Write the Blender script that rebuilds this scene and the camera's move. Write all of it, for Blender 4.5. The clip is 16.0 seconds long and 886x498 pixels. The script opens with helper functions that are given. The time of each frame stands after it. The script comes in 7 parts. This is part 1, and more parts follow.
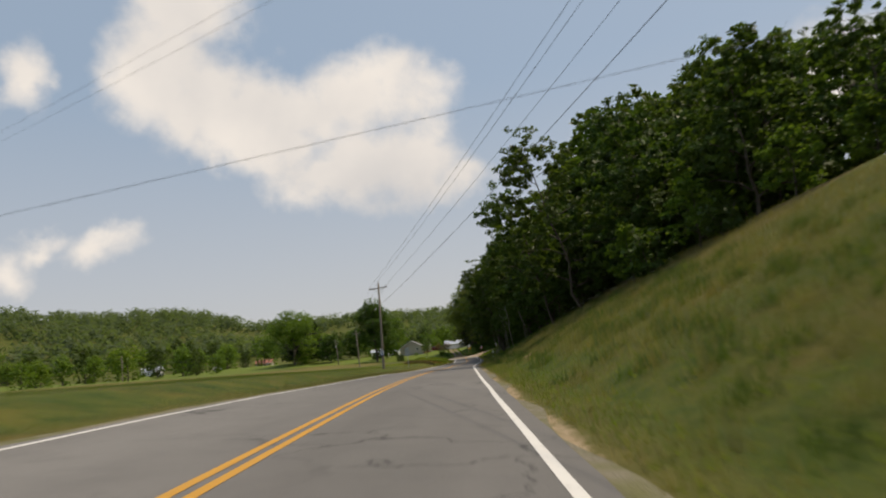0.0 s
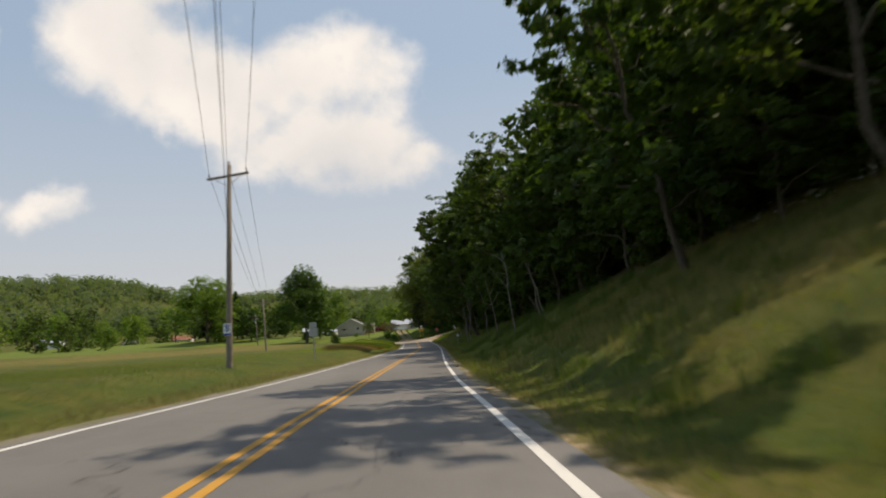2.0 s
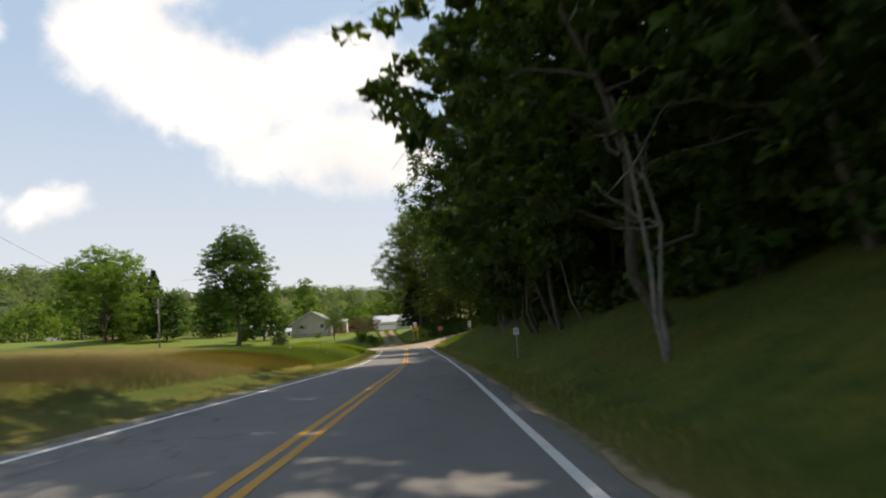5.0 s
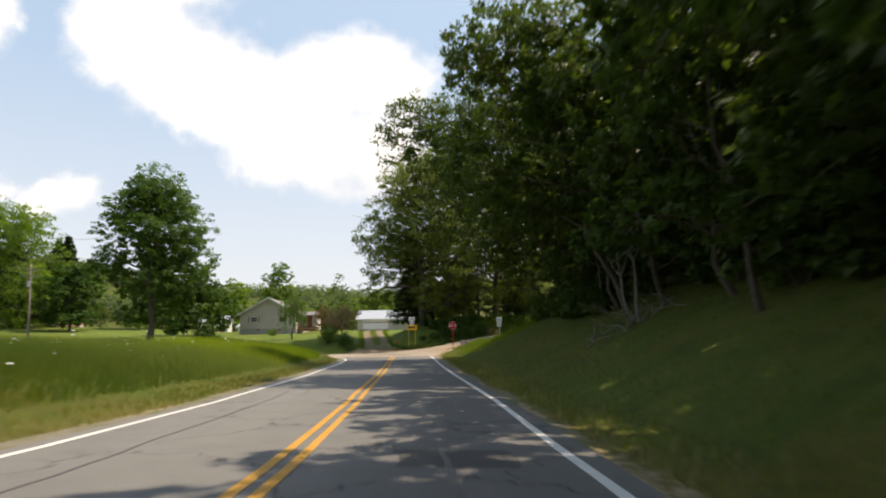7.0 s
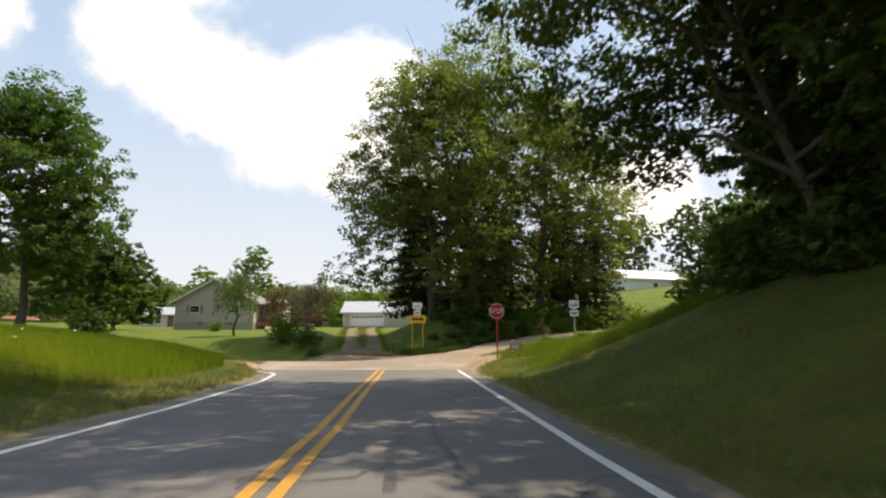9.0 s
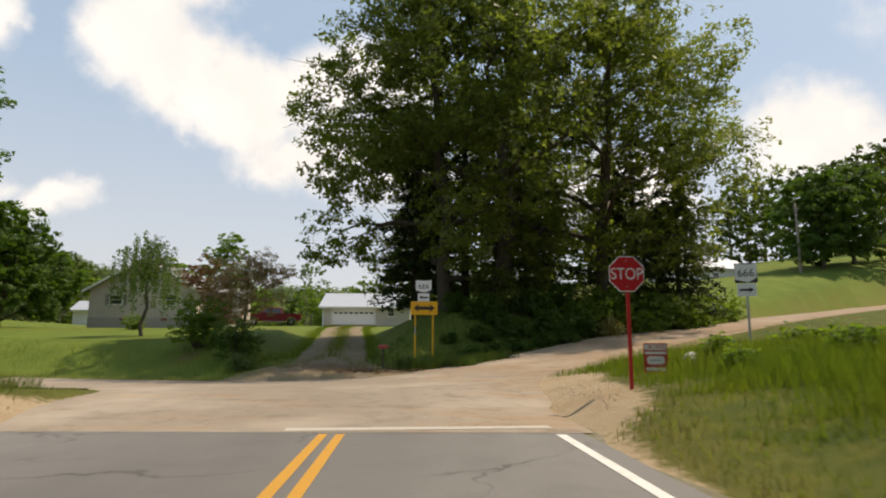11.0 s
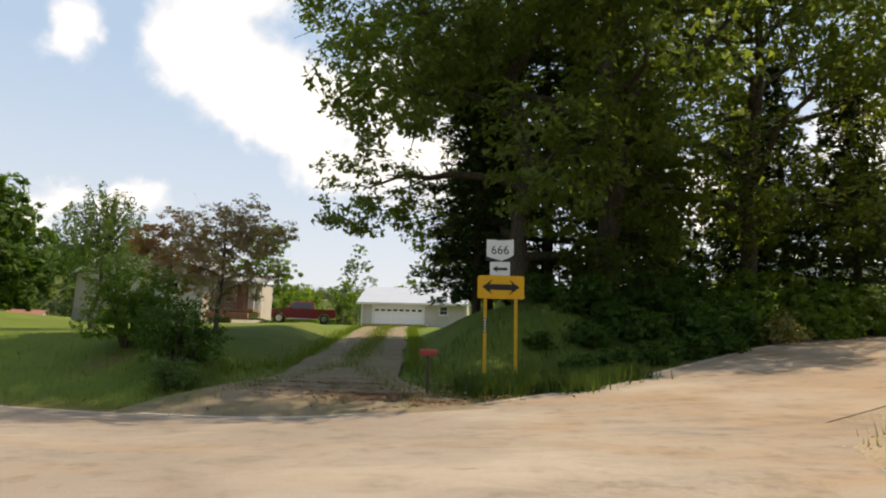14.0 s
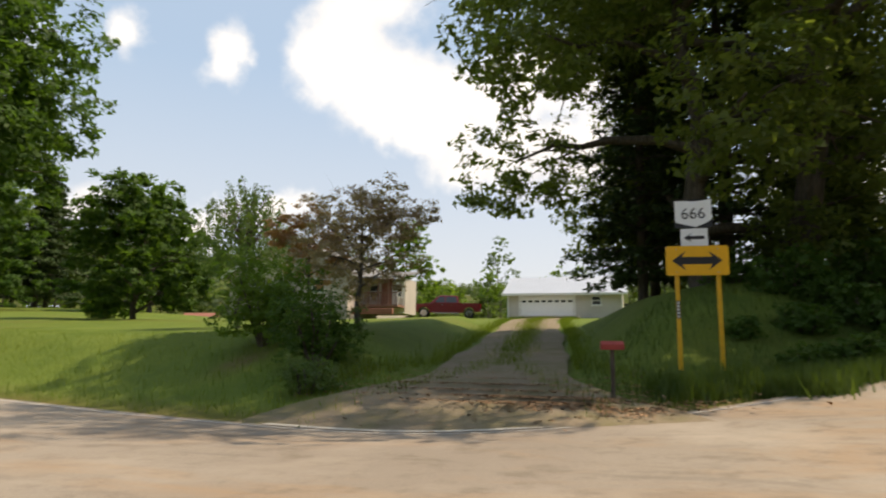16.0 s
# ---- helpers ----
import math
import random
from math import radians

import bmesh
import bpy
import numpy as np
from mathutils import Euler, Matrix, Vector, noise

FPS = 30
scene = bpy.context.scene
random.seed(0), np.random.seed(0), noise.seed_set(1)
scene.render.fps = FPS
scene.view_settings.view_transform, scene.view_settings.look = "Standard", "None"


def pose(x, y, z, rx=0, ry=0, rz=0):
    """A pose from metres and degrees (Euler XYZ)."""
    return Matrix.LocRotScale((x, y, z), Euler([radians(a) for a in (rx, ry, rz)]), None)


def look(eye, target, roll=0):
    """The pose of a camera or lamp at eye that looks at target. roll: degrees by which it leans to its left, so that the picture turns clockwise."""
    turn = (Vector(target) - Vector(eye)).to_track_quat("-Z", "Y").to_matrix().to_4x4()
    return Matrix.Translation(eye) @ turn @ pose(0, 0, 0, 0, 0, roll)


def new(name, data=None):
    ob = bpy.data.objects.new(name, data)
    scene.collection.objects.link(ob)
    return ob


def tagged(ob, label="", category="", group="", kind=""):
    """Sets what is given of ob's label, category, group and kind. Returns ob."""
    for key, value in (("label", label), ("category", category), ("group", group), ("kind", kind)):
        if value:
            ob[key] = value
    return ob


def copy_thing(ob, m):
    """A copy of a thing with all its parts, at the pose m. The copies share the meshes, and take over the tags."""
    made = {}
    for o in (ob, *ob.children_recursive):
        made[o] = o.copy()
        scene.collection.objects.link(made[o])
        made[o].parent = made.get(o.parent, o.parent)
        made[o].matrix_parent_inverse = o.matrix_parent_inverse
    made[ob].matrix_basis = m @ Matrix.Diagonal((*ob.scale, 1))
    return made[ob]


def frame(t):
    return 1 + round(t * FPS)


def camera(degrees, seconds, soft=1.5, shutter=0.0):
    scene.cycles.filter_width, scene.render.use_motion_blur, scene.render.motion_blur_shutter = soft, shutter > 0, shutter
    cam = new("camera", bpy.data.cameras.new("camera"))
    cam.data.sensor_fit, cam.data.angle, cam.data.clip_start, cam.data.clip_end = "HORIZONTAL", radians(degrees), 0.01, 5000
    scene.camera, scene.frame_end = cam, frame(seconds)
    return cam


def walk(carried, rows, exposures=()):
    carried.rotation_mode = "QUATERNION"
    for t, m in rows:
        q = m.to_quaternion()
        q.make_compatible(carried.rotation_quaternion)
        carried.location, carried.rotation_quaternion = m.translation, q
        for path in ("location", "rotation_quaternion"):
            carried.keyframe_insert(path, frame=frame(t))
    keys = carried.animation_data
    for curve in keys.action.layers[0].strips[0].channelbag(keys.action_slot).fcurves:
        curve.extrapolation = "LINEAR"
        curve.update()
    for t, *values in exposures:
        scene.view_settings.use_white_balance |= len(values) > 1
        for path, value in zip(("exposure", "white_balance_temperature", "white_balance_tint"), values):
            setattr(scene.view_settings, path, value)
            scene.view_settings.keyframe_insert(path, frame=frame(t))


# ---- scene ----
cam = camera(68.0, 16.0, 2.0, 0.35)
# seconds, stops, white balance
EXPOSURES = [(0, 0.05, 7400, 12), (2.5, 0.30, 7400, 12), (6, 0.72, 7400, 12), (9, 0.82, 7500, 12), (11.5, 0.45, 7500, 12), (12.5, 0.60, 7500, 12), (14.5, 0.72, 7500, 12), (16, 0.68, 7500, 12)]
PATH = [
    (0, (1.441, 4.76, 0.301), (1.342, 6.73, 0.63), -6.9),
    (0.5, (0.633, 16.357, 0.466), (0.59, 18.329, 0.794), -5.4),
    (1, (-0.123, 28.102, 0.649), (-0.12, 30.079, 0.95), -4.4),
    (1.5, (-0.57, 40.198, 0.694), (-0.539, 42.177, 0.98), -4.6),
    (2, (-1.014, 52.444, 0.695), (-0.975, 54.426, 0.958), -4.9),
    (2.5, (-1.452, 64.725, 0.661), (-1.411, 66.706, 0.939), -4.3),
    (3, (-1.676, 77.145, 0.514), (-1.633, 79.126, 0.78), -3.7),
    (3.5, (-1.873, 89.456, 0.452), (-1.825, 91.436, 0.729), -3.7),
    (6, (-2.095, 149.479, 0.305), (-2.078, 151.458, 0.591), -3.0),
    (6.5, (-2.333, 160.493, 0.274), (-2.318, 162.471, 0.57), -1.6),
    (7, (-2.611, 170.495, 0.237), (-2.589, 172.471, 0.545), -0.9),
    (7.5, (-2.926, 179.541, 0.219), (-2.904, 181.518, 0.525), -1.0),
    (8, (-3.247, 187.828, 0.3), (-3.232, 189.803, 0.617), -0.8),
    (8.5, (-3.655, 195.438, 0.41), (-3.645, 197.413, 0.729), -0.1),
    (9, (-4.09, 201.903, 0.466), (-4.077, 203.877, 0.787), 0.0),
    (11.3, (-5.168, 224.744, 1.013), (-5.148, 226.716, 1.343), 0.2),
    (11.5, (-5.171, 226.135, 1.026), (-5.16, 228.108, 1.357), 0.3),
    (12, (-5.296, 228.689, 1.032), (-5.296, 230.661, 1.368), 0.3),
    (12.5, (-5.449, 231.027, 1.123), (-5.475, 232.997, 1.464), 1.0),
    (13, (-5.664, 232.913, 1.168), (-5.725, 234.881, 1.516), 1.1),
    (13.5, (-5.857, 234.303, 1.205), (-5.964, 236.271, 1.544), 1.6),
    (14, (-5.996, 235.067, 1.211), (-6.138, 237.033, 1.555), 1.6),
    (14.5, (-6.099, 235.604, 1.227), (-6.282, 237.566, 1.566), 1.5),
    (15, (-6.288, 236.358, 1.235), (-6.546, 238.313, 1.572), 1.2),
    (15.5, (-6.549, 237.249, 1.213), (-6.928, 239.184, 1.547), 0.7),
    (16, (-6.939, 237.994, 1.246), (-7.495, 239.889, 1.564), 0.8),
]
walk(cam, [(t, look(eye, target, roll)) for t, eye, target, roll in PATH],
     exposures=EXPOSURES)

# ---------------------------------------------------------------- light
SUN_DIR = Vector((0.50, 0.24, 1.0)).normalized()
SUN_ELEV = math.asin(SUN_DIR.z)
SUN_AZ = math.atan2(SUN_DIR.x, SUN_DIR.y)
scene.view_settings.exposure = 0.0


def build_world():
    world = bpy.data.worlds.new("sky")
    scene.world = world
    world.use_nodes = True
    nt = world.node_tree
    nt.nodes.clear()
    N, L = nt.nodes.new, nt.links.new

    def m(op, a, b=0.0, c=None):
        n = N("ShaderNodeMath")
        n.operation = op
        for i, v in enumerate((a, b) if c is None else (a, b, c)):
            if isinstance(v, (int, float)):
                n.inputs[i].default_value = v
            else:
                L(v, n.inputs[i])
        return n.outputs[0]

    sky = N("ShaderNodeTexSky")
    sky.sky_type = "NISHITA"
    sky.sun_disc = False
    sky.sun_elevation = SUN_ELEV
    sky.sun_rotation = SUN_AZ
    sky.air_density, sky.dust_density, sky.ozone_density = 1.0, 2.2, 1.5
    tc = N("ShaderNodeTexCoord")
    sep = N("ShaderNodeSeparateXYZ")
    L(tc.outputs["Generated"], sep.inputs[0])
    ahead = m("MAXIMUM", sep.outputs[1], 0.08)
    u, v = m("DIVIDE", sep.outputs[0], ahead), m("DIVIDE", sep.outputs[2], ahead)
    # the edges billow
    for scale, amount, det in ((5.5, 0.13, 2.0), (17.0, 0.085, 4.0), (44.0, 0.030, 6.0)):
        wn = N("ShaderNodeTexNoise")
        wn.inputs["Scale"].default_value, wn.inputs["Detail"].default_value = scale, det
        L(tc.outputs["Generated"], wn.inputs["Vector"])
        ws = N("ShaderNodeSeparateColor")
        L(wn.outputs["Color"], ws.inputs[0])
        u = m("ADD", u, m("MULTIPLY", m("SUBTRACT", ws.outputs[0], 0.5), amount))
        v = m("ADD", v, m("MULTIPLY", m("SUBTRACT", ws.outputs[1], 0.5), amount * 0.8))
    # slow and fine turbulence for the cloud edges
    ns = N("ShaderNodeTexNoise")
    ns.inputs["Scale"].default_value, ns.inputs["Detail"].default_value, ns.inputs["Roughness"].default_value = 7.0, 9.0, 0.58
    L(tc.outputs["Generated"], ns.inputs["Vector"])
    ns2 = N("ShaderNodeTexNoise")
    ns2.inputs["Scale"].default_value, ns2.inputs["Detail"].default_value = 3.2, 5.0
    L(tc.outputs["Generated"], ns2.inputs["Vector"])
    field = None
    for cu, cv, ru, rv, thin in CLOUDS:
        du, dv = m("DIVIDE", m("SUBTRACT", u, cu), ru), m("DIVIDE", m("SUBTRACT", v, cv), rv)
        d = m("SUBTRACT", 1.0 - thin, m("SQRT", m("ADD", m("MULTIPLY", du, du), m("MULTIPLY", dv, dv))))
        field = d if field is None else m("SMOOTH_MAX", field, d, 0.25)
    field = m("ADD", field, m("MULTIPLY", m("SUBTRACT", ns.outputs[0], 0.5), 1.5))
    mask = N("ShaderNodeMapRange")
    mask.interpolation_type = "SMOOTHSTEP"
    mask.inputs["From Min"].default_value, mask.inputs["From Max"].default_value = -0.10, 0.62
    L(field, mask.inputs["Value"])
    # shading inside a cloud: paler and greyer folds
    fold = N("ShaderNodeMapRange")
    fold.inputs["From Min"].default_value, fold.inputs["From Max"].default_value = 0.30, 0.66
    L(ns2.outputs[0], fold.inputs["Value"])
    cloud = N("ShaderNodeMix")
    cloud.data_type = "RGBA"
    cloud.inputs["A"].default_value = CLOUD_DARK
    cloud.inputs["B"].default_value = CLOUD_LIGHT
    L(fold.outputs[0], cloud.inputs["Factor"])
    # haze over the horizon
    el = N("ShaderNodeMapRange")
    el.inputs["From Min"].default_value, el.inputs["From Max"].default_value = 0.0, 0.42
    el.inputs["To Min"].default_value, el.inputs["To Max"].default_value = 0.88, 0.70
    L(sep.outputs[2], el.inputs["Value"])
    clear = N("ShaderNodeMix")
    clear.data_type = "RGBA"
    up = N("ShaderNodeMapRange")
    up.inputs["From Min"].default_value, up.inputs["From Max"].default_value = 0.03, 0.40
    L(sep.outputs[2], up.inputs["Value"])
    veil = N("ShaderNodeMix")
    veil.data_type = "RGBA"
    veil.inputs["A"].default_value, veil.inputs["B"].default_value = HAZE, HAZE_HIGH
    L(up.outputs[0], veil.inputs["Factor"])
    L(veil.outputs["Result"], clear.inputs["B"])
    L(el.outputs[0], clear.inputs["Factor"])
    L(sky.outputs[0], clear.inputs["A"])
    full = N("ShaderNodeMix")
    full.data_type = "RGBA"
    L(m("MULTIPLY", mask.outputs[0], 0.93), full.inputs["Factor"])
    L(clear.outputs["Result"], full.inputs["A"])
    L(cloud.outputs["Result"], full.inputs["B"])
    bg = N("ShaderNodeBackground")
    bg.inputs["Strength"].default_value = SKY_STRENGTH
    L(full.outputs["Result"], bg.inputs["Color"])
    out = N("ShaderNodeOutputWorld")
    L(bg.outputs[0], out.inputs[0])


SKY_STRENGTH = 0.10
HAZE = (5.3, 5.65, 6.25, 1)
HAZE_HIGH = (3.3, 4.6, 6.4, 1)
CLOUD_DARK = (6.0, 6.15, 6.5, 1)
CLOUD_LIGHT = (9.0, 8.8, 8.6, 1)
# cumulus heads: tangent of bearing, tangent of height, half width, half height, thinness
CLOUDS = [(-0.505, 0.535, 0.13, 0.12, 0), (-0.44, 0.65, 0.13, 0.13, 0), (-0.414, 0.455, 0.13, 0.10, 0), (-0.332, 0.425, 0.12, 0.09, 0), (-0.252, 0.41, 0.12, 0.09, 0), (-0.161, 0.435, 0.14, 0.10, 0), (-0.146, 0.33, 0.13, 0.10, 0),
          (-0.36, 0.385, 0.10, 0.06, 0), (-0.27, 0.355, 0.10, 0.06, 0), (-0.225, 0.30, 0.12, 0.06, 0.05), (-0.075, 0.315, 0.10, 0.09, 0), (-0.02, 0.27, 0.08, 0.05, 0.1), (-0.59, 0.245, 0.10, 0.05, 0.3), (-0.73, 0.54, 0.08, 0.10, 0.2), (-0.74, 0.235, 0.09, 0.06, 0.35),
          (-0.935, 0.61, 0.07, 0.09, 0.15), (-1.03, 0.28, 0.12, 0.06, 0.3), (-0.68, 0.26, 0.09, 0.04, 0.35), (0.62, 0.36, 0.24, 0.12, 0.1), (0.30, 0.27, 0.16, 0.10, 0.1), (1.0, 0.55, 0.3, 0.2, 0.1),
          (-1.6, 0.6, 0.5, 0.2, 0.1), (1.9, 0.7, 0.5, 0.3, 0.1)]
build_world()

sun = new("sun", bpy.data.lights.new("sun", "SUN"))
sun.data.energy, sun.data.angle, sun.data.color = 3.5, radians(0.6), (1.0, 0.905, 0.77)
sun.matrix_world = look(SUN_DIR * 100, (0, 0, 0))

# ---------------------------------------------------------------- materials


class Mat:
    """A small builder for node materials in object space."""

    def __init__(self, name, rough=0.8, metal=0.0, spec=0.3):
        self.mat = bpy.data.materials.new(name)
        self.mat.use_nodes = True
        self.nt = self.mat.node_tree
        self.b = self.nt.nodes["Principled BSDF"]
        self.b.inputs["Roughness"].default_value = rough
        self.b.inputs["Metallic"].default_value = metal
        self.b.inputs["Specular IOR Level"].default_value = spec
        self.pos = self.node("ShaderNodeTexCoord").outputs["Object"]

    def node(self, kind, **kw):
        n = self.nt.nodes.new(kind)
        for k, val in kw.items():
            n.inputs[k.replace("_", " ")].default_value = val
        return n

    def link(self, a, b):
        self.nt.links.new(a, b)

    def world_pos(self):
        self.pos = self.node("ShaderNodeNewGeometry").outputs["Position"]
        return self

    def noise(self, scale, detail=4.0, rough=0.55, stretch=None, warp=0.0):
        n = self.node("ShaderNodeTexNoise", Scale=scale, Detail=detail, Roughness=rough, Distortion=warp)
        src = self.pos
        if stretch:
            mp = self.node("ShaderNodeMapping")
            mp.inputs["Scale"].default_value = stretch
            self.link(src, mp.inputs[0])
            src = mp.outputs[0]
        self.link(src, n.inputs["Vector"])
        return n.outputs[0]

    def ramp(self, fac, lo, hi, a=0.0, b=1.0):
        r = self.node("ShaderNodeMapRange", From_Min=lo, From_Max=hi, To_Min=a, To_Max=b)
        self.link(fac, r.inputs["Value"])
        return r.outputs[0]

    def mix(self, fac, a, b, mode="MIX"):
        n = self.node("ShaderNodeMix")
        n.data_type, n.blend_type = "RGBA", mode
        for sock, v in (("Factor", fac), ("A", a), ("B", b)):
            if isinstance(v, (int, float)):
                n.inputs[sock].default_value = v
            elif isinstance(v, tuple):
                n.inputs[sock].default_value = (*v, 1) if len(v) == 3 else v
            else:
                self.link(v, n.inputs[sock])
        return n.outputs["Result"]

    def math(self, op, a, b):
        n = self.node("ShaderNodeMath")
        n.operation = op
        for i, v in enumerate((a, b)):
            if isinstance(v, (int, float)):
                n.inputs[i].default_value = v
            else:
                self.link(v, n.inputs[i])
        return n.outputs[0]

    def color(self, c):
        if isinstance(c, tuple):
            self.b.inputs["Base Color"].default_value = (*c, 1)
        else:
            self.link(c, self.b.inputs["Base Color"])
        return self

    def rough(self, r):
        self.link(r, self.b.inputs["Roughness"])
        return self

    def bump(self, h, strength=0.3, dist=0.02):
        n = self.node("ShaderNodeBump", Strength=strength, Distance=dist)
        self.link(h, n.inputs["Height"])
        self.link(n.outputs[0], self.b.inputs["Normal"])
        return self


def plain(name, col, rough=0.5, metal=0.0, spec=0.4, vary=0.12, scale=6.0):
    """Paint, metal or plastic: a base colour with faint stains and grain."""
    k = Mat(name, rough, metal, spec)
    n1, n2 = k.noise(scale, 4), k.noise(scale * 12, 3)
    c = k.mix(k.ramp(n1, 0.35, 0.7), col, tuple(v * (1 - vary) for v in col))
    c = k.mix(k.ramp(n2, 0.45, 0.75, 0, 0.5), c, tuple(v * (1 - 1.5 * vary) for v in col))
    k.color(c)
    k.bump(n2, 0.08, 0.005)
    return k.mat


def leaf_material(name, cols, trans=0.35, rough=0.62):
    """Leaves: each leaf has its own tone, and light shines through."""
    k = Mat(name, rough, 0.0, 0.22)
    geo = k.node("ShaderNodeNewGeometry")
    info = k.node("ShaderNodeObjectInfo")
    r = geo.outputs["Random Per Island"]
    c = k.mix(k.ramp(r, 0.0, 1.0), cols[0], cols[1])
    k.world_pos()
    c = k.mix(k.ramp(k.noise(0.35, 3), 0.4, 0.65), c, cols[2])
    c = k.mix(k.ramp(info.outputs["Random"], 0, 1, 0, 0.45), c, cols[3])
    k.color(c)
    tr = k.node("ShaderNodeBsdfTranslucent")
    k.link(k.mix(1.0, c, (1.35, 1.45, 0.55), "MULTIPLY"), tr.inputs["Color"])
    mx = k.node("ShaderNodeMixShader")
    mx.inputs[0].default_value = trans
    k.link(k.b.outputs[0], mx.inputs[1])
    k.link(tr.outputs[0], mx.inputs[2])
    k.link(mx.outputs[0], k.nt.nodes["Material Output"].inputs["Surface"])
    return k.mat


M = {}
M["leaf_forest"] = leaf_material("leaf_forest", [(0.040, 0.074, 0.018), (0.080, 0.128, 0.028), (0.048, 0.090, 0.020), (0.084, 0.118, 0.024)], 0.40)
M["leaf_oak"] = leaf_material("leaf_oak", [(0.080, 0.112, 0.030), (0.205, 0.235, 0.072), (0.112, 0.145, 0.038), (0.160, 0.182, 0.050)], 0.58, 0.45)
M["leaf_wood"] = leaf_material("leaf_wood", [(0.038, 0.066, 0.016), (0.092, 0.128, 0.028), (0.052, 0.084, 0.018), (0.080, 0.110, 0.024)], 0.42, 0.5)
M["leaf_maple"] = leaf_material("leaf_maple", [(0.044, 0.088, 0.020), (0.090, 0.155, 0.034), (0.056, 0.110, 0.024), (0.078, 0.125, 0.028)], 0.5)
M["leaf_light"] = leaf_material("leaf_light", [(0.085, 0.155, 0.028), (0.170, 0.240, 0.048), (0.110, 0.180, 0.034), (0.150, 0.195, 0.038)], 0.55)
M["leaf_willow"] = leaf_material("leaf_willow", [(0.075, 0.125, 0.040), (0.135, 0.185, 0.070), (0.09, 0.14, 0.045), (0.10, 0.15, 0.05)], 0.5)
M["leaf_purple"] = leaf_material("leaf_purple", [(0.24, 0.165, 0.13), (0.42, 0.30, 0.235), (0.30, 0.23, 0.17), (0.32, 0.23, 0.17)], 0.5)
M["leaf_coral"] = leaf_material("leaf_coral", [(0.32, 0.16, 0.095), (0.46, 0.25, 0.15), (0.42, 0.24, 0.14), (0.38, 0.22, 0.13)], 0.45)
# far foliage: distance haze is mixed into these pale, greyed greens
M["leaf_far_hazed"] = leaf_material("leaf_far_hazed", [(0.092, 0.122, 0.066), (0.112, 0.146, 0.080), (0.098, 0.130, 0.070), (0.104, 0.138, 0.076)], 0.50, 0.9)
M["needle"] = leaf_material("needle", [(0.030, 0.058, 0.020), (0.060, 0.090, 0.030), (0.040, 0.066, 0.022), (0.055, 0.075, 0.025)], 0.2, 0.6)
M["grass_blade"] = leaf_material("grass_blade", [(0.085, 0.130, 0.018), (0.20, 0.225, 0.038), (0.11, 0.165, 0.024), (0.15, 0.18, 0.03)], 0.5)
# weeds darker than grass_blade: the trees' shade is put into the tone
M["grass_shade"] = leaf_material("shaded_weed_blade", [(0.050, 0.085, 0.020), (0.10, 0.14, 0.035), (0.06, 0.10, 0.024), (0.08, 0.11, 0.03)], 0.4)
M["grass_rust"] = leaf_material("grass_rust", [(0.16, 0.105, 0.045), (0.25, 0.165, 0.075), (0.13, 0.12, 0.035), (0.18, 0.12, 0.05)], 0.3)
M["grass_dry"] = leaf_material("grass_dry", [(0.21, 0.18, 0.07), (0.34, 0.27, 0.12), (0.15, 0.16, 0.05), (0.2, 0.17, 0.07)], 0.3)


def bark(name, a, b):
    k = Mat(name, 0.9, 0, 0.2)
    n = k.noise(5, 6, 0.65, (3.0, 3.0, 0.5))
    k.color(k.mix(k.ramp(n, 0.35, 0.68), a, b))
    k.bump(n, 0.8, 0.05)
    return k.mat


M["bark"] = bark("bark", (0.055, 0.045, 0.036), (0.15, 0.125, 0.10))
M["bark_pale"] = bark("bark_pale", (0.12, 0.105, 0.09), (0.28, 0.255, 0.22))


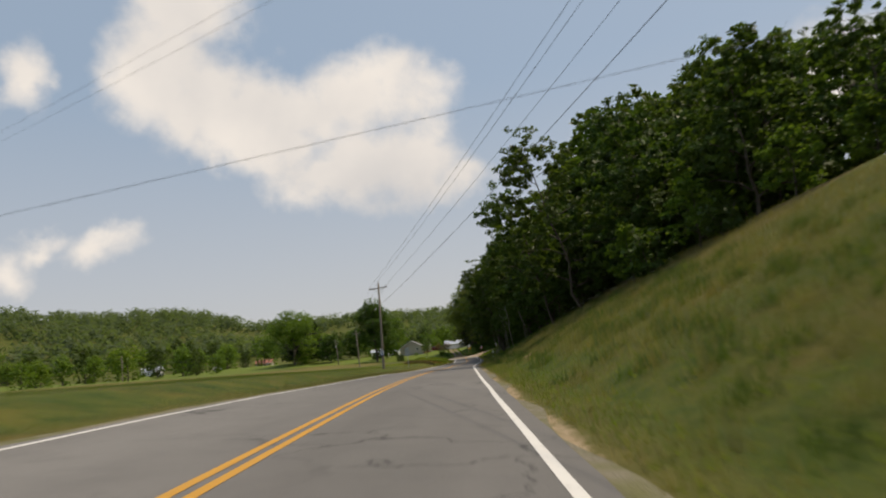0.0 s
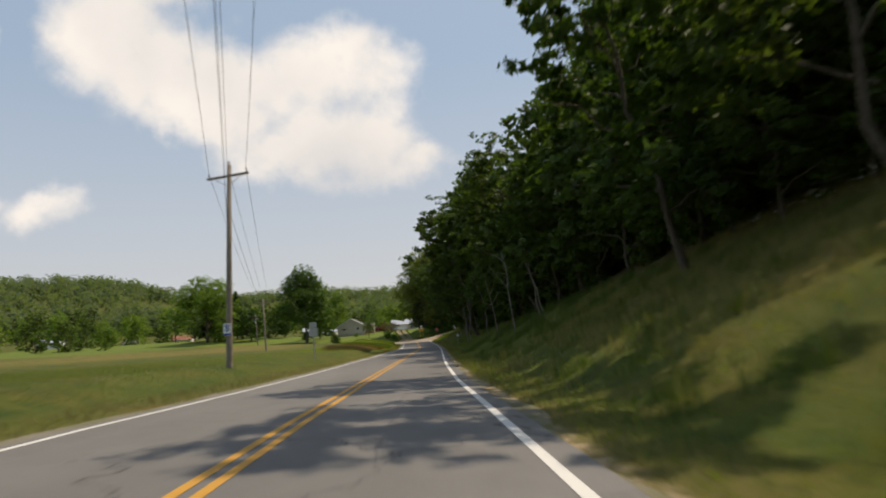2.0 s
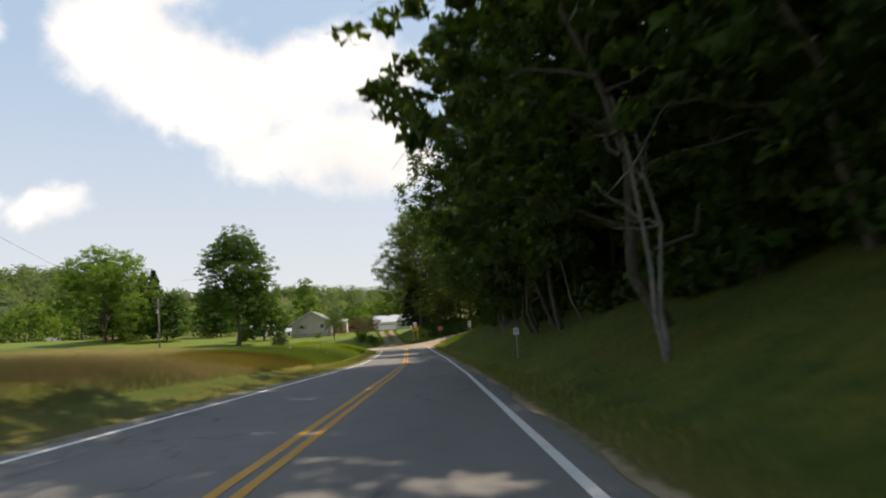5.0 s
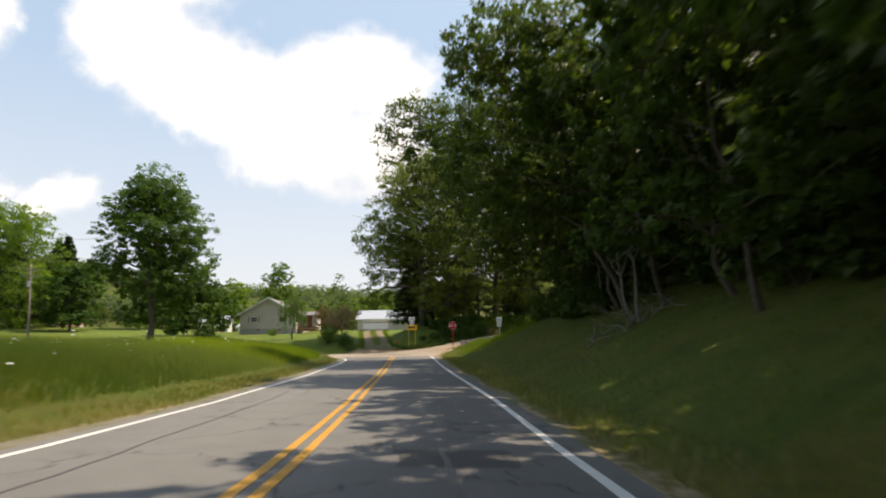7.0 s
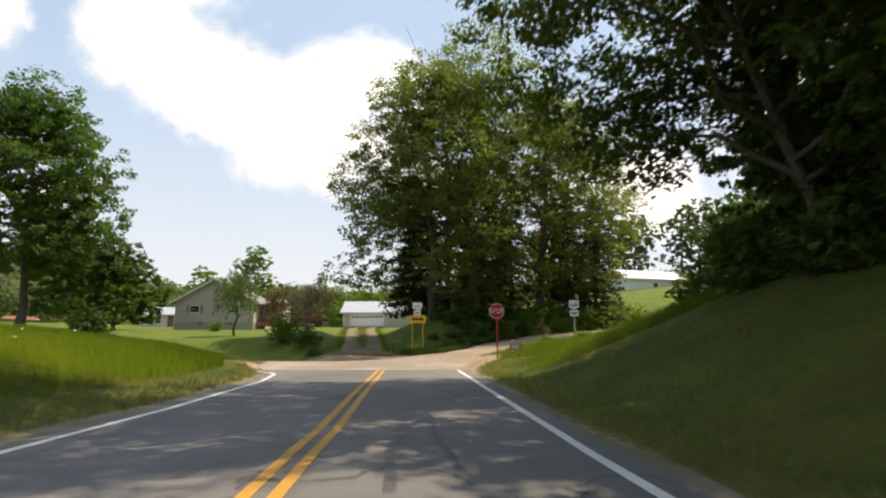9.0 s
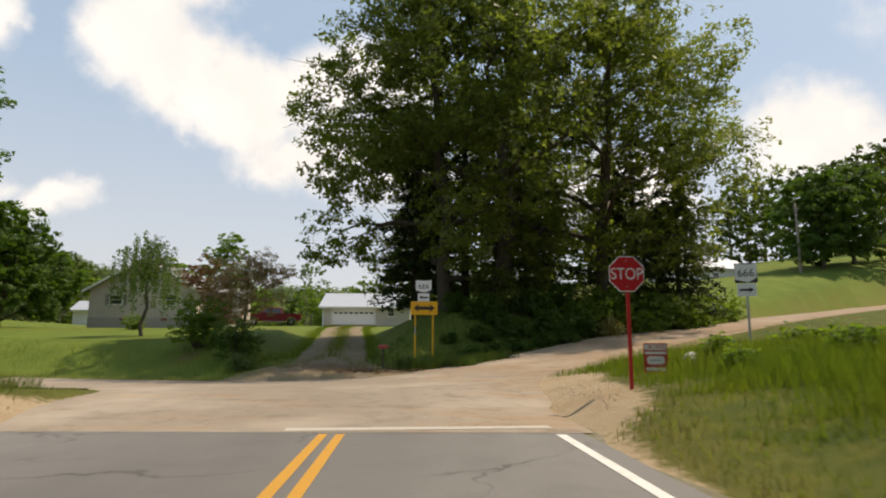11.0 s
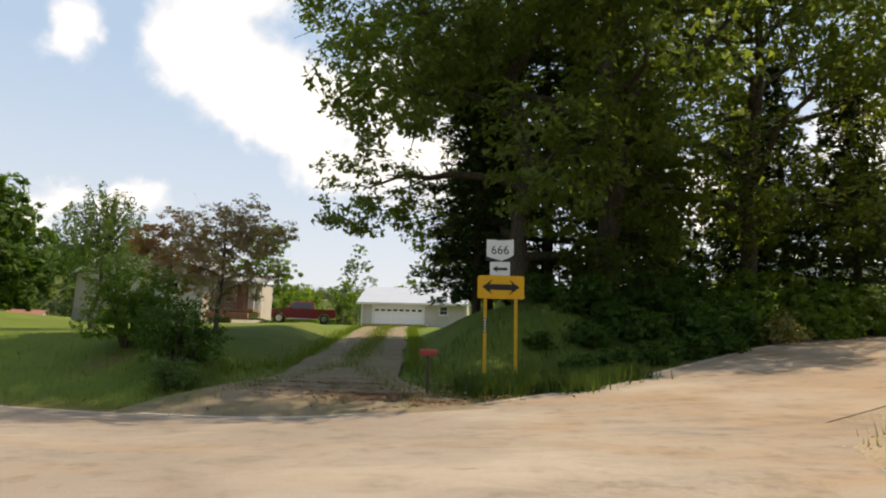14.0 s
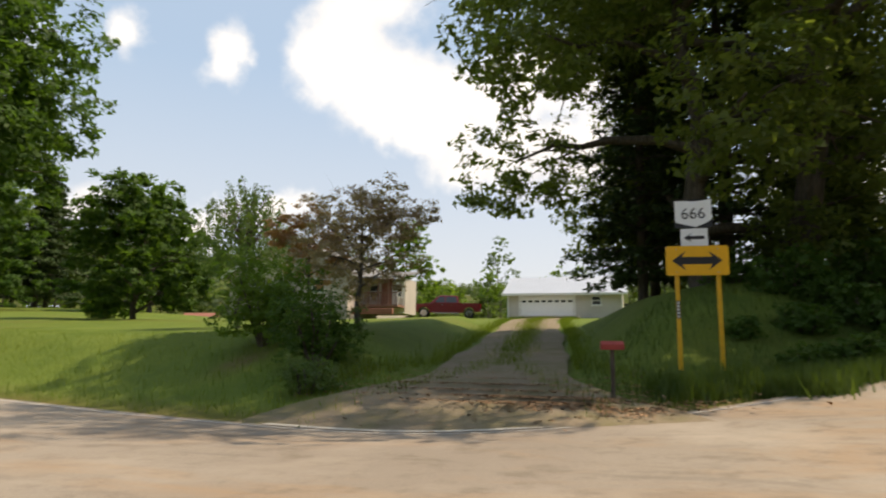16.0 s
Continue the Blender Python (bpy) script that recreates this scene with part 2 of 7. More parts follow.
def asphalt(name, dark, pale, tint, cracks=True, dust=None):
    k = Mat(name, 0.88, 0, 0.25).world_pos()
    big = k.noise(0.16, 4, 0.6, (1.0, 0.18, 1.0))
    mid = k.noise(1.1, 5, 0.6)
    fine = k.noise(55, 3, 0.7)
    c = k.mix(k.ramp(big, 0.35, 0.65), dark, pale)
    c = k.mix(k.ramp(mid, 0.48, 0.75, 0, 0.45), c, tint)
    c = k.mix(k.ramp(fine, 0.3, 0.75, 0, 0.5), c, tuple(v * 0.45 for v in dark))
    h = fine
    if dust:
        sx = k.node("ShaderNodeSeparateXYZ")
        k.link(k.pos, sx.inputs[0])
        east = k.ramp(sx.outputs[0], -6.0, 2.0, 0.0, 0.20)
        c = k.mix(k.ramp(k.math("ADD", k.noise(0.42, 6, 0.68, (0.6, 1.6, 1.0), 0.6), east), 0.50, 0.70, 0, 0.8), c, dust)
        c = k.mix(k.ramp(k.noise(2.2, 6, 0.7), 0.52, 0.68, 0, 0.6), c, tuple(v * 0.62 for v in tint))
        c = k.mix(k.ramp(k.noise(0.75, 7, 0.72, (0.5, 1.3, 1.0), 0.8), 0.54, 0.66, 0, 0.5), c, tuple(v * 0.55 for v in dark))
        c = k.mix(k.ramp(k.noise(0.28, 5, 0.6), 0.50, 0.66, 0, 0.5), c, tuple(v * 1.18 for v in pale))
        c = k.mix(k.ramp(k.noise(18, 4, 0.75), 0.56, 0.74, 0, 0.6), c, tuple(v * 0.6 for v in pale))
    if cracks:
        vo = k.node("ShaderNodeTexVoronoi", Scale=0.34)
        vo.feature = "DISTANCE_TO_EDGE"
        wob = k.node("ShaderNodeMix")
        wob.data_type = "VECTOR"
        nz = k.node("ShaderNodeTexNoise", Scale=1.2, Detail=5.0)
        k.link(k.pos, nz.inputs["Vector"])
        add = k.node("ShaderNodeVectorMath")
        add.operation = "MULTIPLY_ADD"
        k.link(nz.outputs["Color"], add.inputs[0])
        add.inputs[1].default_value = (1.8, 1.8, 0)
        k.link(k.pos, add.inputs[2])
        k.link(add.outputs[0], vo.inputs["Vector"])
        line = k.ramp(vo.outputs["Distance"], 0.004, 0.014, 1, 0)
        line = k.math("MULTIPLY", line, k.ramp(k.noise(0.12, 3), 0.46, 0.56))
        c = k.mix(k.math("MULTIPLY", line, 0.75), c, (0.03, 0.03, 0.03))
    k.color(c)
    k.bump(h, 0.35, 0.01)
    return k.mat


M["asphalt"] = asphalt("asphalt", (0.135, 0.130, 0.124), (0.205, 0.198, 0.188), (0.115, 0.112, 0.108))
M["asphalt_old"] = asphalt("asphalt_old", (0.255, 0.210, 0.165), (0.335, 0.285, 0.225), (0.225, 0.178, 0.130), False, (0.285, 0.192, 0.115))
M["tar"] = plain("tar", (0.075, 0.072, 0.070), 0.6, vary=0.3)
M["patch"] = asphalt("patch", (0.075, 0.072, 0.070), (0.105, 0.10, 0.097), (0.06, 0.06, 0.06), False)


def paint(name, col, under):
    k = Mat(name, 0.75, 0, 0.3).world_pos()
    n1, n2 = k.noise(3.0, 6, 0.7), k.noise(40, 3, 0.7)
    c = k.mix(k.ramp(n1, 0.35, 0.7, 0, 0.35), col, tuple(v * 0.8 for v in col))
    c = k.mix(k.ramp(k.math("ADD", k.math("MULTIPLY", n1, 0.6), k.math("MULTIPLY", n2, 0.5)), 0.62, 0.72), c, under)
    k.color(c)
    return k.mat


M["yellow_line"] = paint("yellow_line", (0.48, 0.245, 0.032), (0.22, 0.18, 0.12))
M["stop_paint"] = paint("stop_paint", (0.43, 0.395, 0.345), (0.30, 0.26, 0.215))
M["white_line"] = paint("white_line", (0.62, 0.61, 0.58), (0.26, 0.25, 0.235))


def gravel(name, a, b, c0, scale=26.0, depth=0.7):
    k = Mat(name, 0.95, 0, 0.2).world_pos()
    vo = k.node("ShaderNodeTexVoronoi", Scale=scale)
    k.link(k.pos, vo.inputs["Vector"])
    sp = k.node("ShaderNodeSeparateColor")
    k.link(vo.outputs["Color"], sp.inputs[0])
    c = k.mix(sp.outputs[0], a, b)
    c = k.mix(k.ramp(k.noise(0.9, 5, 0.65), 0.42, 0.66), c, c0)
    k.color(c)
    k.bump(vo.outputs["Distance"], depth, 0.03)
    return k.mat


M["gravel"] = gravel("gravel", (0.14, 0.125, 0.09), (0.23, 0.205, 0.155), (0.12, 0.12, 0.045))
M["gravel_tan"] = gravel("gravel_tan", (0.23, 0.175, 0.115), (0.33, 0.265, 0.185), (0.21, 0.145, 0.08))
M["drive"] = gravel("drive", (0.15, 0.125, 0.085), (0.25, 0.215, 0.15), (0.13, 0.13, 0.05))
M["litter"] = gravel("leaf_litter", (0.19, 0.10, 0.05), (0.40, 0.25, 0.14), (0.17, 0.10, 0.055))
M["drive_dirt"] = gravel("drive_dirt", (0.17, 0.128, 0.085), (0.25, 0.20, 0.135), (0.15, 0.13, 0.06), 60.0, 0.25)
M["concrete"] = plain("concrete", (0.46, 0.42, 0.36), 0.9, vary=0.2)
M["pebble"] = plain("pebble", (0.50, 0.42, 0.32), 0.9, vary=0.2)
M["soil"] = gravel("soil", (0.17, 0.095, 0.052), (0.27, 0.165, 0.095), (0.12, 0.075, 0.04))


def ground_material():
    k = Mat("grassland", 0.95, 0, 0.15).world_pos()
    at = k.node("ShaderNodeVertexColor")
    at.layer_name = "cover"
    sp = k.node("ShaderNodeSeparateColor")
    k.link(at.outputs[0], sp.inputs[0])
    dry, lawn, soil = sp.outputs
    n0, n1, n2, n3 = k.noise(0.05, 4, 0.6), k.noise(0.45, 5, 0.62), k.noise(4.0, 5, 0.7), k.noise(38, 3, 0.7)
    meadow = k.mix(k.ramp(n1, 0.36, 0.64), (0.036, 0.062, 0.010), (0.118, 0.116, 0.022))
    meadow = k.mix(k.ramp(n0, 0.45, 0.62, 0, 0.7), meadow, (0.080, 0.100, 0.017))
    meadow = k.mix(k.ramp(k.noise(0.22, 5, 0.66), 0.50, 0.64, 0, 0.6), meadow, (0.120, 0.088, 0.022))
    meadow = k.mix(k.ramp(k.noise(1.3, 5, 0.7), 0.50, 0.66, 0, 0.65), meadow, (0.030, 0.058, 0.009))
    meadow = k.mix(k.ramp(n2, 0.45, 0.8, 0, 0.5), meadow, (0.045, 0.075, 0.014))
    mown = k.mix(k.ramp(n1, 0.35, 0.65), (0.095, 0.140, 0.022), (0.140, 0.180, 0.030))
    mown = k.mix(k.ramp(n2, 0.45, 0.8, 0, 0.4), mown, (0.070, 0.115, 0.022))
    c = k.mix(lawn, meadow, mown)
    straw = k.mix(k.ramp(n1, 0.38, 0.62), (0.190, 0.140, 0.040), (0.095, 0.098, 0.024))
    c = k.mix(dry, c, straw)
    earth = k.mix(k.ramp(n2, 0.35, 0.7), (0.20, 0.120, 0.070), (0.125, 0.080, 0.046))
    c = k.mix(soil, c, earth)
    vo = k.node("ShaderNodeTexVoronoi", Scale=48.0)
    k.link(k.pos, vo.inputs["Vector"])
    vs = k.node("ShaderNodeSeparateColor")
    k.link(vo.outputs["Color"], vs.inputs[0])
    stone = k.mix(vs.outputs[0], (0.315, 0.235, 0.150), (0.42, 0.33, 0.225))
    stone = k.mix(k.ramp(n1, 0.45, 0.68, 0, 0.6), stone, (0.27, 0.185, 0.10))
    worn = k.math("ADD", at.outputs["Alpha"], k.math("MULTIPLY", k.math("SUBTRACT", n2, 0.5), 0.75))
    c = k.mix(k.ramp(worn, 0.34, 0.52), c, stone)
    c = k.mix(k.ramp(n3, 0.35, 0.75, 0, 0.4), c, k.mix(1.0, c, (0.45, 0.5, 0.4), "MULTIPLY"))
    k.color(c)
    k.bump(k.math("ADD", n3, k.math("MULTIPLY", n2, 1.6)), 0.6, 0.04)
    return k.mat


M["ground"] = ground_material()
M["steel"] = plain("galvanised_steel", (0.42, 0.43, 0.44), 0.5, 0.7)
M["sign_back"] = plain("sign_back", (0.45, 0.46, 0.47), 0.55, 0.5)
M["sign_white"] = plain("sign_white", (0.76, 0.77, 0.76), 0.45, vary=0.06)
M["sign_black"] = plain("sign_black", (0.022, 0.022, 0.024), 0.5)
M["sign_red"] = plain("sign_red", (0.55, 0.022, 0.028), 0.42, vary=0.12)
M["post_red"] = plain("post_red", (0.52, 0.03, 0.03), 0.5)
M["sign_yellow"] = plain("sign_yellow", (0.80, 0.42, 0.018), 0.45, vary=0.08)
M["post_yellow"] = plain("post_yellow", (0.72, 0.40, 0.02), 0.5, vary=0.2)
M["sign_blue"] = plain("sign_blue", (0.03, 0.07, 0.33), 0.45)
M["wood_pole"] = bark("wood_pole", (0.17, 0.14, 0.115), (0.31, 0.27, 0.225))
M["wire"] = plain("wire", (0.03, 0.03, 0.033), 0.6)
M["ceramic"] = plain("ceramic", (0.30, 0.22, 0.18), 0.25)
M["transformer"] = plain("transformer_grey", (0.46, 0.48, 0.48), 0.5, 0.2)

# ---------------------------------------------------------------- plan in numbers


def lerp_table(rows):
    ks = np.array([r[0] for r in rows], float)
    vs = np.array([r[1] for r in rows], float)

    def f(y):
        return np.interp(y, ks, vs)
    return f


def smooth(a, b, v):
    t = np.clip((np.asarray(v, float) - a) / (b - a), 0, 1)
    return t * t * (3 - 2 * t)


# the county road: right edge line, offsets of centre and left line, height, cross fall
ROAD_R = lerp_table([(-90, 13.0), (-50, 7.2), (-20, 4.3), (0, 2.7), (12.7, 2.02), (24, 1.45), (36, 0.92), (48, 0.48), (66, -0.13), (76, -0.42), (88, -0.57), (100, -0.66),
                     (130, -0.62), (157, -0.62), (178, -0.86), (188, -1.08), (204, -1.88), (210, -2.25), (218, -2.6), (236, -3.3), (260, -3.8)])
ROAD_C = lerp_table([(40, -3.85), (50, -3.7), (72, -3.45), (100, -3.38), (157, -3.5), (178, -3.6), (190, -3.75), (204, -3.58), (212, -3.42), (236, -3.6)])
ROAD_L = lerp_table([(0, -8.3), (36, -8.0), (50, -7.8), (75, -7.35), (100, -7.2), (160, -7.1), (180, -7.2), (190, -7.25), (205, -7.05), (215, -6.85), (224, -7.1), (230, -7.8), (236, -9.6)])
ROAD_Z = lerp_table([(-90, -2.1), (-30, -1.5), (0, -1.1), (4.8, -1.05), (16, -0.88), (28, -0.72), (40, -0.66), (52, -0.655), (65, -0.69), (77, -0.82), (89, -0.9), (120, -1.0),
                     (150, -1.05), (170, -1.11), (180, -1.12), (188, -1.05), (195, -0.96), (203, -0.85), (213, -0.62), (225, -0.36), (229, -0.28), (235, -0.16), (245, 0.0), (260, 0.1)])
ROAD_B = lerp_table([(0, 5.6), (12, 5.4), (20, 5.0), (30, 4.0), (40, 3.1), (54, 2.6), (70, 2.2), (85, 2.0), (100, 1.8), (157, 1.8), (178, 1.4), (188, 0.9), (204, 0.5), (216, 0.3), (232, 0.0)])

# the state route: centre line with heights
ROUTE = [(-420, 330, 10.0), (-260, 302, 7.0), (-150, 280, 4.6), (-80, 263, 2.4), (-50, 254.5, 1.0), (-36, 250.5, 0.45), (-27, 248.2, 0.2), (-21, 246.6, 0.12), (-15.5, 245.0, 0.1),
         (-10.5, 244.1, 0.12), (-7.0, 244.9, 0.22), (-4.0, 246.9, 0.45), (-0.9, 249.6, 0.85), (2.2, 252.9, 1.4), (6.6, 258.0, 2.2), (13.0, 265.4, 3.1), (21, 273.5, 4.1),
         (34, 284, 5.6), (60, 300, 8.5), (110, 322, 13.0), (200, 350, 18.0)]
ROUTE_HALF = 3.2


def catmull(pts, step):
    p = [np.array(q, float) for q in pts]
    p = [2 * p[0] - p[1], *p, 2 * p[-1] - p[-2]]
    out = []
    for a, b, c, d in zip(p, p[1:], p[2:], p[3:]):
        n = max(2, int(np.linalg.norm(c - b) / step))
        for i in range(n):
            t = i / n
            out.append(0.5 * (2 * b + (c - a) * t + (2 * a - 5 * b + 4 * c - d) * t * t + (3 * b - a - 3 * c + d) * t ** 3))
    out.append(p[-2])
    return np.array(out)


ROUTE_LINE = catmull(ROUTE, 1.0)
ROUTE_DIR = np.gradient(ROUTE_LINE[:, :2], axis=0)
ROUTE_GRADE = np.gradient(ROUTE_LINE[:, 2]) / np.linalg.norm(ROUTE_DIR, axis=1)
ROUTE_DIR /= np.linalg.norm(ROUTE_DIR, axis=1)[:, None]
DRIVE = np.array([(-9.6, 246.8), (-9.6, 249.0), (-10.2, 255.0), (-11.2, 264.0), (-12.6, 275.0), (-13.6, 284.0), (-13.4, 290.5)])
DRIVE_Z = np.array([0.26, 0.42, 1.0, 1.9, 2.9, 3.6, 4.2])
DRIVE_LINE = catmull(np.column_stack([DRIVE, DRIVE_Z]), 0.8)


ROUTE_EDGE = lerp_table([(p_[0], p_[2]) for p_ in ROUTE])


def route_near(x, y):
    """Distance to the state route's centre line, its height there, and the side (+ north)."""
    x, y = np.asarray(x, float), np.asarray(y, float)
    d = np.full(x.shape, 1e9)
    z = np.zeros(x.shape)
    side = np.zeros(x.shape)
    for (px, py, pz), (tx, ty), g in zip(ROUTE_LINE, ROUTE_DIR, ROUTE_GRADE):
        dd = np.hypot(x - px, y - py)
        s = tx * (y - py) - ty * (x - px)
        ahead = np.clip(tx * (x - px) + ty * (y - py), -0.8, 0.8)
        near = dd < d
        d, z, side = np.where(near, dd, d), np.where(near, pz + g * ahead, z), np.where(near, s, side)
    return d, z, np.sign(side)


def main_z(x, y):
    return ROAD_Z(y) + np.tan(np.radians(ROAD_B(y))) * (ROAD_R(y) - 1.3 - x)


def paved_z(x, y, near=None):
    d, z, s = near or route_near(x, y)
    w = smooth(3.4, 11.0, d)
    return z * (1 - w) + main_z(x, y) * w


EAST_RISE = 0.09


def ground_z(x, y):
    """Height of the land."""
    x, y = np.asarray(x, float), np.asarray(y, float)
    near = route_near(x, y)
    dr, zr, side = near
    pz = paved_z(x, y, near)
    xr, xl = ROAD_R(y) + 0.55, ROAD_R(y) + ROAD_L(y) - 0.5
    dm = np.maximum(x - xr, xl - x)
    dm = np.where(y > 243, 1e3, np.maximum(dm, 0))
    dx_route = np.maximum(dr - ROUTE_HALF - 0.35, 0)
    south = (side < 0)
    # east bank: a cut slope that eases near the junction
    de = np.maximum(x - xr, 0)
    ease = 1 - 0.72 * smooth(221, 241, y)
    rise = 0.05 * np.minimum(de, 1.7) + 0.46 * np.clip(de - 1.7, 0, 16.5) + 0.22 * np.clip(de - 18.2, 0, 70) + 0.05 * np.clip(de - 88, 0, 400)
    bank = main_z(np.minimum(x, xr), np.minimum(y, 243)) + rise * ease
    # west verge and fields
    dw = np.maximum(xl - x, 0)
    field = main_z(np.maximum(x, xl), np.minimum(y, 243)) + 0.62 * smooth(0.6, 4.5, dw) + 0.055 * np.minimum(dw, 70) + 0.035 * np.clip(dw - 70, 0, 500)
    nat_s = np.where(x > (xl + xr) / 2, bank, field)
    # keep the southern land in touch with the route
    w = smooth(1.0, 12.0, dx_route)
    nat_s = (zr + 0.05 * dx_route) * (1 - w) + nat_s * w
    # the worn corner by the stop sign is a gentle ramp of gravel
    cw = (1 - smooth(2.5, 7.0, np.hypot((x + 0.6) * 1.1, (y - 237.6) * 0.8))) * (x > -4.5)
    nat_s = nat_s * (1 - cw) + (0.02 + 0.165 * np.clip(x + 2.95, 0, 9) + 0.02 * np.clip(y - 236, -6, 12)) * cw
    # north of the route: a short bank, then lawn that climbs to the house
    q = dx_route
    edge = ROUTE_EDGE(x + 0.7 * np.minimum(q, 25) * smooth(-10, 4, x))
    lawn = edge + 1.45 * smooth(0.3, 5.5, q) + 0.082 * np.clip(q - 3.0, 0, 31)
    mound = 0.35 * np.exp(-((x + 4.6) / 3.2) ** 2 - ((y - 261.0) / 6.0) ** 2) + 1.4 * np.exp(-((x - 0.5) ** 2 + (y - 267) ** 2) / 130.0)
    east = EAST_RISE * np.clip((x - 12) * 0.75 + (y - 262) * 0.3, 0, 110)
    nat_n = lawn + mound + east * (x > -5)
    w = smooth(240, 330, np.hypot(x + 5, y - 240))
    plain_n = 4.0 + 0.02 * np.clip(y - 250, -100, 300) + 0.10 * np.clip(x, 0, 200) + 0.03 * np.clip(-x, 0, 300)
    nat = np.where(south, nat_s, nat_n) * (1 - w) + plain_n * w
    # the drive is cut into the lawn
    dd = np.full(x.shape, 1e9)
    zz = np.zeros(x.shape)
    for px, py, pzv in DRIVE_LINE:
        e = np.hypot(x - px, y - py)
        m = e < dd
        dd, zz = np.where(m, e, dd), np.where(m, pzv, zz)
    k = np.where(south, 0, 1 - smooth(1.7, 4.6, dd))
    nat = nat * (1 - k) + (zz - 0.05) * k
    # level yard round house and garage
    yard = smooth(274, 283, y) * (1 - smooth(325, 350, y)) * smooth(-52, -44, x) * (1 - smooth(-5, 2, x))
    nat = nat * (1 - yard) + (3.25 + 0.075 * np.clip(y - 278, -8, 15)) * yard
    # far hills
    r = np.hypot(x, y - 200)
    az = np.arctan2(x, y - 150)
    high = 62 + 34 * smooth(0.15, 0.75, -az) + 26 * smooth(0.1, 0.7, az)
    wave = 9 * np.sin(az * 9 + 1.3) + 6 * np.sin(az * 23 + 0.4) + 4 * np.sin(r / 90.0 + az * 5)
    nat = nat + (high + wave) * smooth(330, 1000, r) - 12 * smooth(1000, 2400, r)
    nat = nat + 0.25 * np.sin(x * 0.11 + 0.5) * np.sin(y * 0.083) * smooth(14, 40, np.minimum(dm, dx_route)) * (1 - yard)
    d = np.minimum(dm, dx_route)

    k = smooth(0.0, 0.9, d)
    return np.where(d <= 0, pz - 0.05, (pz - 0.05) * (1 - k) + nat * k)


def gz(x, y):
    return float(ground_z(np.array([float(x)]), np.array([float(y)]))[0])


# ---------------------------------------------------------------- mesh helpers


def mesh_object(name, verts, faces, mat, parent=None, smooth_shade=False):
    me = bpy.data.meshes.new(name)
    me.from_pydata([tuple(v) for v in verts], [], [tuple(f) for f in faces])
    me.update()
    if smooth_shade:
        me.polygons.foreach_set("use_smooth", [True] * len(me.polygons))
    if mat:
        me.materials.append(mat)
    ob = new(name, me)
    ob.parent = parent
    return ob


def islands_object(name, V, mat, parent=None):
    """V: n x sides x 3 corners, each polygon an island."""
    n, sides = V.shape[:2]
    me = bpy.data.meshes.new(name)
    me.vertices.add(n * sides)
    me.vertices.foreach_set("co", np.asarray(V, np.float32).ravel())
    me.loops.add(n * sides)
    me.loops.foreach_set("vertex_index", np.arange(n * sides, dtype=np.int32))
    me.polygons.add(n)
    me.polygons.foreach_set("loop_start", np.arange(0, n * sides, sides, dtype=np.int32))
    me.polygons.foreach_set("loop_total", np.full(n, sides, np.int32))
    me.update(calc_edges=True)
    me.validate()
    me.materials.append(mat)
    ob = new(name, me)
    ob.parent = parent
    return ob


def part(name, bm, material, parent, label=""):
    me = bpy.data.meshes.new(name)
    bm.to_mesh(me)
    bm.free()
    if material:
        me.materials.append(material)
    ob = new(name, me)
    ob.parent = parent
    if label:
        ob["label"] = label
    return ob


def box_bm(sx, sy, sz, at=(0, 0, 0), bevel=0.0, bm=None):
    bm = bm or bmesh.new()
    made = bmesh.ops.create_cube(bm, size=1.0, matrix=Matrix.Translation(at) @ Matrix.Diagonal((sx, sy, sz, 1)))
    if bevel:
        edges = list({e for v in made["verts"] for e in v.link_edges})
        bmesh.ops.bevel(bm, geom=edges, offset=bevel, segments=2, affect="EDGES", profile=0.5)
    return bm


def cyl_bm(r0, r1, h, at=(0, 0, 0), seg=12, rot=None, bm=None):
    """A tapered cylinder whose base centre is at 'at'."""
    bm = bm or bmesh.new()
    m = Matrix.Translation(at) @ (rot.to_4x4() if rot else Matrix.Identity(4)) @ Matrix.Translation((0, 0, h / 2))
    bmesh.ops.create_cone(bm, cap_ends=True, segments=seg, radius1=r0, radius2=r1, depth=h, matrix=m)
    return bm


def empty(name, at, rz=0.0):
    ob = new(name)
    ob.matrix_world = pose(*at, 0, 0, rz)
    ob.empty_display_size = 0.3
    return ob


def tube(path, radii, sides=7):
    """Verts and faces of a tube along a polyline."""
    P = [Vector(p) for p in path]
    V, F = [], []
    up = Vector((0.31, 0.95, 0.1)).normalized()
    for i, p in enumerate(P):
        d = (P[min(i + 1, len(P) - 1)] - P[max(i - 1, 0)]).normalized()
        a = d.cross(up)
        a = a.normalized() if a.length > 1e-4 else d.orthogonal().normalized()
        b = d.cross(a)
        for j in range(sides):
            t = 2 * math.pi * j / sides
            V.append(p + (a * math.cos(t) + b * math.sin(t)) * radii[i])
    for i in range(len(P) - 1):
        for j in range(sides):
            k = (j + 1) % sides
            F.append((i * sides + j, i * sides + k, (i + 1) * sides + k, (i + 1) * sides + j))
    F.append(tuple(range((len(P) - 1) * sides, len(P) * sides)))
    return V, F


def join_tubes(items):
    V, F = [], []
    for v, f in items:
        o = len(V)
        V += v
        F += [tuple(i + o for i in g) for g in f]
    return V, F

# ---------------------------------------------------------------- land and roads


def grid_lines(spec):
    out = []
    for a, b, step in spec:
        out += list(np.arange(a, b, step))
    return np.array(sorted(set(np.round(out, 3))))


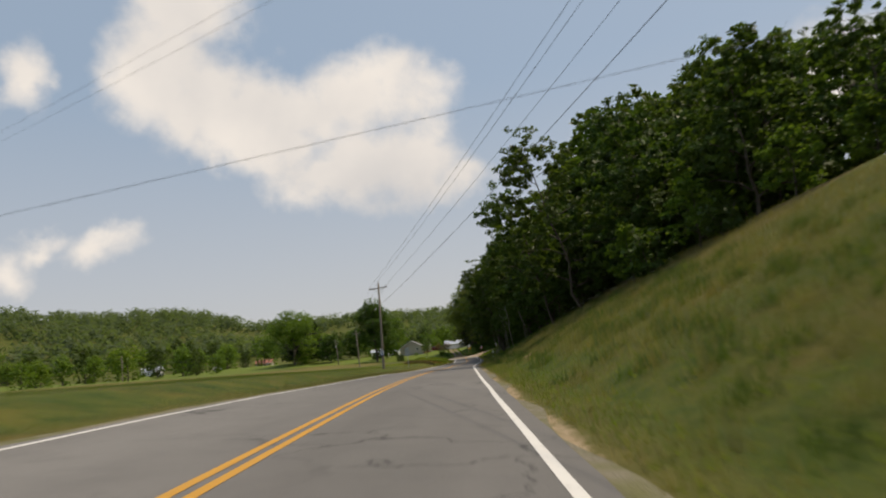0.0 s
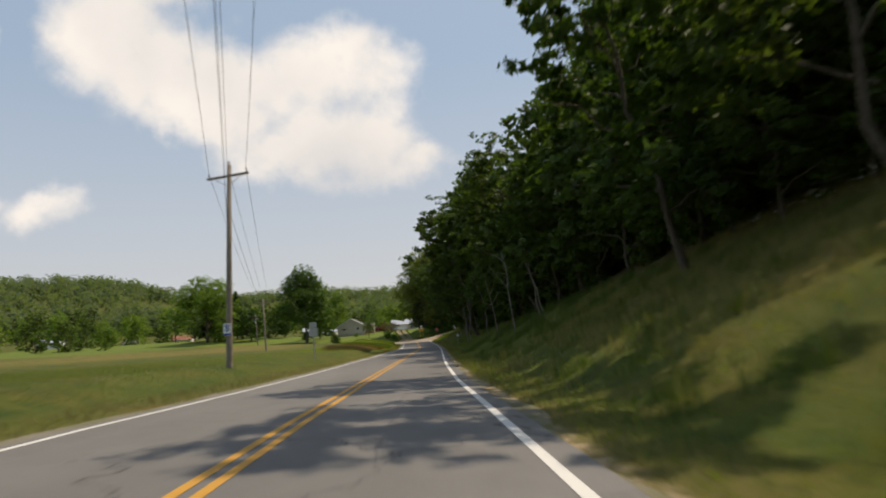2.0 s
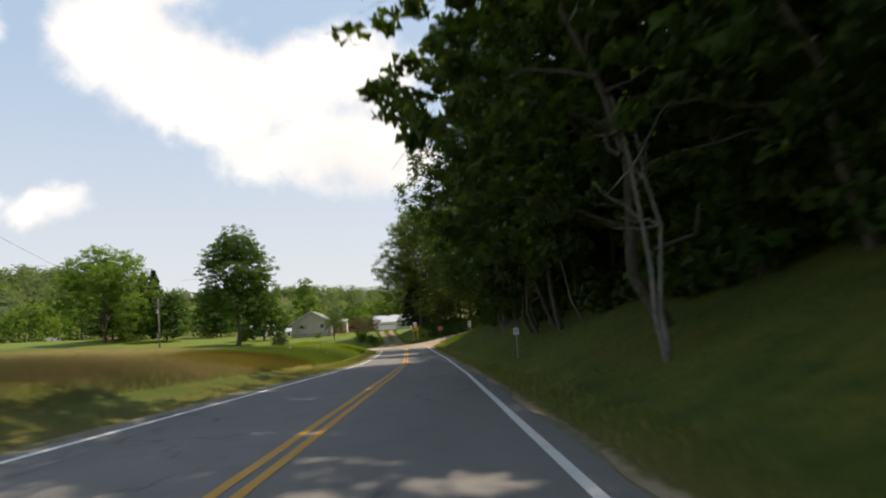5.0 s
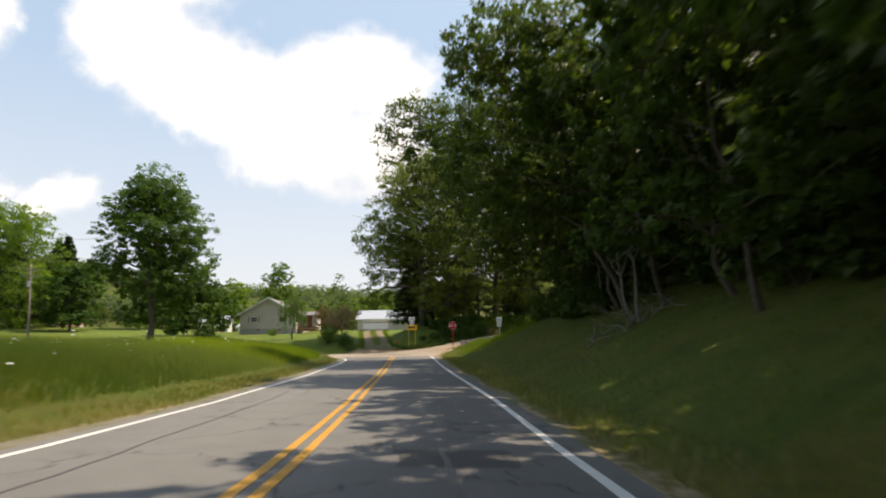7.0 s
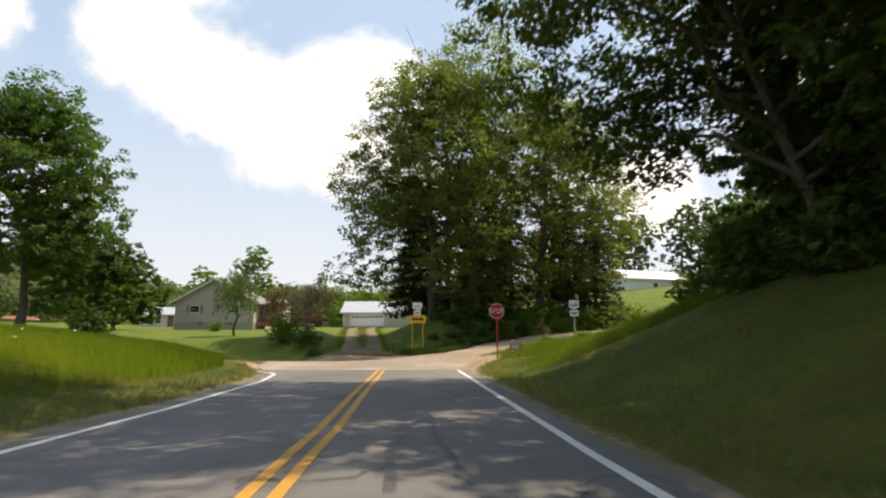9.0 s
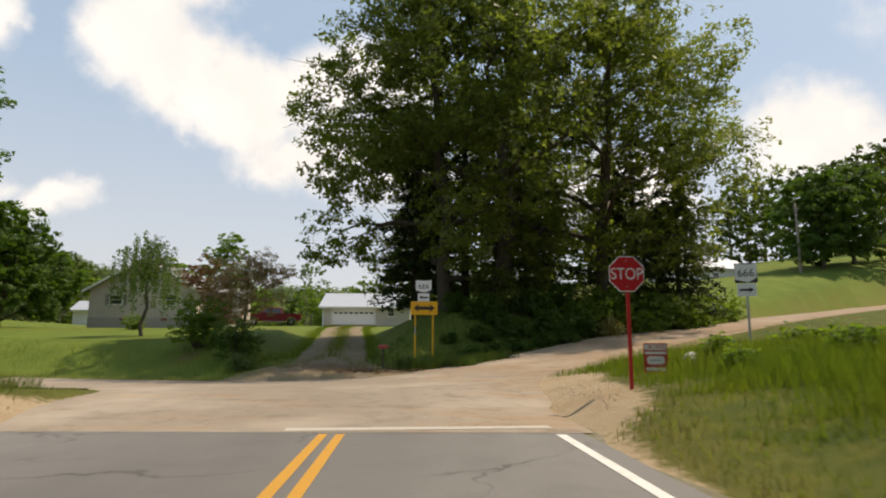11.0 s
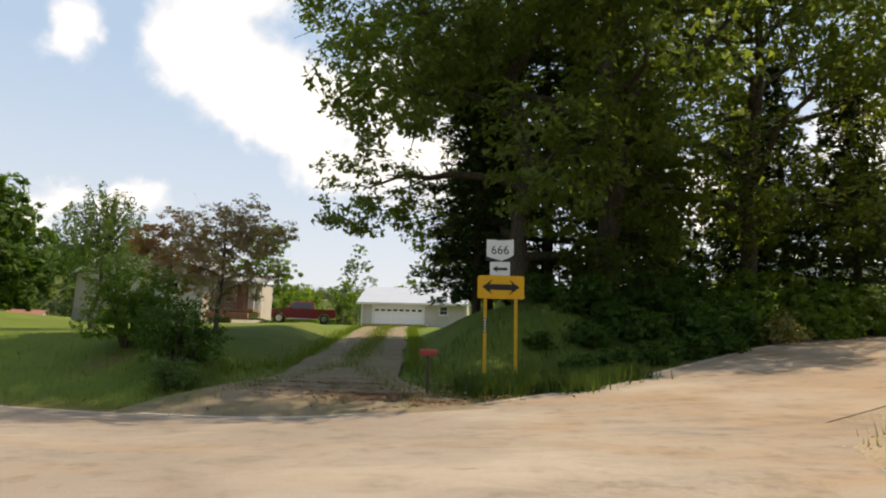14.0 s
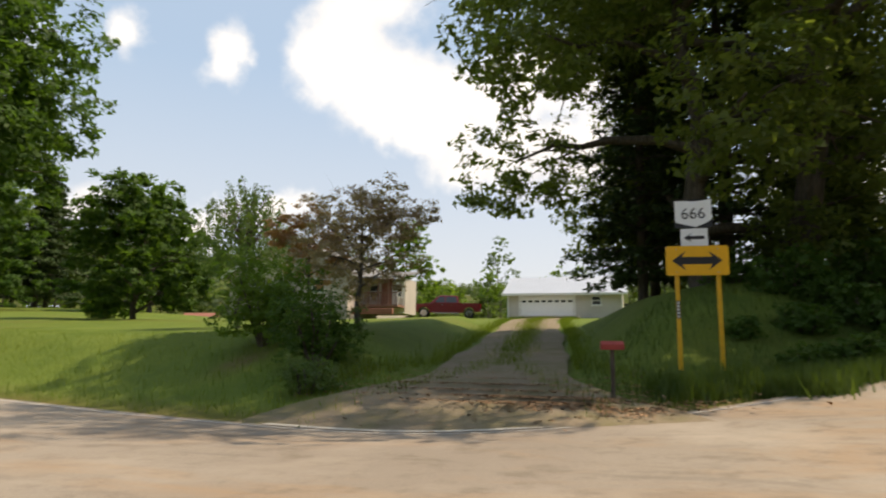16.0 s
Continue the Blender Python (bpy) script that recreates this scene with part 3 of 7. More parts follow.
def build_ground():
    xs = grid_lines([(-3000, -600, 150), (-600, -200, 25), (-200, -60, 7), (-60, -22, 2), (-22, 14, 0.5), (14, 40, 1.5), (40, 120, 6), (120, 600, 30), (600, 3001, 200)])
    ys = grid_lines([(-2000, -200, 150), (-200, -20, 10), (-20, 200, 1.25), (200, 285, 0.6), (285, 330, 2), (330, 480, 8), (480, 1400, 30), (1400, 3001, 200)])
    X, Y = np.meshgrid(xs, ys)
    Z = ground_z(X.ravel(), Y.ravel())
    X, Y = X.ravel(), Y.ravel()
    nx, ny = len(xs), len(ys)
    idx = np.arange(nx * ny).reshape(ny, nx)
    F = np.stack([idx[:-1, :-1], idx[:-1, 1:], idx[1:, 1:], idx[1:, :-1]], -1).reshape(-1, 4)
    me = bpy.data.meshes.new("ground")
    me.vertices.add(len(X))
    me.vertices.foreach_set("co", np.stack([X, Y, Z], 1).astype(np.float32).ravel())
    me.loops.add(F.size)
    me.loops.foreach_set("vertex_index", F.ravel().astype(np.int32))
    me.polygons.add(len(F))
    me.polygons.foreach_set("loop_start", np.arange(0, F.size, 4, dtype=np.int32))
    me.polygons.foreach_set("loop_total", np.full(len(F), 4, np.int32))
    me.update(calc_edges=True)
    me.polygons.foreach_set("use_smooth", [True] * len(F))
    d, zr, side = route_near(X, Y)
    xr, xl = ROAD_R(Y) + 0.5, ROAD_R(Y) + ROAD_L(Y) - 0.5
    dm = np.where(Y > 243, 99, np.maximum(x_out(X, xl, xr), 0))
    dd = np.minimum(dm, np.maximum(d - 3.4, 0))
    n = np.array([noise.noise((a * 0.21, b * 0.21, 0.3)) for a, b in zip(X, Y)])
    dry = 0.45 * (1 - smooth(0.2, 1.6, dd)) + 0.6 * (X > 0) * smooth(3.0, 7.0, dd) * (1 - smooth(70, 90, Y)) * smooth(-0.1, 0.35, n) + 0.35 * smooth(0.1, 0.6, n) * smooth(3, 8, dd)
    hay = (X < -14) & (Y > 60) & (Y < 236)
    dry = np.maximum(dry, hay * smooth(20, 26, xl - X) * (1 - smooth(44, 52, xl - X)) * 0.85)
    dry = np.maximum(dry, np.clip(1.3 * np.exp(-(((X + 10.6) / 2.0) ** 2 + ((Y - 170.5) / 6.5) ** 2)), 0, 0.9))
    lawn = np.where(X < -11, smooth(3.2, 4.6, d), smooth(3, 9, d)) * (side > 0) * (X < -2) * (Y < 380)
    lawn = np.maximum(lawn, (X < -24) * (Y < 300) * smooth(52, 60, xl - X) * 0.8)
    lawn = np.maximum(lawn, (side > 0) * smooth(12, 22, X) * 1.0)
    soil = np.clip(0.9 * np.exp(-(((X - 5.6) / 3.0) ** 2 + ((Y - 48.1) / 0.9) ** 2)) + 0.4 * n * (dd < 0.9), 0, 1)
    soil = np.maximum(soil, np.clip(0.25 * np.exp(-(((X + 1.6) / 2.3) ** 2 + ((Y - 239.6) / 3.6) ** 2)) + 0.5 * n * (np.hypot(X + 1.2, Y - 240) < 6), 0, 0.95))
    soil = np.maximum(soil, 0.8 * np.exp(-(((X + 16.2) / 0.5) ** 2 + ((Y - 252.2) / 0.5) ** 2)))
    forest = (X > 4) & (Y < 236) & (Y > 35)
    soil = np.maximum(soil, forest * smooth(9, 14, X - xr) * (1 - smooth(38, 46, X - xr)) * 0.6)
    worn = 1.7 * np.exp(-(((X + 2.5) / 1.35) ** 2 + ((Y - 238.0) / 4.4) ** 2)) + 0.9 * (1 - smooth(0.2, 1.4, d - 3.4)) * (side < 0) * (X > -14) * (X < 9)
    worn = np.maximum(worn, 1.6 * np.exp(-(((X + 2.0) / 1.5) ** 2 + ((Y - 242.0) / 2.6) ** 2)))
    worn = np.maximum(worn, 0.52 * (1 - smooth(0.1, 0.75, dm)) * (Y < 240))
    worn = np.maximum(worn, 1.5 * np.exp(-(((X + 12.4) / 1.8) ** 2 + ((Y - 235.8) / 1.5) ** 2)))
    col = np.stack([np.clip(dry, 0, 1), np.clip(lawn, 0, 1), np.clip(soil, 0, 1), np.clip(worn, 0, 1)], 1)
    ca = me.color_attributes.new("cover", "FLOAT_COLOR", "POINT")
    ca.data.foreach_set("color", col.astype(np.float32).ravel())
    me.materials.append(M["ground"])
    tagged(new("ground", me), "rolling green meadow, lawn and mown banks", "ground", kind="structure")


def x_out(X, xl, xr):
    return np.maximum(X - xr, xl - X)


def strip(name, pts_left, pts_right, mat, cols=6, jag=0.0, lift=0.0, seed=1):
    """A paved strip between two lines of (x, y), draped on the road surface."""
    rng = np.random.default_rng(seed)
    A, B = np.array(pts_left, float), np.array(pts_right, float)
    n = len(A)
    if jag:
        dirn = (B - A) / np.linalg.norm(B - A, axis=1)[:, None]
        wob = np.convolve(rng.normal(0, 1, n + 4), np.ones(5) / 5, "valid")
        A = A + dirn * (wob * jag)[:, None]
        wob = np.convolve(rng.normal(0, 1, n + 4), np.ones(5) / 5, "valid")
        B = B + dirn * (wob * jag)[:, None]
    t = np.linspace(0, 1, cols + 1)
    G = A[:, None] * (1 - t)[None, :, None] + B[:, None] * t[None, :, None]
    z = paved_z(G[..., 0].ravel(), G[..., 1].ravel()).reshape(G.shape[:2]) + lift
    V = np.concatenate([G, z[..., None]], -1).reshape(-1, 3)
    idx = np.arange(n * (cols + 1)).reshape(n, cols + 1)
    F = np.stack([idx[:-1, :-1], idx[:-1, 1:], idx[1:, 1:], idx[1:, :-1]], -1).reshape(-1, 4)
    ob = mesh_object(name, V, F, mat, smooth_shade=True)
    return ob


build_ground()
ys = np.arange(-80, 234.1, 1.0)
road = strip("road", [(ROAD_R(y) + ROAD_L(y) - 0.32, y) for y in ys], [(ROAD_R(y) + 0.42, y) for y in ys], M["asphalt"], 10, 0.05)
tagged(road, "worn grey asphalt country road with patches and cracks", "road", kind="structure")
for nm, off in (("road_shoulder_east", (0.30, 0.58)), ("road_shoulder_west", None)):
    if off:
        a, b = [(ROAD_R(y) + off[0], y) for y in ys], [(ROAD_R(y) + off[1] + 0.2 * math.sin(y * 0.7), y) for y in ys]
    else:
        a, b = [(ROAD_R(y) + ROAD_L(y) - 0.75 - 0.15 * math.sin(y * 0.6), y) for y in ys], [(ROAD_R(y) + ROAD_L(y) - 0.2, y) for y in ys]
    tagged(strip(nm, a, b, M["gravel"], 3, 0.16, -0.012, 5), "gravel and dry grass shoulder beside the road", "shoulder", kind="structure")

# the state route and the apron in front of the stop line
n_ = np.column_stack([-ROUTE_DIR[:, 1], ROUTE_DIR[:, 0]])
far_edge, near_edge = ROUTE_LINE[:, :2] + n_ * ROUTE_HALF, ROUTE_LINE[:, :2] - n_ * ROUTE_HALF
tagged(strip("state_route", far_edge, near_edge, M["asphalt_old"], 16, 0.05), "sun-bleached tan pavement of the crossing state route", "road", kind="structure")
kk = (near_edge[:, 0] > -3.0) & (near_edge[:, 0] < 60)
tagged(strip("route_shoulder_south", near_edge[kk] + n_[kk] * 0.15, near_edge[kk] - n_[kk] * 0.8, M["gravel_tan"], 4, 0.08, -0.014, 6), "tan gravel shoulder of the state route", "shoulder", kind="structure")
ya = np.arange(233.2, 245.01, 0.2)
flare = [(ROAD_R(min(y, 236)) + ROAD_L(y) - 0.4 - 0.10 * max(0, y - 235.6) ** 1.55, y) for y in ya]
flare_r = [(ROAD_R(min(y, 236)) + 0.6 + 0.16 * max(0, y - 236.6) ** 1.45, y) for y in ya]
apron = strip("junction_apron", flare, flare_r, M["asphalt_old"], 40, 0.1, 0.005)
tagged(apron, "dusty tan pavement apron at the junction", "road", kind="structure")


def line_mark(name, pts, width, mat, lift=0.006, label="", parent=None):
    P = np.array(pts, float)
    d = np.gradient(P, axis=0)
    d /= np.linalg.norm(d, axis=1)[:, None]
    nrm = np.column_stack([-d[:, 1], d[:, 0]])
    ob = strip(name, P + nrm * width / 2, P - nrm * width / 2, mat, 1, 0.008, lift, 3)
    ob.parent = parent
    return tagged(ob, label, "road marking" if not parent else "", kind="structure" if not parent else "")


yl = np.arange(-80, 229.0, 1.0)
line_mark("edge_line_east", [(ROAD_R(y), y) for y in np.arange(-80, 233.6, 1.0)], 0.15, M["white_line"], label="worn white edge line on asphalt")
left_pts = [(ROAD_R(y) + ROAD_L(y), y) for y in np.arange(-80, 229.5, 1.0)]
lx, ly = left_pts[-1]
left_pts += [(lx - 0.5, ly + 1.2), (lx - 1.4, ly + 2.5), (lx - 2.6, ly + 3.7)]
line_mark("edge_line_west", left_pts, 0.14, M["white_line"], label="worn white edge line on asphalt")
yc = np.arange(-80, 233.4, 1.0)
for k, s in enumerate((-0.135, 0.135)):
    line_mark("centre_line", [(ROAD_R(y) + ROAD_C(y) + s, y) for y in yc], 0.135, M["yellow_line"], label="worn double yellow centre line")
xs_ = np.linspace(-7.6, -3.2, 12)
line_mark("stop_line", [(x, 233.5 + (x + 7.6) * 0.10) for x in xs_], 0.34, M["stop_paint"], 0.011, "worn white stop line before the junction")
ln = line_mark("route_edge_line_north", far_edge[40:-20] - n_[40:-20] * 0.25, 0.09, M["stop_paint"], label="thin worn white edge line of the state route")

# tar seams and dark patches
rng = np.random.default_rng(11)


def seam(x0, y0, length, width, bend, seed):
    r = np.random.default_rng(seed)
    n = max(4, int(length / 0.4))
    y = np.linspace(y0, y0 + length, n)
    w = np.cumsum(r.normal(0, 0.022, n)) + bend * np.linspace(0, 1, n) ** 2
    return [(x0 + ROAD_R(q) - ROAD_R(y0) + a, q) for q, a in zip(y, w)]


for i, (xo, y0, ln_, w, bd) in enumerate([(-1.7, 47, 9, 0.16, 0.1), (-2.4, 47.5, 6, 0.12, -0.5), (-1.9, 60, 12, 0.05, 0.2), (-1.6, 177, 10, 0.14, 0.1), (-1.2, 156, 20, 0.10, 0.3), (-6.2, 100, 40, 0.06, 0.3),
                                        (-6.0, 170, 22, 0.09, -0.3), (-2.4, 208, 9, 0.20, 0.5), (-1.6, 209, 12, 0.16, -0.9), (-2.6, 219, 7, 0.14, 0.4), (-1.1, 185, 14, 0.07, 0.2), (-5.6, 30, 24, 0.05, 0.2)]):
    line_mark("tar_seam", seam(ROAD_R(y0) + xo, y0, ln_, w, bd, i), w * 0.6, M["tar"], 0.004, "dark tar crack seal on the road")
for i, (xo, y0, w, h) in enumerate([(-1.5, 178.5, 1.5, 1.4)]):
    yy = np.linspace(y0, y0 + h, 10)
    tagged(strip("road_patch", [(ROAD_R(y) + xo - w / 2, y) for y in yy], [(ROAD_R(y) + xo + w / 2, y) for y in yy], M["patch"], 4, 0.1, 0.003, i), "darker asphalt patch in the lane", "road patch", kind="structure")

# gravel drive with two worn tracks
dn = np.gradient(DRIVE_LINE[:, :2], axis=0)
dn /= np.linalg.norm(dn, axis=1)[:, None]
dnn = np.column_stack([-dn[:, 1], dn[:, 0]])


def drive_strip(name, off, w0, w1, mat, lift, label):
    t = np.linspace(0, 1, len(DRIVE_LINE))
    half = w1 + (w0 - w1) * np.clip(1 - t * 6, 0, 1) ** 2
    V, F = [], []
    for i, (p, nn) in enumerate(zip(DRIVE_LINE, dnn)):
        wob = 0.04 * math.sin(i * 1.7) + 0.08 * math.sin(i * 0.6 + 1)
        for j in range(17):
            s = off + (half[i] + wob) * (j / 8 - 1)
            x, y = p[0] + nn[0] * s, p[1] + nn[1] * s
            V.append((x, y, max(gz(x, y), 0.0) - 0.03 + (lift + 0.03 + 0.03 * (i < 14)) * min(1, i / 2)))
    for i in range(len(DRIVE_LINE) - 1):
        for j in range(16):
            a = i * 17 + j
            F.append((a, a + 1, a + 18, a + 17))
    tagged(mesh_object(name, V, F, mat, smooth_shade=True), label, "driveway", kind="structure")


drive_strip("driveway", 0.0, 4.3, 1.55, M["drive_dirt"], 0.07, "brown dirt driveway with a grassy middle")
# concrete edge where the drive meets the route
ke = far_edge[(far_edge[:, 0] > -13.6) & (far_edge[:, 0] < -6.6)]
line_mark("drive_edge", ke + (0.0, 0.02), 0.22, M["concrete"], 0.012, "pale worn concrete edge across the driveway mouth")


def draped_patch(name, cx, cy, rx, ry, mat, lift, label, seed, rings=7, segs=30):
    """A ragged patch of loose material lying on the ground."""
    r = np.random.default_rng(seed)
    edge = 1 + 0.16 * np.sin(np.arange(segs) * 1.3 + 1) + r.normal(0, 0.07, segs)
    V, F = [(cx, cy, gz(cx, cy) + lift)], []
    for k in range(1, rings + 1):
        t = k / rings
        xs = cx + rx * t * edge * np.cos(np.arange(segs) * 2 * math.pi / segs)
        ys_ = cy + ry * t * edge * np.sin(np.arange(segs) * 2 * math.pi / segs)
        gr = ground_z(xs, ys_)
        zs = np.maximum(gr + lift * (1.3 - 1.2 * t), np.minimum(paved_z(xs, ys_) + lift * (0.9 - t), gr + 0.18))
        V += list(zip(xs, ys_, zs))
    for j in range(segs):
        F.append((0, 1 + j, 1 + (j + 1) % segs))
    for k in range(rings - 1):
        a, b = 1 + k * segs, 1 + (k + 1) * segs
        for j in range(segs):
            F.append((a + j, b + j, b + (j + 1) % segs, a + (j + 1) % segs))
    tagged(mesh_object(name, V, F, mat, smooth_shade=True), label, "gravel", kind="structure")


draped_patch("bare_soil", 5.4, 48.1, 2.6, 0.75, M["soil"], 0.05, "bare reddish-brown soil washed down the bank", 15, 10, 44)



def scatter_stones(name, cx, cy, rx, ry, n, size, mat, label, seed):
    """Loose small stones, each a rough little block."""
    r = np.random.default_rng(seed)
    P = np.column_stack([cx + rx * r.normal(0, 0.55, n), cy + ry * r.normal(0, 0.55, n)])
    Z = np.maximum(ground_z(P[:, 0], P[:, 1]), paved_z(P[:, 0], P[:, 1]) - 0.05)
    base = np.array([(-1, -1, -0.5), (1, -1, -0.5), (1, 1, -0.5), (-1, 1, -0.5), (-0.6, -0.7, 0.6), (0.7, -0.6, 0.5), (0.6, 0.7, 0.6), (-0.7, 0.6, 0.5)])
    V, F = [], []
    for i in range(n):
        s = size * r.uniform(0.4, 1.5)
        ang = r.uniform(0, 6.3)
        q = base * r.uniform(0.7, 1.2, (8, 3)) * s
        V.append(np.column_stack([q[:, 0] * math.cos(ang) - q[:, 1] * math.sin(ang) + P[i, 0], q[:, 0] * math.sin(ang) + q[:, 1] * math.cos(ang) + P[i, 1], q[:, 2] + Z[i] + 0.3 * s]))
        F += [tuple(i * 8 + c for c in f) for f in ((4, 5, 6, 7), (0, 1, 5, 4), (1, 2, 6, 5), (2, 3, 7, 6), (3, 0, 4, 7))]
    tagged(mesh_object(name, np.concatenate(V), F, mat), label, "gravel", kind="stuff")


scatter_stones("loose_gravel", -1.8, 237.8, 1.7, 3.4, 500, 0.012, M["pebble"], "loose tan stones at the junction corner", 8)
scatter_stones("loose_gravel", -0.2, 243.0, 2.6, 3.0, 300, 0.014, M["pebble"], "loose tan stones at the junction corner", 10)
scatter_stones("loose_gravel", -12.4, 235.8, 2.0, 1.5, 240, 0.012, M["pebble"], "loose tan stones at the junction corner", 9)

# ---------------------------------------------------------------- trees


def leaf_sprays(P, D, size, rng, flat=0.5, aspect=0.6, spread=0.6):
    """Pointed leaf sprays at points P that face about D."""
    n = len(P)
    nrm = D + rng.normal(0, spread, (n, 3)) + np.array([0, 0, flat])
    nrm /= np.linalg.norm(nrm, axis=1)[:, None]
    a = np.cross(nrm, rng.normal(0, 1, (n, 3)))
    a /= np.linalg.norm(a, axis=1)[:, None]
    b = np.cross(nrm, a)
    s = size * rng.uniform(0.55, 1.35, n)[:, None]
    droop = nrm * s * rng.uniform(-0.35, 0.05, n)[:, None]
    k = rng.uniform(0.35, 0.75, n)[:, None]
    return np.stack([P + a * s * 0.6 + droop, P - a * s * 0.4 + b * s * aspect * k, P - a * s * 0.4 - b * s * aspect * (1.1 - k)], 1)


def blob_points(blobs, n, rng, shell=0.42, tuft=0):
    """Points in ellipsoids (centre, radii), denser near the outside; and the way outwards."""
    B = np.array([[*c, *r] for c, r in blobs], float)
    w = B[:, 3] * B[:, 4] + B[:, 4] * B[:, 5]
    pick = rng.choice(len(B), n, p=w / w.sum())
    d = rng.normal(0, 1, (n, 3))
    d /= np.linalg.norm(d, axis=1)[:, None]
    rad = shell + (0.98 - shell) * rng.random(n) ** 0.6
    P = B[pick, :3] + d * B[pick, 3:] * rad[:, None]
    # sprays gather in tufts with gaps between them
    m = max(1, n // (tuft or min(26, max(5, n // 260))))
    own = rng.integers(0, m, n)
    size = B[pick[own], 3] * 0.18 + 0.08
    e = rng.normal(0, 1, (n, 3))
    e *= (rng.random(n) ** 0.45 / np.linalg.norm(e, axis=1))[:, None]
    P = P[own] + e * size[:, None] * np.array([1.0, 1.0, 0.55])
    return P, d[own] * 0.7 + np.array([0, 0, 0.3])


def limb_path(a, b, rng, n=5, sag=0.0, wob=0.06):
    a, b = np.array(a, float), np.array(b, float)
    L = np.linalg.norm(b - a)
    out = []
    for i in range(n + 1):
        t = i / n
        p = a + (b - a) * t + rng.normal(0, wob * L * 0.5, 3) * (0 < i < n)
        p[2] += sag * 4 * t * (1 - t)
        out.append(p)
    return out


def build_tree(name, at, h, r, seed, leaf, n=7000, size=0.45, base=0.25, limbs=9, trunk=None, lean=(0, 0), squash=1.0, bark_mat="bark", low=False,
               label="", category="tree", group="", drop=0.0, blob=0.42, twigs=True):
    """A broadleaved tree: tapered trunk, limbs, and a crown of leaf sprays."""
    rng = np.random.default_rng(seed)
    root = empty(name, at)
    tr = trunk or 0.0135 * h
    top = np.array([lean[0], lean[1], h * 0.86])
    spine = limb_path((0, 0, -0.4), top, rng, 7, 0, 0.025)
    tubes = [tube(spine, [tr * (1.35 if i == 0 else 1) * (1 - 0.86 * (i / 7)) for i in range(8)], 8)]
    blobs = [((top[0], top[1], h - r * blob * squash), (r * blob * 1.15, r * blob * 1.15, r * blob * squash))]
    for i in range(limbs):
        t = base + (0.93 - base) * (i + rng.uniform(0, 0.8)) / limbs
        ang = i * 2.4 + rng.uniform(-0.4, 0.4)
        prof = math.sin(math.pi * min(1, (t - base) / (1.05 - base) * 0.78 + 0.24)) ** 0.75
        reach = r * (0.72 if not low else 0.8) * prof * rng.uniform(0.75, 1.1)
        a = np.array(spine[0]) * 0 + np.array([lean[0] * t, lean[1] * t, h * t * 0.86])
        b = a + np.array([math.cos(ang) * reach, math.sin(ang) * reach, reach * rng.uniform(0.15, 0.6) - drop * reach])
        path = limb_path(a, b, rng, 5, 0.08 * reach, 0.06)
        r0 = tr * (1 - 0.8 * t) * 0.62
        tubes.append(tube(path, [r0 * (1 - 0.82 * j / 5) for j in range(6)], 6))
        rb = r * blob * rng.uniform(0.75, 1.1)
        blobs.append((b, (rb, rb, rb * squash * rng.uniform(0.75, 1.0))))
        if rng.random() < 0.7:
            c = a + (b - a) * 0.55 + rng.normal(0, 0.18 * r, 3)
            blobs.append((c, (rb * 0.8, rb * 0.8, rb * 0.7 * squash)))
        if twigs:
            for _ in range(2):
                e = b + rng.normal(0, rb * 0.6, 3)
                tubes.append(tube(limb_path(np.array(path[3]), e, rng, 3, 0, 0.08), [r0 * 0.35, r0 * 0.25, r0 * 0.16, r0 * 0.06], 4))
    V, F = join_tubes(tubes)
    mesh_object("trunk", V, F, M[bark_mat], root, True)
    P, D = blob_points(blobs, n, rng)
    keep = P[:, 2] > 0.4
    islands_object("crown", leaf_sprays(P[keep], D[keep], size, rng), M[leaf], root)
    return tagged(root, label, category, group)


def build_pine(name, at, h, r, seed, label, n=8000, size=0.62, whorls=24, base=0.12, group="", bare=0.0, leaf="needle"):
    """A conifer: straight trunk, whorls of drooping boughs with needle sprays."""
    rng = np.random.default_rng(seed)
    root = empty(name, at)
    tubes = [tube([(0, 0, -0.4), (0.05, 0, h * 0.5), (0, 0.03, h)], [0.016 * h, 0.011 * h, 0.02], 8)]
    pts, ds = [], []
    for i in range(whorls):
        t = base + (0.98 - base) * i / (whorls - 1)
        reach = r * (1 - t) ** 0.75 * rng.uniform(0.8, 1.1) + 0.25
        for k in range(6):
            ang = k * 1.047 + i * 0.55 + rng.uniform(-0.25, 0.25)
            q = reach * rng.uniform(0.7, 1.1)
            a = np.array([0, 0, h * t])
            b = a + np.array([math.cos(ang) * q, math.sin(ang) * q, -0.12 * q + rng.uniform(-0.1, 0.1) * q])
            path = limb_path(a, b, rng, 3, 0.06 * q, 0.03)
            tubes.append(tube(path, [0.012 * q + 0.02, 0.012 * q + 0.012, 0.01, 0.006], 4))
            m = max(4, int(n / (whorls * 6) * (reach / r + 0.35)))
            s = rng.uniform(0.15 + bare, 1.05, m)
            p = a + (b - a) * s[:, None]
            side = np.array([-math.sin(ang), math.cos(ang), 0])
            p = p + side * (rng.uniform(-1, 1, m) * 0.30 * q * (1.15 - s))[:, None] + np.array([0, 0, 1]) * rng.normal(0, 0.13, m)[:, None]
            pts.append(p)
            ds.append(np.tile([math.cos(ang) * 0.3, math.sin(ang) * 0.3, 0.7], (m, 1)))
    V, F = join_tubes(tubes)
    mesh_object("trunk", V, F, M["bark"], root, True)
    islands_object("crown", leaf_sprays(np.concatenate(pts), np.concatenate(ds), size, rng, 0.6, 0.42), M[leaf], root)
    return tagged(root, label, "tree", group)


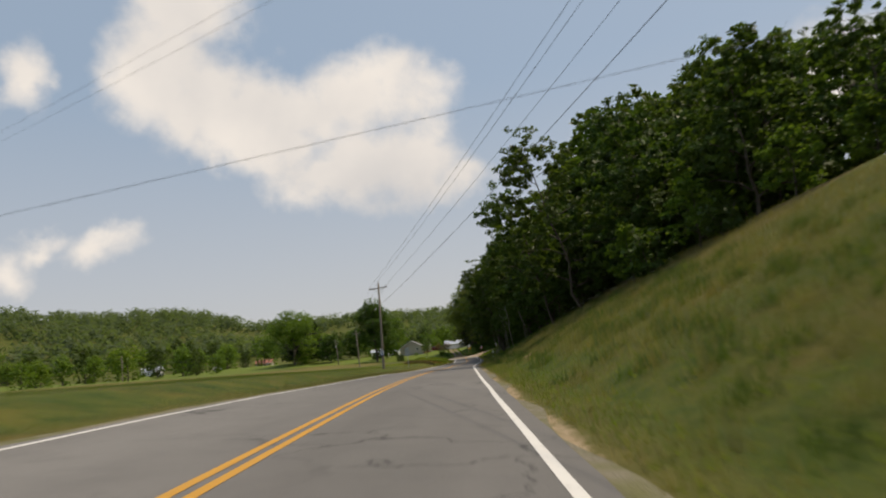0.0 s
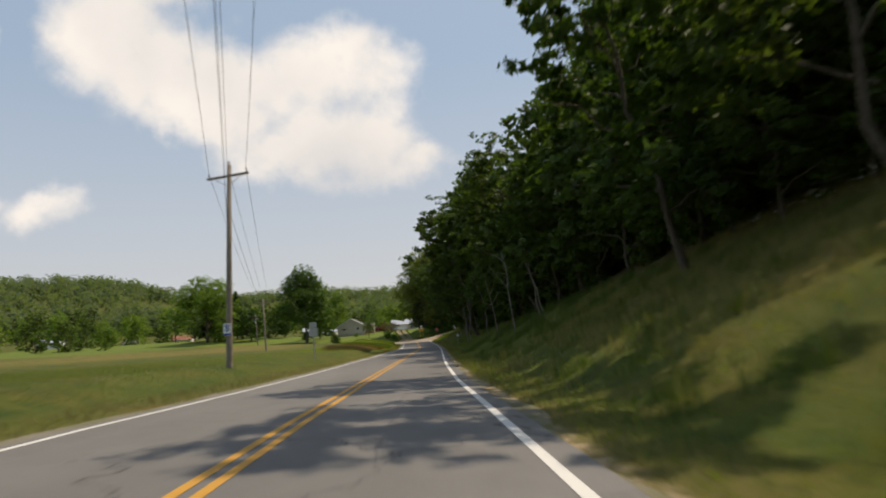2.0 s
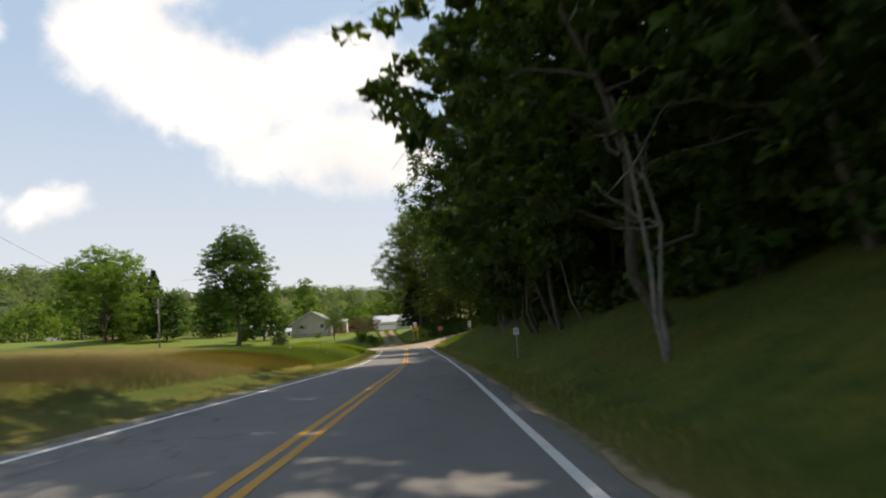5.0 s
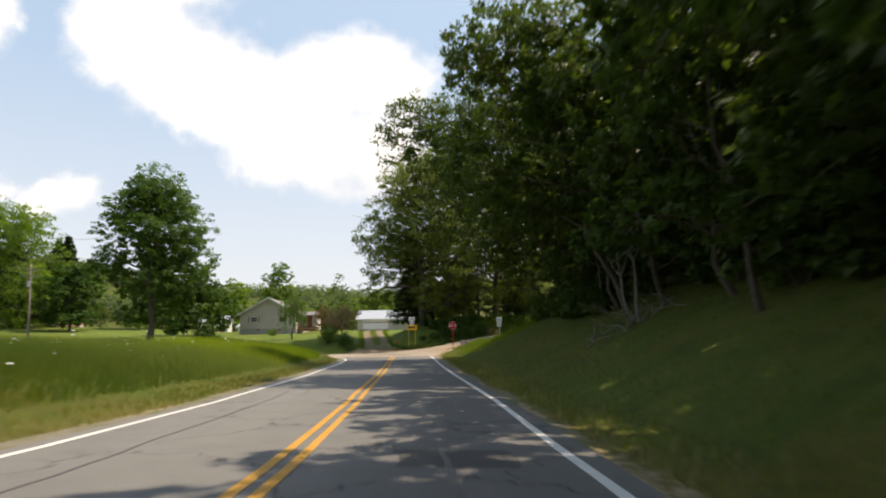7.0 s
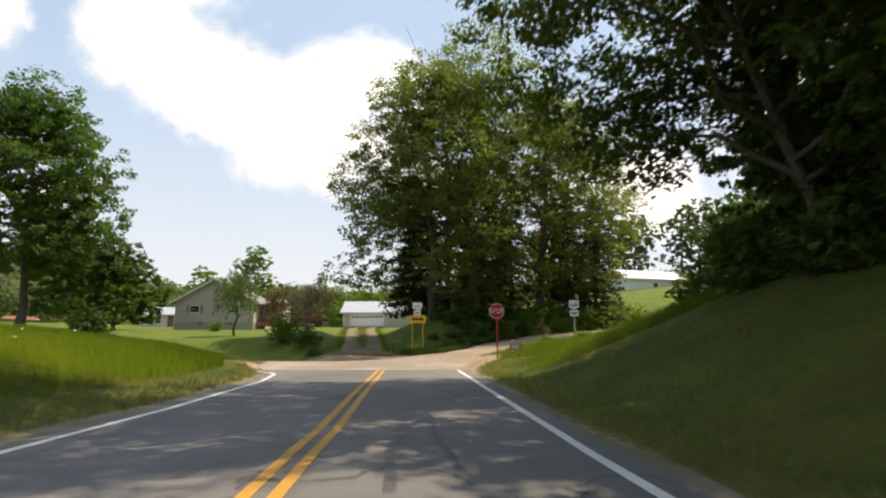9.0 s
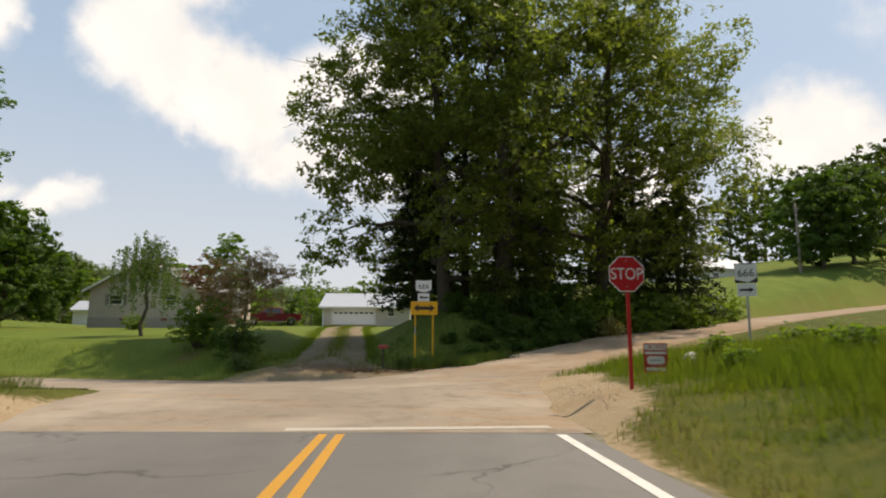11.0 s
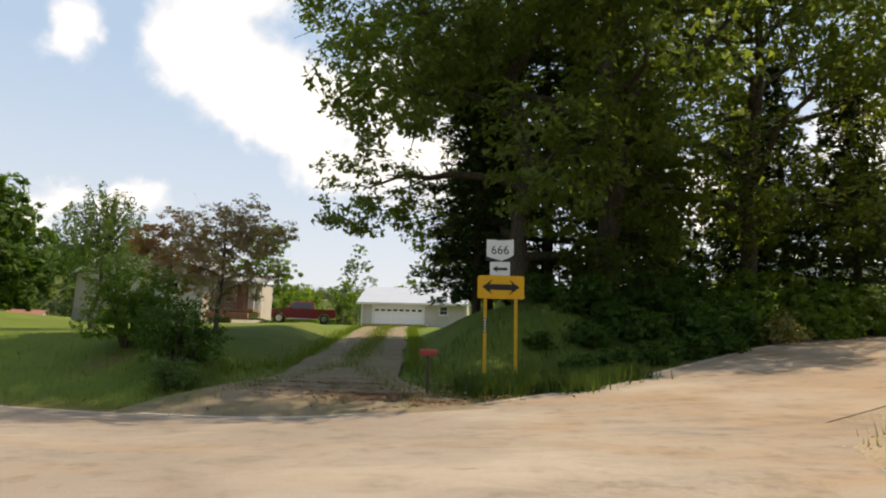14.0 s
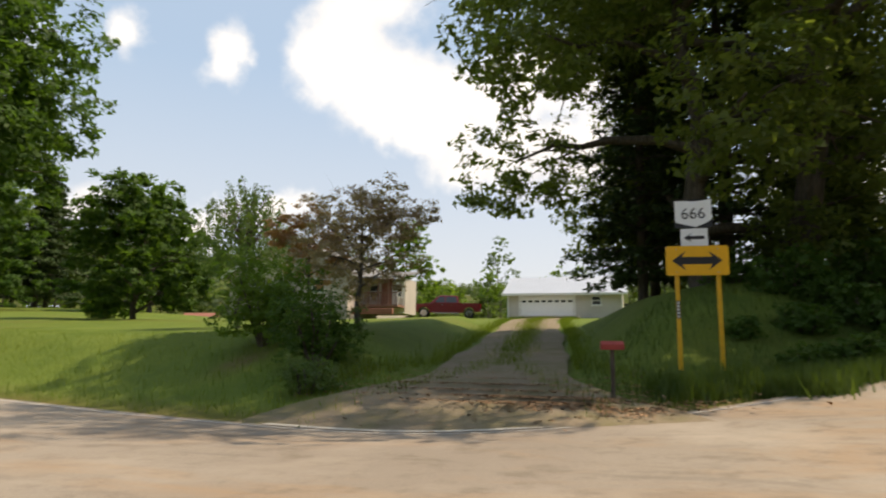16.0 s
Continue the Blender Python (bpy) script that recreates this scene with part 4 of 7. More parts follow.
def build_weeping(name, at, h, r, seed, label):
    """A small weeping tree with hanging strands."""
    rng = np.random.default_rng(seed)
    root = empty(name, at)
    tubes = [tube(limb_path((0, 0, -0.3), (0.1, 0, h * 0.6), rng, 4), [0.13, 0.11, 0.09, 0.07, 0.05], 7)]
    pts, ds = [], []
    for i in range(40):
        ang, q = i * 2.4, r * math.sqrt((i + 1) / 40)
        b = np.array([math.cos(ang) * q, math.sin(ang) * q, h * (1 - 0.28 * (q / r) ** 2) - rng.uniform(0, 0.6)])
        tubes.append(tube(limb_path((0.05, 0, h * 0.5), b, rng, 3, 0.3), [0.04, 0.03, 0.02, 0.008], 4))
        m = 150
        s = rng.random(m)
        p = b + np.stack([rng.normal(0, 0.10, m), rng.normal(0, 0.10, m), -s * h * rng.uniform(0.3, 0.62)], 1)
        pts.append(p)
        ds.append(np.tile([math.cos(ang), math.sin(ang), 0], (m, 1)))
    V, F = join_tubes(tubes)
    mesh_object("trunk", V, F, M["bark"], root, True)
    islands_object("crown", leaf_sprays(np.concatenate(pts), np.concatenate(ds), 0.17, rng, 0.0, 0.4), M["leaf_willow"], root)
    return tagged(root, label, "tree")


def build_bush(name, at, r, h, seed, leaf, n, size, label, category="bush", group=""):
    """A shrub: many stems from the ground and leafy lobes."""
    rng = np.random.default_rng(seed)
    root = empty(name, at)
    tubes, blobs = [], []
    for i in range(9):
        ang, q = i * 2.4, r * 0.62 * math.sqrt((i + 0.5) / 9)
        b = (math.cos(ang) * q, math.sin(ang) * q, h * rng.uniform(0.45, 0.78))
        tubes.append(tube(limb_path((0.05 * math.cos(ang), 0.05 * math.sin(ang), -0.2), b, rng, 3), [0.045, 0.035, 0.025, 0.012], 5))
        rb = r * rng.uniform(0.36, 0.52)
        blobs.append((b, (rb, rb, min(rb * 1.1, h * 0.42))))
        blobs.append(((b[0] * 1.1, b[1] * 1.1, h * 0.3), (rb, rb, h * 0.3)))
    V, F = join_tubes(tubes)
    mesh_object("stem", V, F, M["bark"], root, True)
    P, D = blob_points(blobs, n, rng, 0.4)
    P[:, 2] = np.maximum(P[:, 2], 0.05)
    islands_object("foliage", leaf_sprays(P, D, size, rng), M[leaf], root)
    return tagged(root, label, category, group)


def place(proto, x, y, rz, s, sz=None, dz=0.0):
    m = pose(x, y, gz(x, y) + dz, 0, 0, rz) @ Matrix.Diagonal((s, s, sz or s, 1))
    return copy_thing(proto, m)


def ground_at(x, y, dz=0.0):
    return (x, y, gz(x, y) + dz)


# ---- roadside wood on the east bank
WOOD_FRONT = lerp_table([(30, 24.0), (45, 17.0), (58, 14.8), (75, 13.0), (90, 11.8), (98, 11.0), (107, 9.6), (125, 7.6), (145, 6.2), (172, 6.0), (186, 6.2), (196, 6.2), (208, 6.6), (224, 8.4)])
wood = "trees of the roadside wood"
lab = "tall broadleaved tree of the dark roadside wood"
protos = [
    build_tree("forest_tree", ground_at(19.5, 47), 13, 5.2, 21, "leaf_forest", 8600, 0.38, 0.06, 14, 0.13, label=lab, group=wood, low=True),
    build_tree("forest_tree", ground_at(15.5, 58), 15, 5.2, 22, "leaf_forest", 8600, 0.38, 0.08, 15, 0.14, label=lab, group=wood, lean=(-0.8, 0.3), low=True),
    build_tree("forest_tree", ground_at(11.0, 68), 19, 5.6, 23, "leaf_wood", 9000, 0.385, 0.10, 16, 0.16, label=lab, group=wood, lean=(-3.6, -0.3), low=True),
    build_tree("forest_tree", ground_at(9.0, 78), 18, 5.6, 24, "leaf_forest", 9000, 0.385, 0.12, 16, 0.15, label=lab, group=wood, lean=(-3.2, 0.4), low=True),
]
# plainer trees for the depth of the wood
deep = [
    build_tree("forest_tree", ground_at(30, 60), 16, 5.6, 28, "leaf_forest", 3300, 0.66, 0.04, 12, 0.15, label=lab, group=wood, low=True, twigs=False),
    build_tree("forest_tree", ground_at(27, 66), 17, 5.6, 29, "leaf_wood", 3300, 0.66, 0.08, 12, 0.15, label=lab, group=wood, low=True, twigs=False),
]
rng = np.random.default_rng(5)
y = 50.0
i = 0
while y < 222:
    x = float(WOOD_FRONT(y)) + rng.uniform(-0.3, 1.2)
    for row, (dx, js) in enumerate(((0.0, 0.92), (3.6, 0.98), (9.0, 1.04), (16.0, 1.12), (24.0, 1.15))):
        xx, yy = x + dx + rng.uniform(-1.0, 1.0), y + rng.uniform(-1.8, 1.8) + row * 2.1
        if row < 2 and 148 < yy < 164:
            xx += 1.6
        if row == 4 and i % 2:
            continue
        if (yy > 216 and row > 0) or (yy > 176 and row > 3):
            continue
        grow = float(np.interp(yy, [40, 60, 72, 80, 90, 120, 145, 162, 170, 180, 192, 222], [0.54, 0.66, 0.82, 1.0, 1.16, 1.22, 1.26, 1.28, 1.12, 0.88, 0.80, 0.80]))
        if row >= 2 and 66 < yy < 118:
            grow *= 1.17
        k = 2 + (i + row) % 2 if yy > 138 and row < 2 else (i + row) % 2
        turn = rng.uniform(-40, 40) if yy > 138 and row < 2 else rng.uniform(0, 360)
        place(protos[k] if row < 2 else deep[k % 2], xx, yy, turn, js * grow * rng.uniform(0.88, 1.12), js * grow * rng.uniform(0.9, 1.12), -0.3)
    # extra row hidden behind the front, added to thicken shade on the bank
    if y < 112 or 172 < y < 206:
        grow = float(np.interp(y, [50, 72, 90, 112, 172, 206], [0.66, 0.9, 1.2, 1.25, 1.0, 0.85]))
        place(deep[i % 2], x + 6.4, y + 2.0, rng.uniform(0, 360), grow, grow * 1.05, -0.3)
    y += rng.uniform(4.4, 5.8) if y < 110 else rng.uniform(5.0, 6.6)
    i += 1
for x, y, s in ((24, 40, 0.95), (31, 36, 1.0), (30, 46, 1.0), (38, 42, 1.1), (26, 53, 1.0), (36, 53, 1.1), (40, 30, 1.05), (46, 36, 1.1)):
    place(deep[i % 2], x, y, rng.uniform(0, 360), s * 0.62, s * 0.62 * rng.uniform(0.9, 1.1), -0.3)
    i += 1
# crowns that hang out over the road
for x, y, k, s in ((5.4, 174.5, 2, 0.80), (9.4, 117.0, 2, 1.0), (8.8, 124.0, 3, 1.05)):
    place(protos[k], x, y, rng.uniform(-15, 15), s, dz=-0.3)
# the wood's northern end: trees behind the overhang, mostly unseen, added to shade the bank
for x, y, s in ((11.5, 214, 1.0), (16, 212, 1.15), (12.5, 225, 0.8), (17.5, 227, 0.95), (22, 220, 1.1), (24, 231, 1.0), (29, 225, 1.1), (20, 208, 1.2), (30, 214, 1.2), (15.2, 221, 0.95), (21, 236, 0.85), (28, 239, 0.95)):
    place(deep[i % 2], x, y, rng.uniform(0, 360), s, s * 1.05, -0.3)
    i += 1
build_tree("overhanging_tree", ground_at(7.6, 220.5, -0.3), 17.5, 10.2, 26, "leaf_wood", 66000, 0.25, 0.14, 26, 0.22, lean=(-6.4, -0.8), label="large tree leaning out over the road", low=True, blob=0.32)
build_tree("overhanging_tree", ground_at(12.0, 224.5, -0.3), 17, 6.4, 27, "leaf_wood", 26000, 0.26, 0.06, 17, 0.20, lean=(-2.0, 0.5), label="dark leafy tree at the wood's end", low=True, blob=0.38)
lane_tree = build_tree("overhanging_tree", ground_at(6.0, 168.5, -0.3), 14, 6.4, 36, "leaf_forest", 30000, 0.24, 0.30, 18, 0.15, lean=(-4.6, -0.5), label="leafy tree of the wood's edge hanging over the lane", low=True, blob=0.38)
build_tree("overhanging_tree", ground_at(6.6, 201.5, -0.3), 16.5, 6.4, 37, "leaf_wood", 32000, 0.25, 0.22, 19, 0.16, lean=(-5.4, 0.0), label="broad tree of the wood's edge hanging over the lane", low=True, blob=0.38)
r_ = np.random.default_rng(44)
tubes = [tube([(-2.2, -0.2, 7.0), (-3.2, -2.8, 7.4), (-3.9, -4.6, 6.6), (-4.1, -5.0, 5.2), (-4.25, -5.0, 3.9), (-4.2, -5.1, 2.9)], [0.055, 0.045, 0.036, 0.030, 0.022, 0.010], 6)]
for z, dx, dz in ((4.9, -0.9, -0.2), (4.2, 0.5, -0.6), (3.7, -0.4, -0.7), (3.4, 0.3, -0.6), (3.2, -0.25, -0.6), (5.4, 0.7, 0.5)):
    tubes.append(tube(limb_path((-4.18, -5.0, z), (-4.18 + dx, -5.0 + r_.uniform(-0.3, 0.3), z + dz), r_, 3), [0.016, 0.012, 0.008, 0.004], 4))
V, F = join_tubes(tubes)
tagged(mesh_object("dead_limb", V, F, M["bark_pale"], lane_tree, True), "pale dead limb hanging down")
P, D = blob_points([((-3.9, -4.9, 5.6), (0.55, 0.5, 0.45)), ((-3.5, -4.6, 6.5), (0.5, 0.5, 0.4))], 420, r_)
islands_object("hanging_leaves", leaf_sprays(P, D, 0.16, r_), M["leaf_light"], lane_tree)
# bare pale stems at the wood's edge
stem_group = "bare stems at the wood's edge"


def build_stem(at, h, lean, seed):
    r = np.random.default_rng(seed)
    root = empty("bare_stem", at)
    sp = limb_path((0, 0, -0.3), (lean[0], lean[1], h), r, 6, 0.2, 0.03)
    tubes = [tube(sp, [0.07 * (1 - 0.75 * k / 6) for k in range(7)], 7)]
    for k in range(5):
        a = np.array(sp[3 + k % 3])
        tubes.append(tube(limb_path(a, a + r.normal(0, 0.9, 3) + np.array([0, 0, 0.8]), r, 3), [0.035, 0.025, 0.015, 0.006], 4))
    V, F = join_tubes(tubes)
    mesh_object("trunk", V, F, M["bark_pale"], root, True)
    return tagged(root, "thin bare pale tree stem at the wood's edge", "tree", stem_group)


for k, (x, y, h, ln_) in enumerate([(3.1, 140.6, 6.2, (-0.6, 0.3)), (3.5, 141.6, 6.0, (-0.2, 0.5)), (5.2, 104.6, 6.5, (-0.6, 0.3)), (5.4, 196.4, 4.6, (-0.5, 0.2)), (5.1, 196.9, 4.0, (-0.3, 0.3)),
                                    (6.3, 162.5, 8.5, (-2.6, 0.2)), (6.6, 206, 7, (-1.0, 0.3)), (7.4, 214, 8, (-1.8, 0.6)), (6.2, 173.4, 6, (0.8, 0.2)), (7.3, 104.8, 6.8, (-0.9, 0.4)), (7.8, 105.6, 6.2, (-1.6, 0.1)),
                                    (5.0, 117.5, 5.5, (-0.7, 0.2)), (4.9, 128.0, 5.6, (-0.5, 0.3))]):
    build_stem(ground_at(x, y), h, ln_, 60 + k)
for x, y, h, r in ((15.5, 46.5, 5.2, 1.9), (19.5, 41.5, 4.2, 1.6), (12.6, 53.5, 5.0, 1.7), (22.5, 38.5, 3.6, 1.6)):
    build_tree("sapling", ground_at(x, y, -0.1), h, r, int(x * 10), "leaf_light", 2600, 0.24, 0.1, 8, 0.06, label="young light green tree at the wood's foot", group="saplings at the wood's foot", low=True, blob=0.45)
# a heap of dead branches at the wood's edge
r_ = np.random.default_rng(45)
pile = empty("brush_pile", ground_at(5.3, 197.2))
for k in range(26):
    a = np.array([r_.normal(0, 0.8), r_.normal(0, 1.0), 0.0])
    a[2] = gz(5.3 + a[0], 197.2 + a[1]) - pile.location.z + 0.05
    ang, ln_ = r_.uniform(0, 6.28), r_.uniform(0.9, 2.3)
    b = a + np.array([math.cos(ang) * ln_, math.sin(ang) * ln_ * 0.7, r_.uniform(0.15, 0.95)])
    b[2] = max(b[2], gz(5.3 + b[0], 197.2 + b[1]) - pile.location.z + 0.05)
    V, F = tube(limb_path(a, b, r_, 4, 0.1, 0.08), [0.026, 0.022, 0.018, 0.012, 0.006], 5)
    mesh_object("branch", V, F, M["bark_pale"], pile, True)
tagged(pile, "tangled heap of dead pale branches at the wood's edge", "brush pile")
# undergrowth at the foot of the wood
und = "undergrowth along the wood"
ub = [build_bush("undergrowth_bush", ground_at(16.0, 43.5), 1.7, 2.6, 71, "leaf_wood", 850, 0.40, "leafy green undergrowth at the wood's foot", group=und),
      build_bush("undergrowth_bush", ground_at(13.2, 50.5), 2.0, 3.4, 72, "leaf_forest", 900, 0.43, "leafy green undergrowth at the wood's foot", group=und)]
for y in np.arange(52, 226, 3.1):
    x = float(WOOD_FRONT(y)) + rng.uniform(0.6, 3.2)
    place(ub[int(rng.integers(2))], x, y, rng.uniform(0, 360), rng.uniform(0.5, 1.15), dz=-0.1)
for y in np.arange(56, 228, 4.2):
    place(ub[1], float(WOOD_FRONT(y)) + rng.uniform(5, 16), y, rng.uniform(0, 360), rng.uniform(1.1, 1.9), dz=-0.1)

for y in np.arange(206, 230, 1.7):
    place(ub[int(rng.integers(2))], 6.4 + rng.uniform(-0.5, 1.0) + 0.05 * max(0, y - 222), y, rng.uniform(0, 360), rng.uniform(0.5, 0.75), dz=-0.1)
for x, y, s in ((9.6, 223.0, 1.5), (11.2, 226.5, 1.7), (10.8, 219.5, 1.6), (13.2, 229.5, 1.7), (9.0, 216.5, 1.4), (12.4, 223.0, 2.0), (15.5, 226.5, 2.0)):
    place(ub[1], x, y, rng.uniform(0, 360), s, dz=-0.1)
for x, y, s in ((10.6, 228.0, 0.66), (14.2, 232.0, 0.64), (17.6, 235.2, 0.7), (10.4, 221.0, 0.9)):
    place(protos[i % 2], x, y, rng.uniform(0, 360), s, dz=-0.3)
    i += 1

# ---- oaks and cedar north of the junction
oak1 = build_tree("oak_tree", ground_at(-4.4, 263.5, -0.3), 25.5, 8.8, 31, "leaf_oak", 66000, 0.27, 0.08, 22, 0.46, lean=(-0.8, -2.6), label="broad oak with drooping boughs on the grassy mound", group="oaks at the junction", low=True, drop=0.36, blob=0.34)
oak2 = build_tree("oak_tree", ground_at(-1.4, 264.0, -0.3), 27, 11.0, 32, "leaf_oak", 56000, 0.27, 0.14, 20, 0.55, lean=(1.5, -3.6), label="broad oak with a leaning limb on the mound", group="oaks at the junction", low=True, blob=0.36)
oak3 = build_tree("oak_tree", ground_at(5.8, 266.5, -0.3), 23, 9.8, 33, "leaf_oak", 45000, 0.27, 0.18, 19, 0.40, lean=(0.5, -3.0), label="leafy oak lit by the sun on the mound", group="oaks at the junction", low=True, blob=0.38)
for x, y, h, r, s in ((-3.2, 267.0, 20.0, 5.2, 47), (-6.6, 266.2, 15.0, 3.6, 48), (11.6, 267.5, 13.5, 3.8, 41), (9.6, 270.5, 15.0, 4.0, 46), (1.5, 270.5, 14, 3.4, 42), (8.5, 273, 13, 3.6, 43), (4.0, 275, 15, 3.6, 44), (-6.0, 270.5, 16, 3.8, 45)):
    build_pine("cedar_tree", ground_at(x, y, -0.2), h, r, s, "dark cedar under the oaks on the mound", 9000, 0.36, 18, 0.10, "cedars on the mound", 0.1)
# brush in two leaf tones: sunlit east end painted brighter, shaded bank darker
hb = [build_bush("hedge_bush", ground_at(9.0, 264.2), 1.8, 1.7, 75, "leaf_light", 2200, 0.22, "vines and brush beside the route, sunlight put into the leaf colour", group="brush beside the route"),
      build_bush("hedge_bush", ground_at(1.2, 258.8), 1.4, 1.3, 76, "leaf_maple", 1600, 0.20, "dark green brush on the shaded bank", group="brush beside the route")]
for x, y, k, s in ((10.2, 265.2, 0, 1.3), (8.6, 265.6, 0, 1.4), (6.0, 265.0, 0, 1.3), (11.5, 267.0, 0, 1.3), (14.0, 269.6, 0, 1.2), (7.0, 262.2, 0, 0.8), (16.5, 273, 0, 1.3), (12.6, 270.5, 0, 1.2), (-1.0, 257.6, 1, 0.9), (3.2, 260.6, 1, 1.0), (-2.6, 259.2, 1, 1.0), (5.0, 263.6, 0, 0.9), (3.4, 262.4, 0, 0.7),
                   (0.6, 261.6, 1, 1.2), (-3.8, 261.0, 1, 0.9), (7.2, 266, 1, 1.2), (2.6, 264, 1, 1.2)):
    place(hb[k], x, y, rng.uniform(0, 360), s, dz=-0.1)
for x, y, s in ((-3.5, 253.6, 0.45), (-2.3, 254.4, 0.5), (-1.0, 255.4, 0.55), (0.4, 256.6, 0.6), (1.8, 257.8, 0.65), (-2.9, 256.2, 0.6), (-0.7, 257.6, 0.65), (1.2, 259.2, 0.75), (3.2, 260.0, 0.65), (-4.5, 255.2, 0.4), (-1.8, 258.6, 0.7)):
    place(hb[1], x, y, rng.uniform(0, 360), s, dz=-0.05)
build_bush("dry_bush", ground_at(4.6, 260.6), 1.3, 1.1, 78, "grass_dry", 1300, 0.16, "yellowing brush at the route's edge")

# ---- trees of the farm and the valley
big = build_tree("shade_tree", ground_at(-42.2, 262.0, -0.2), 25.5, 8.5, 51, "leaf_maple", 52000, 0.36, 0.24, 26, 0.42, label="large dark shade tree on the lawn", blob=0.40)
build_tree("shade_tree", ground_at(-83.0, 290.0, -0.2), 25, 12.0, 52, "leaf_light", 34000, 0.46, 0.08, 18, 0.45, label="wide rounded green tree on the lawn", low=True, blob=0.42, squash=0.85)
maple = build_tree("maple_tree", ground_at(-40.4, 276.0, -0.2), 10.8, 4.7, 53, "leaf_maple", 15000, 0.39, 0.04, 20, 0.20, label="dense round dark green maple behind the lawn", low=True, blob=0.5)
place(maple, -57.0, 297, 80, 1.2)
place(maple, -66.0, 285, 140, 1.1)
place(maple, 43.0, 303, 50, 1.15)
place(maple, 49.0, 306, 200, 1.25)
build_tree("poplar_tree", ground_at(-44.6, 346.3, -0.2), 20.5, 5.6, 54, "leaf_light", 13000, 0.42, 0.10, 15, 0.24, label="oval green tree standing behind the house", low=True, blob=0.44)
build_tree("slender_tree", ground_at(-29.1, 347.8, -0.2), 17.5, 3.8, 55, "leaf_willow", 1900, 0.42, 0.35, 10, 0.16, label="thin airy tree behind the garage", blob=0.36)
build_tree("slender_tree", ground_at(-19.8, 296.5, -0.2), 5.2, 1.5, 56, "leaf_light", 700, 0.28, 0.4, 7, 0.07, label="young pale-stemmed tree beside the garage", bark_mat="bark_pale", blob=0.4)
pine = build_pine("pine_tree", ground_at(-75.0, 299.0, -0.2), 18, 6.0, 57, "tall dark pine with layered boughs", 9000, 0.7, group="pines on the lawn")
for x, y, s in ((-86, 300, 1.1), (-81, 306, 1.0)):
    place(pine, x, y, rng.uniform(0, 360), s)
build_weeping("weeping_tree", ground_at(-22.4, 261.5, -0.1), 6.5, 2.0, 58, "small weeping tree with pale green strands")
pt = build_tree("ornamental_tree", ground_at(-14.9, 256.2, -0.1), 4.6, 2.45, 59, "leaf_purple", 11000, 0.105, 0.30, 14, 0.10, label="bronze-leaved ornamental tree with dark twisting stems", low=True, blob=0.34)
build_tree("ornamental_tree", ground_at(-17.4, 257.6, -0.1), 4.6, 1.5, 60, "leaf_coral", 5200, 0.12, 0.4, 10, 0.07, label="coral-tinted ornamental tree beside the bronze one", low=True, blob=0.38)
build_bush("shrub", ground_at(-16.2, 253.2), 1.5, 2.6, 61, "leaf_light", 8000, 0.105, "large green shrub on the lawn bank")
build_bush("shrub", ground_at(-13.9, 251.6), 1.2, 1.75, 62, "leaf_maple", 6500, 0.08, "dark feathery shrub on the lawn bank")
build_bush("shrub", ground_at(-13.2, 250.0), 0.8, 0.75, 63, "leaf_willow", 3000, 0.06, "low silvery shrub above the road edge")
build_bush("shrub", ground_at(-32.3, 255.9), 1.9, 3.6, 64, "leaf_forest", 3600, 0.24, "round green shrub on the lawn")
build_bush("shrub", ground_at(-27.8, 272.0), 0.9, 1.1, 65, "leaf_light", 700, 0.18, "small clipped shrub before the house")
build_bush("shrub", ground_at(-46.0, 279.0), 1.5, 2.2, 66, "leaf_light", 1500, 0.26, "light green shrub by the maple")
# valley trees
rng = np.random.default_rng(8)
val = "trees in the valley"
vp = [build_tree("valley_tree", ground_at(-120, 262, -0.2), 14, 6.0, 81, "leaf_light", 1800, 0.88, 0.02, 12, 0.25, label="round green tree in the valley", group=val, low=True, twigs=False, blob=0.46),
      build_tree("valley_tree", ground_at(-135, 300, -0.2), 16, 5.4, 82, "leaf_wood", 1800, 0.88, 0.02, 12, 0.25, label="dark green tree in the valley", group=val, low=True, twigs=False, blob=0.46)]
spots = [(-101, 232, .6), (-128, 236, .9), (-146, 245, .8), (-112, 275, .8), (-92, 324, 1.2), (-110, 330, 1.1), (-160, 262, 1.0), (-178, 250, .8), (-190, 275, 1.0), (-150, 300, 1.1),
         (-205, 300, 1.0), (-180, 320, 1.2), (-135, 345, 1.1), (-75, 345, 1.1), (-62, 365, 1.2), (-50, 385, 1.1), (-20, 372, 1.0), (-8, 362, .9), (-32, 392, 1.1), (4, 380, 1.0), (-90, 380, 1.2)]
for x, y, s in spots:
    place(vp[int(rng.integers(2))], x, y, rng.uniform(0, 360), s * rng.uniform(0.85, 1.1))
for _ in range(70):
    a, d = rng.uniform(-0.95, 0.10), rng.uniform(235, 560)
    x, y = -5 + math.sin(a) * d, 150 + math.cos(a) * d
    if y < 220 or (x > -70 and y < 345):
        continue
    place(vp[int(rng.integers(2))], x, y, rng.uniform(0, 360), rng.uniform(0.7, 1.25))
for x, y, s in ((30, 330, 0.75), (36, 334, 0.9), (44, 330, 0.8), (50, 336, 1.0), (60, 330, 1.0), (68, 326, 0.95), (76, 324, 1.1), (86, 318, 1.1), (22, 338, 0.8),
                (58, 346, 0.8), (30, 362, 1.0), (92, 344, 1.3), (100, 336, 1.4), (84, 352, 1.4), (18, 355, 1.0), (108, 328, 1.4), (74, 366, 1.4), (96, 358, 1.5), (110, 348, 1.5), (44, 372, 1.2)):
    place(vp[1], x, y, rng.uniform(0, 360), s)


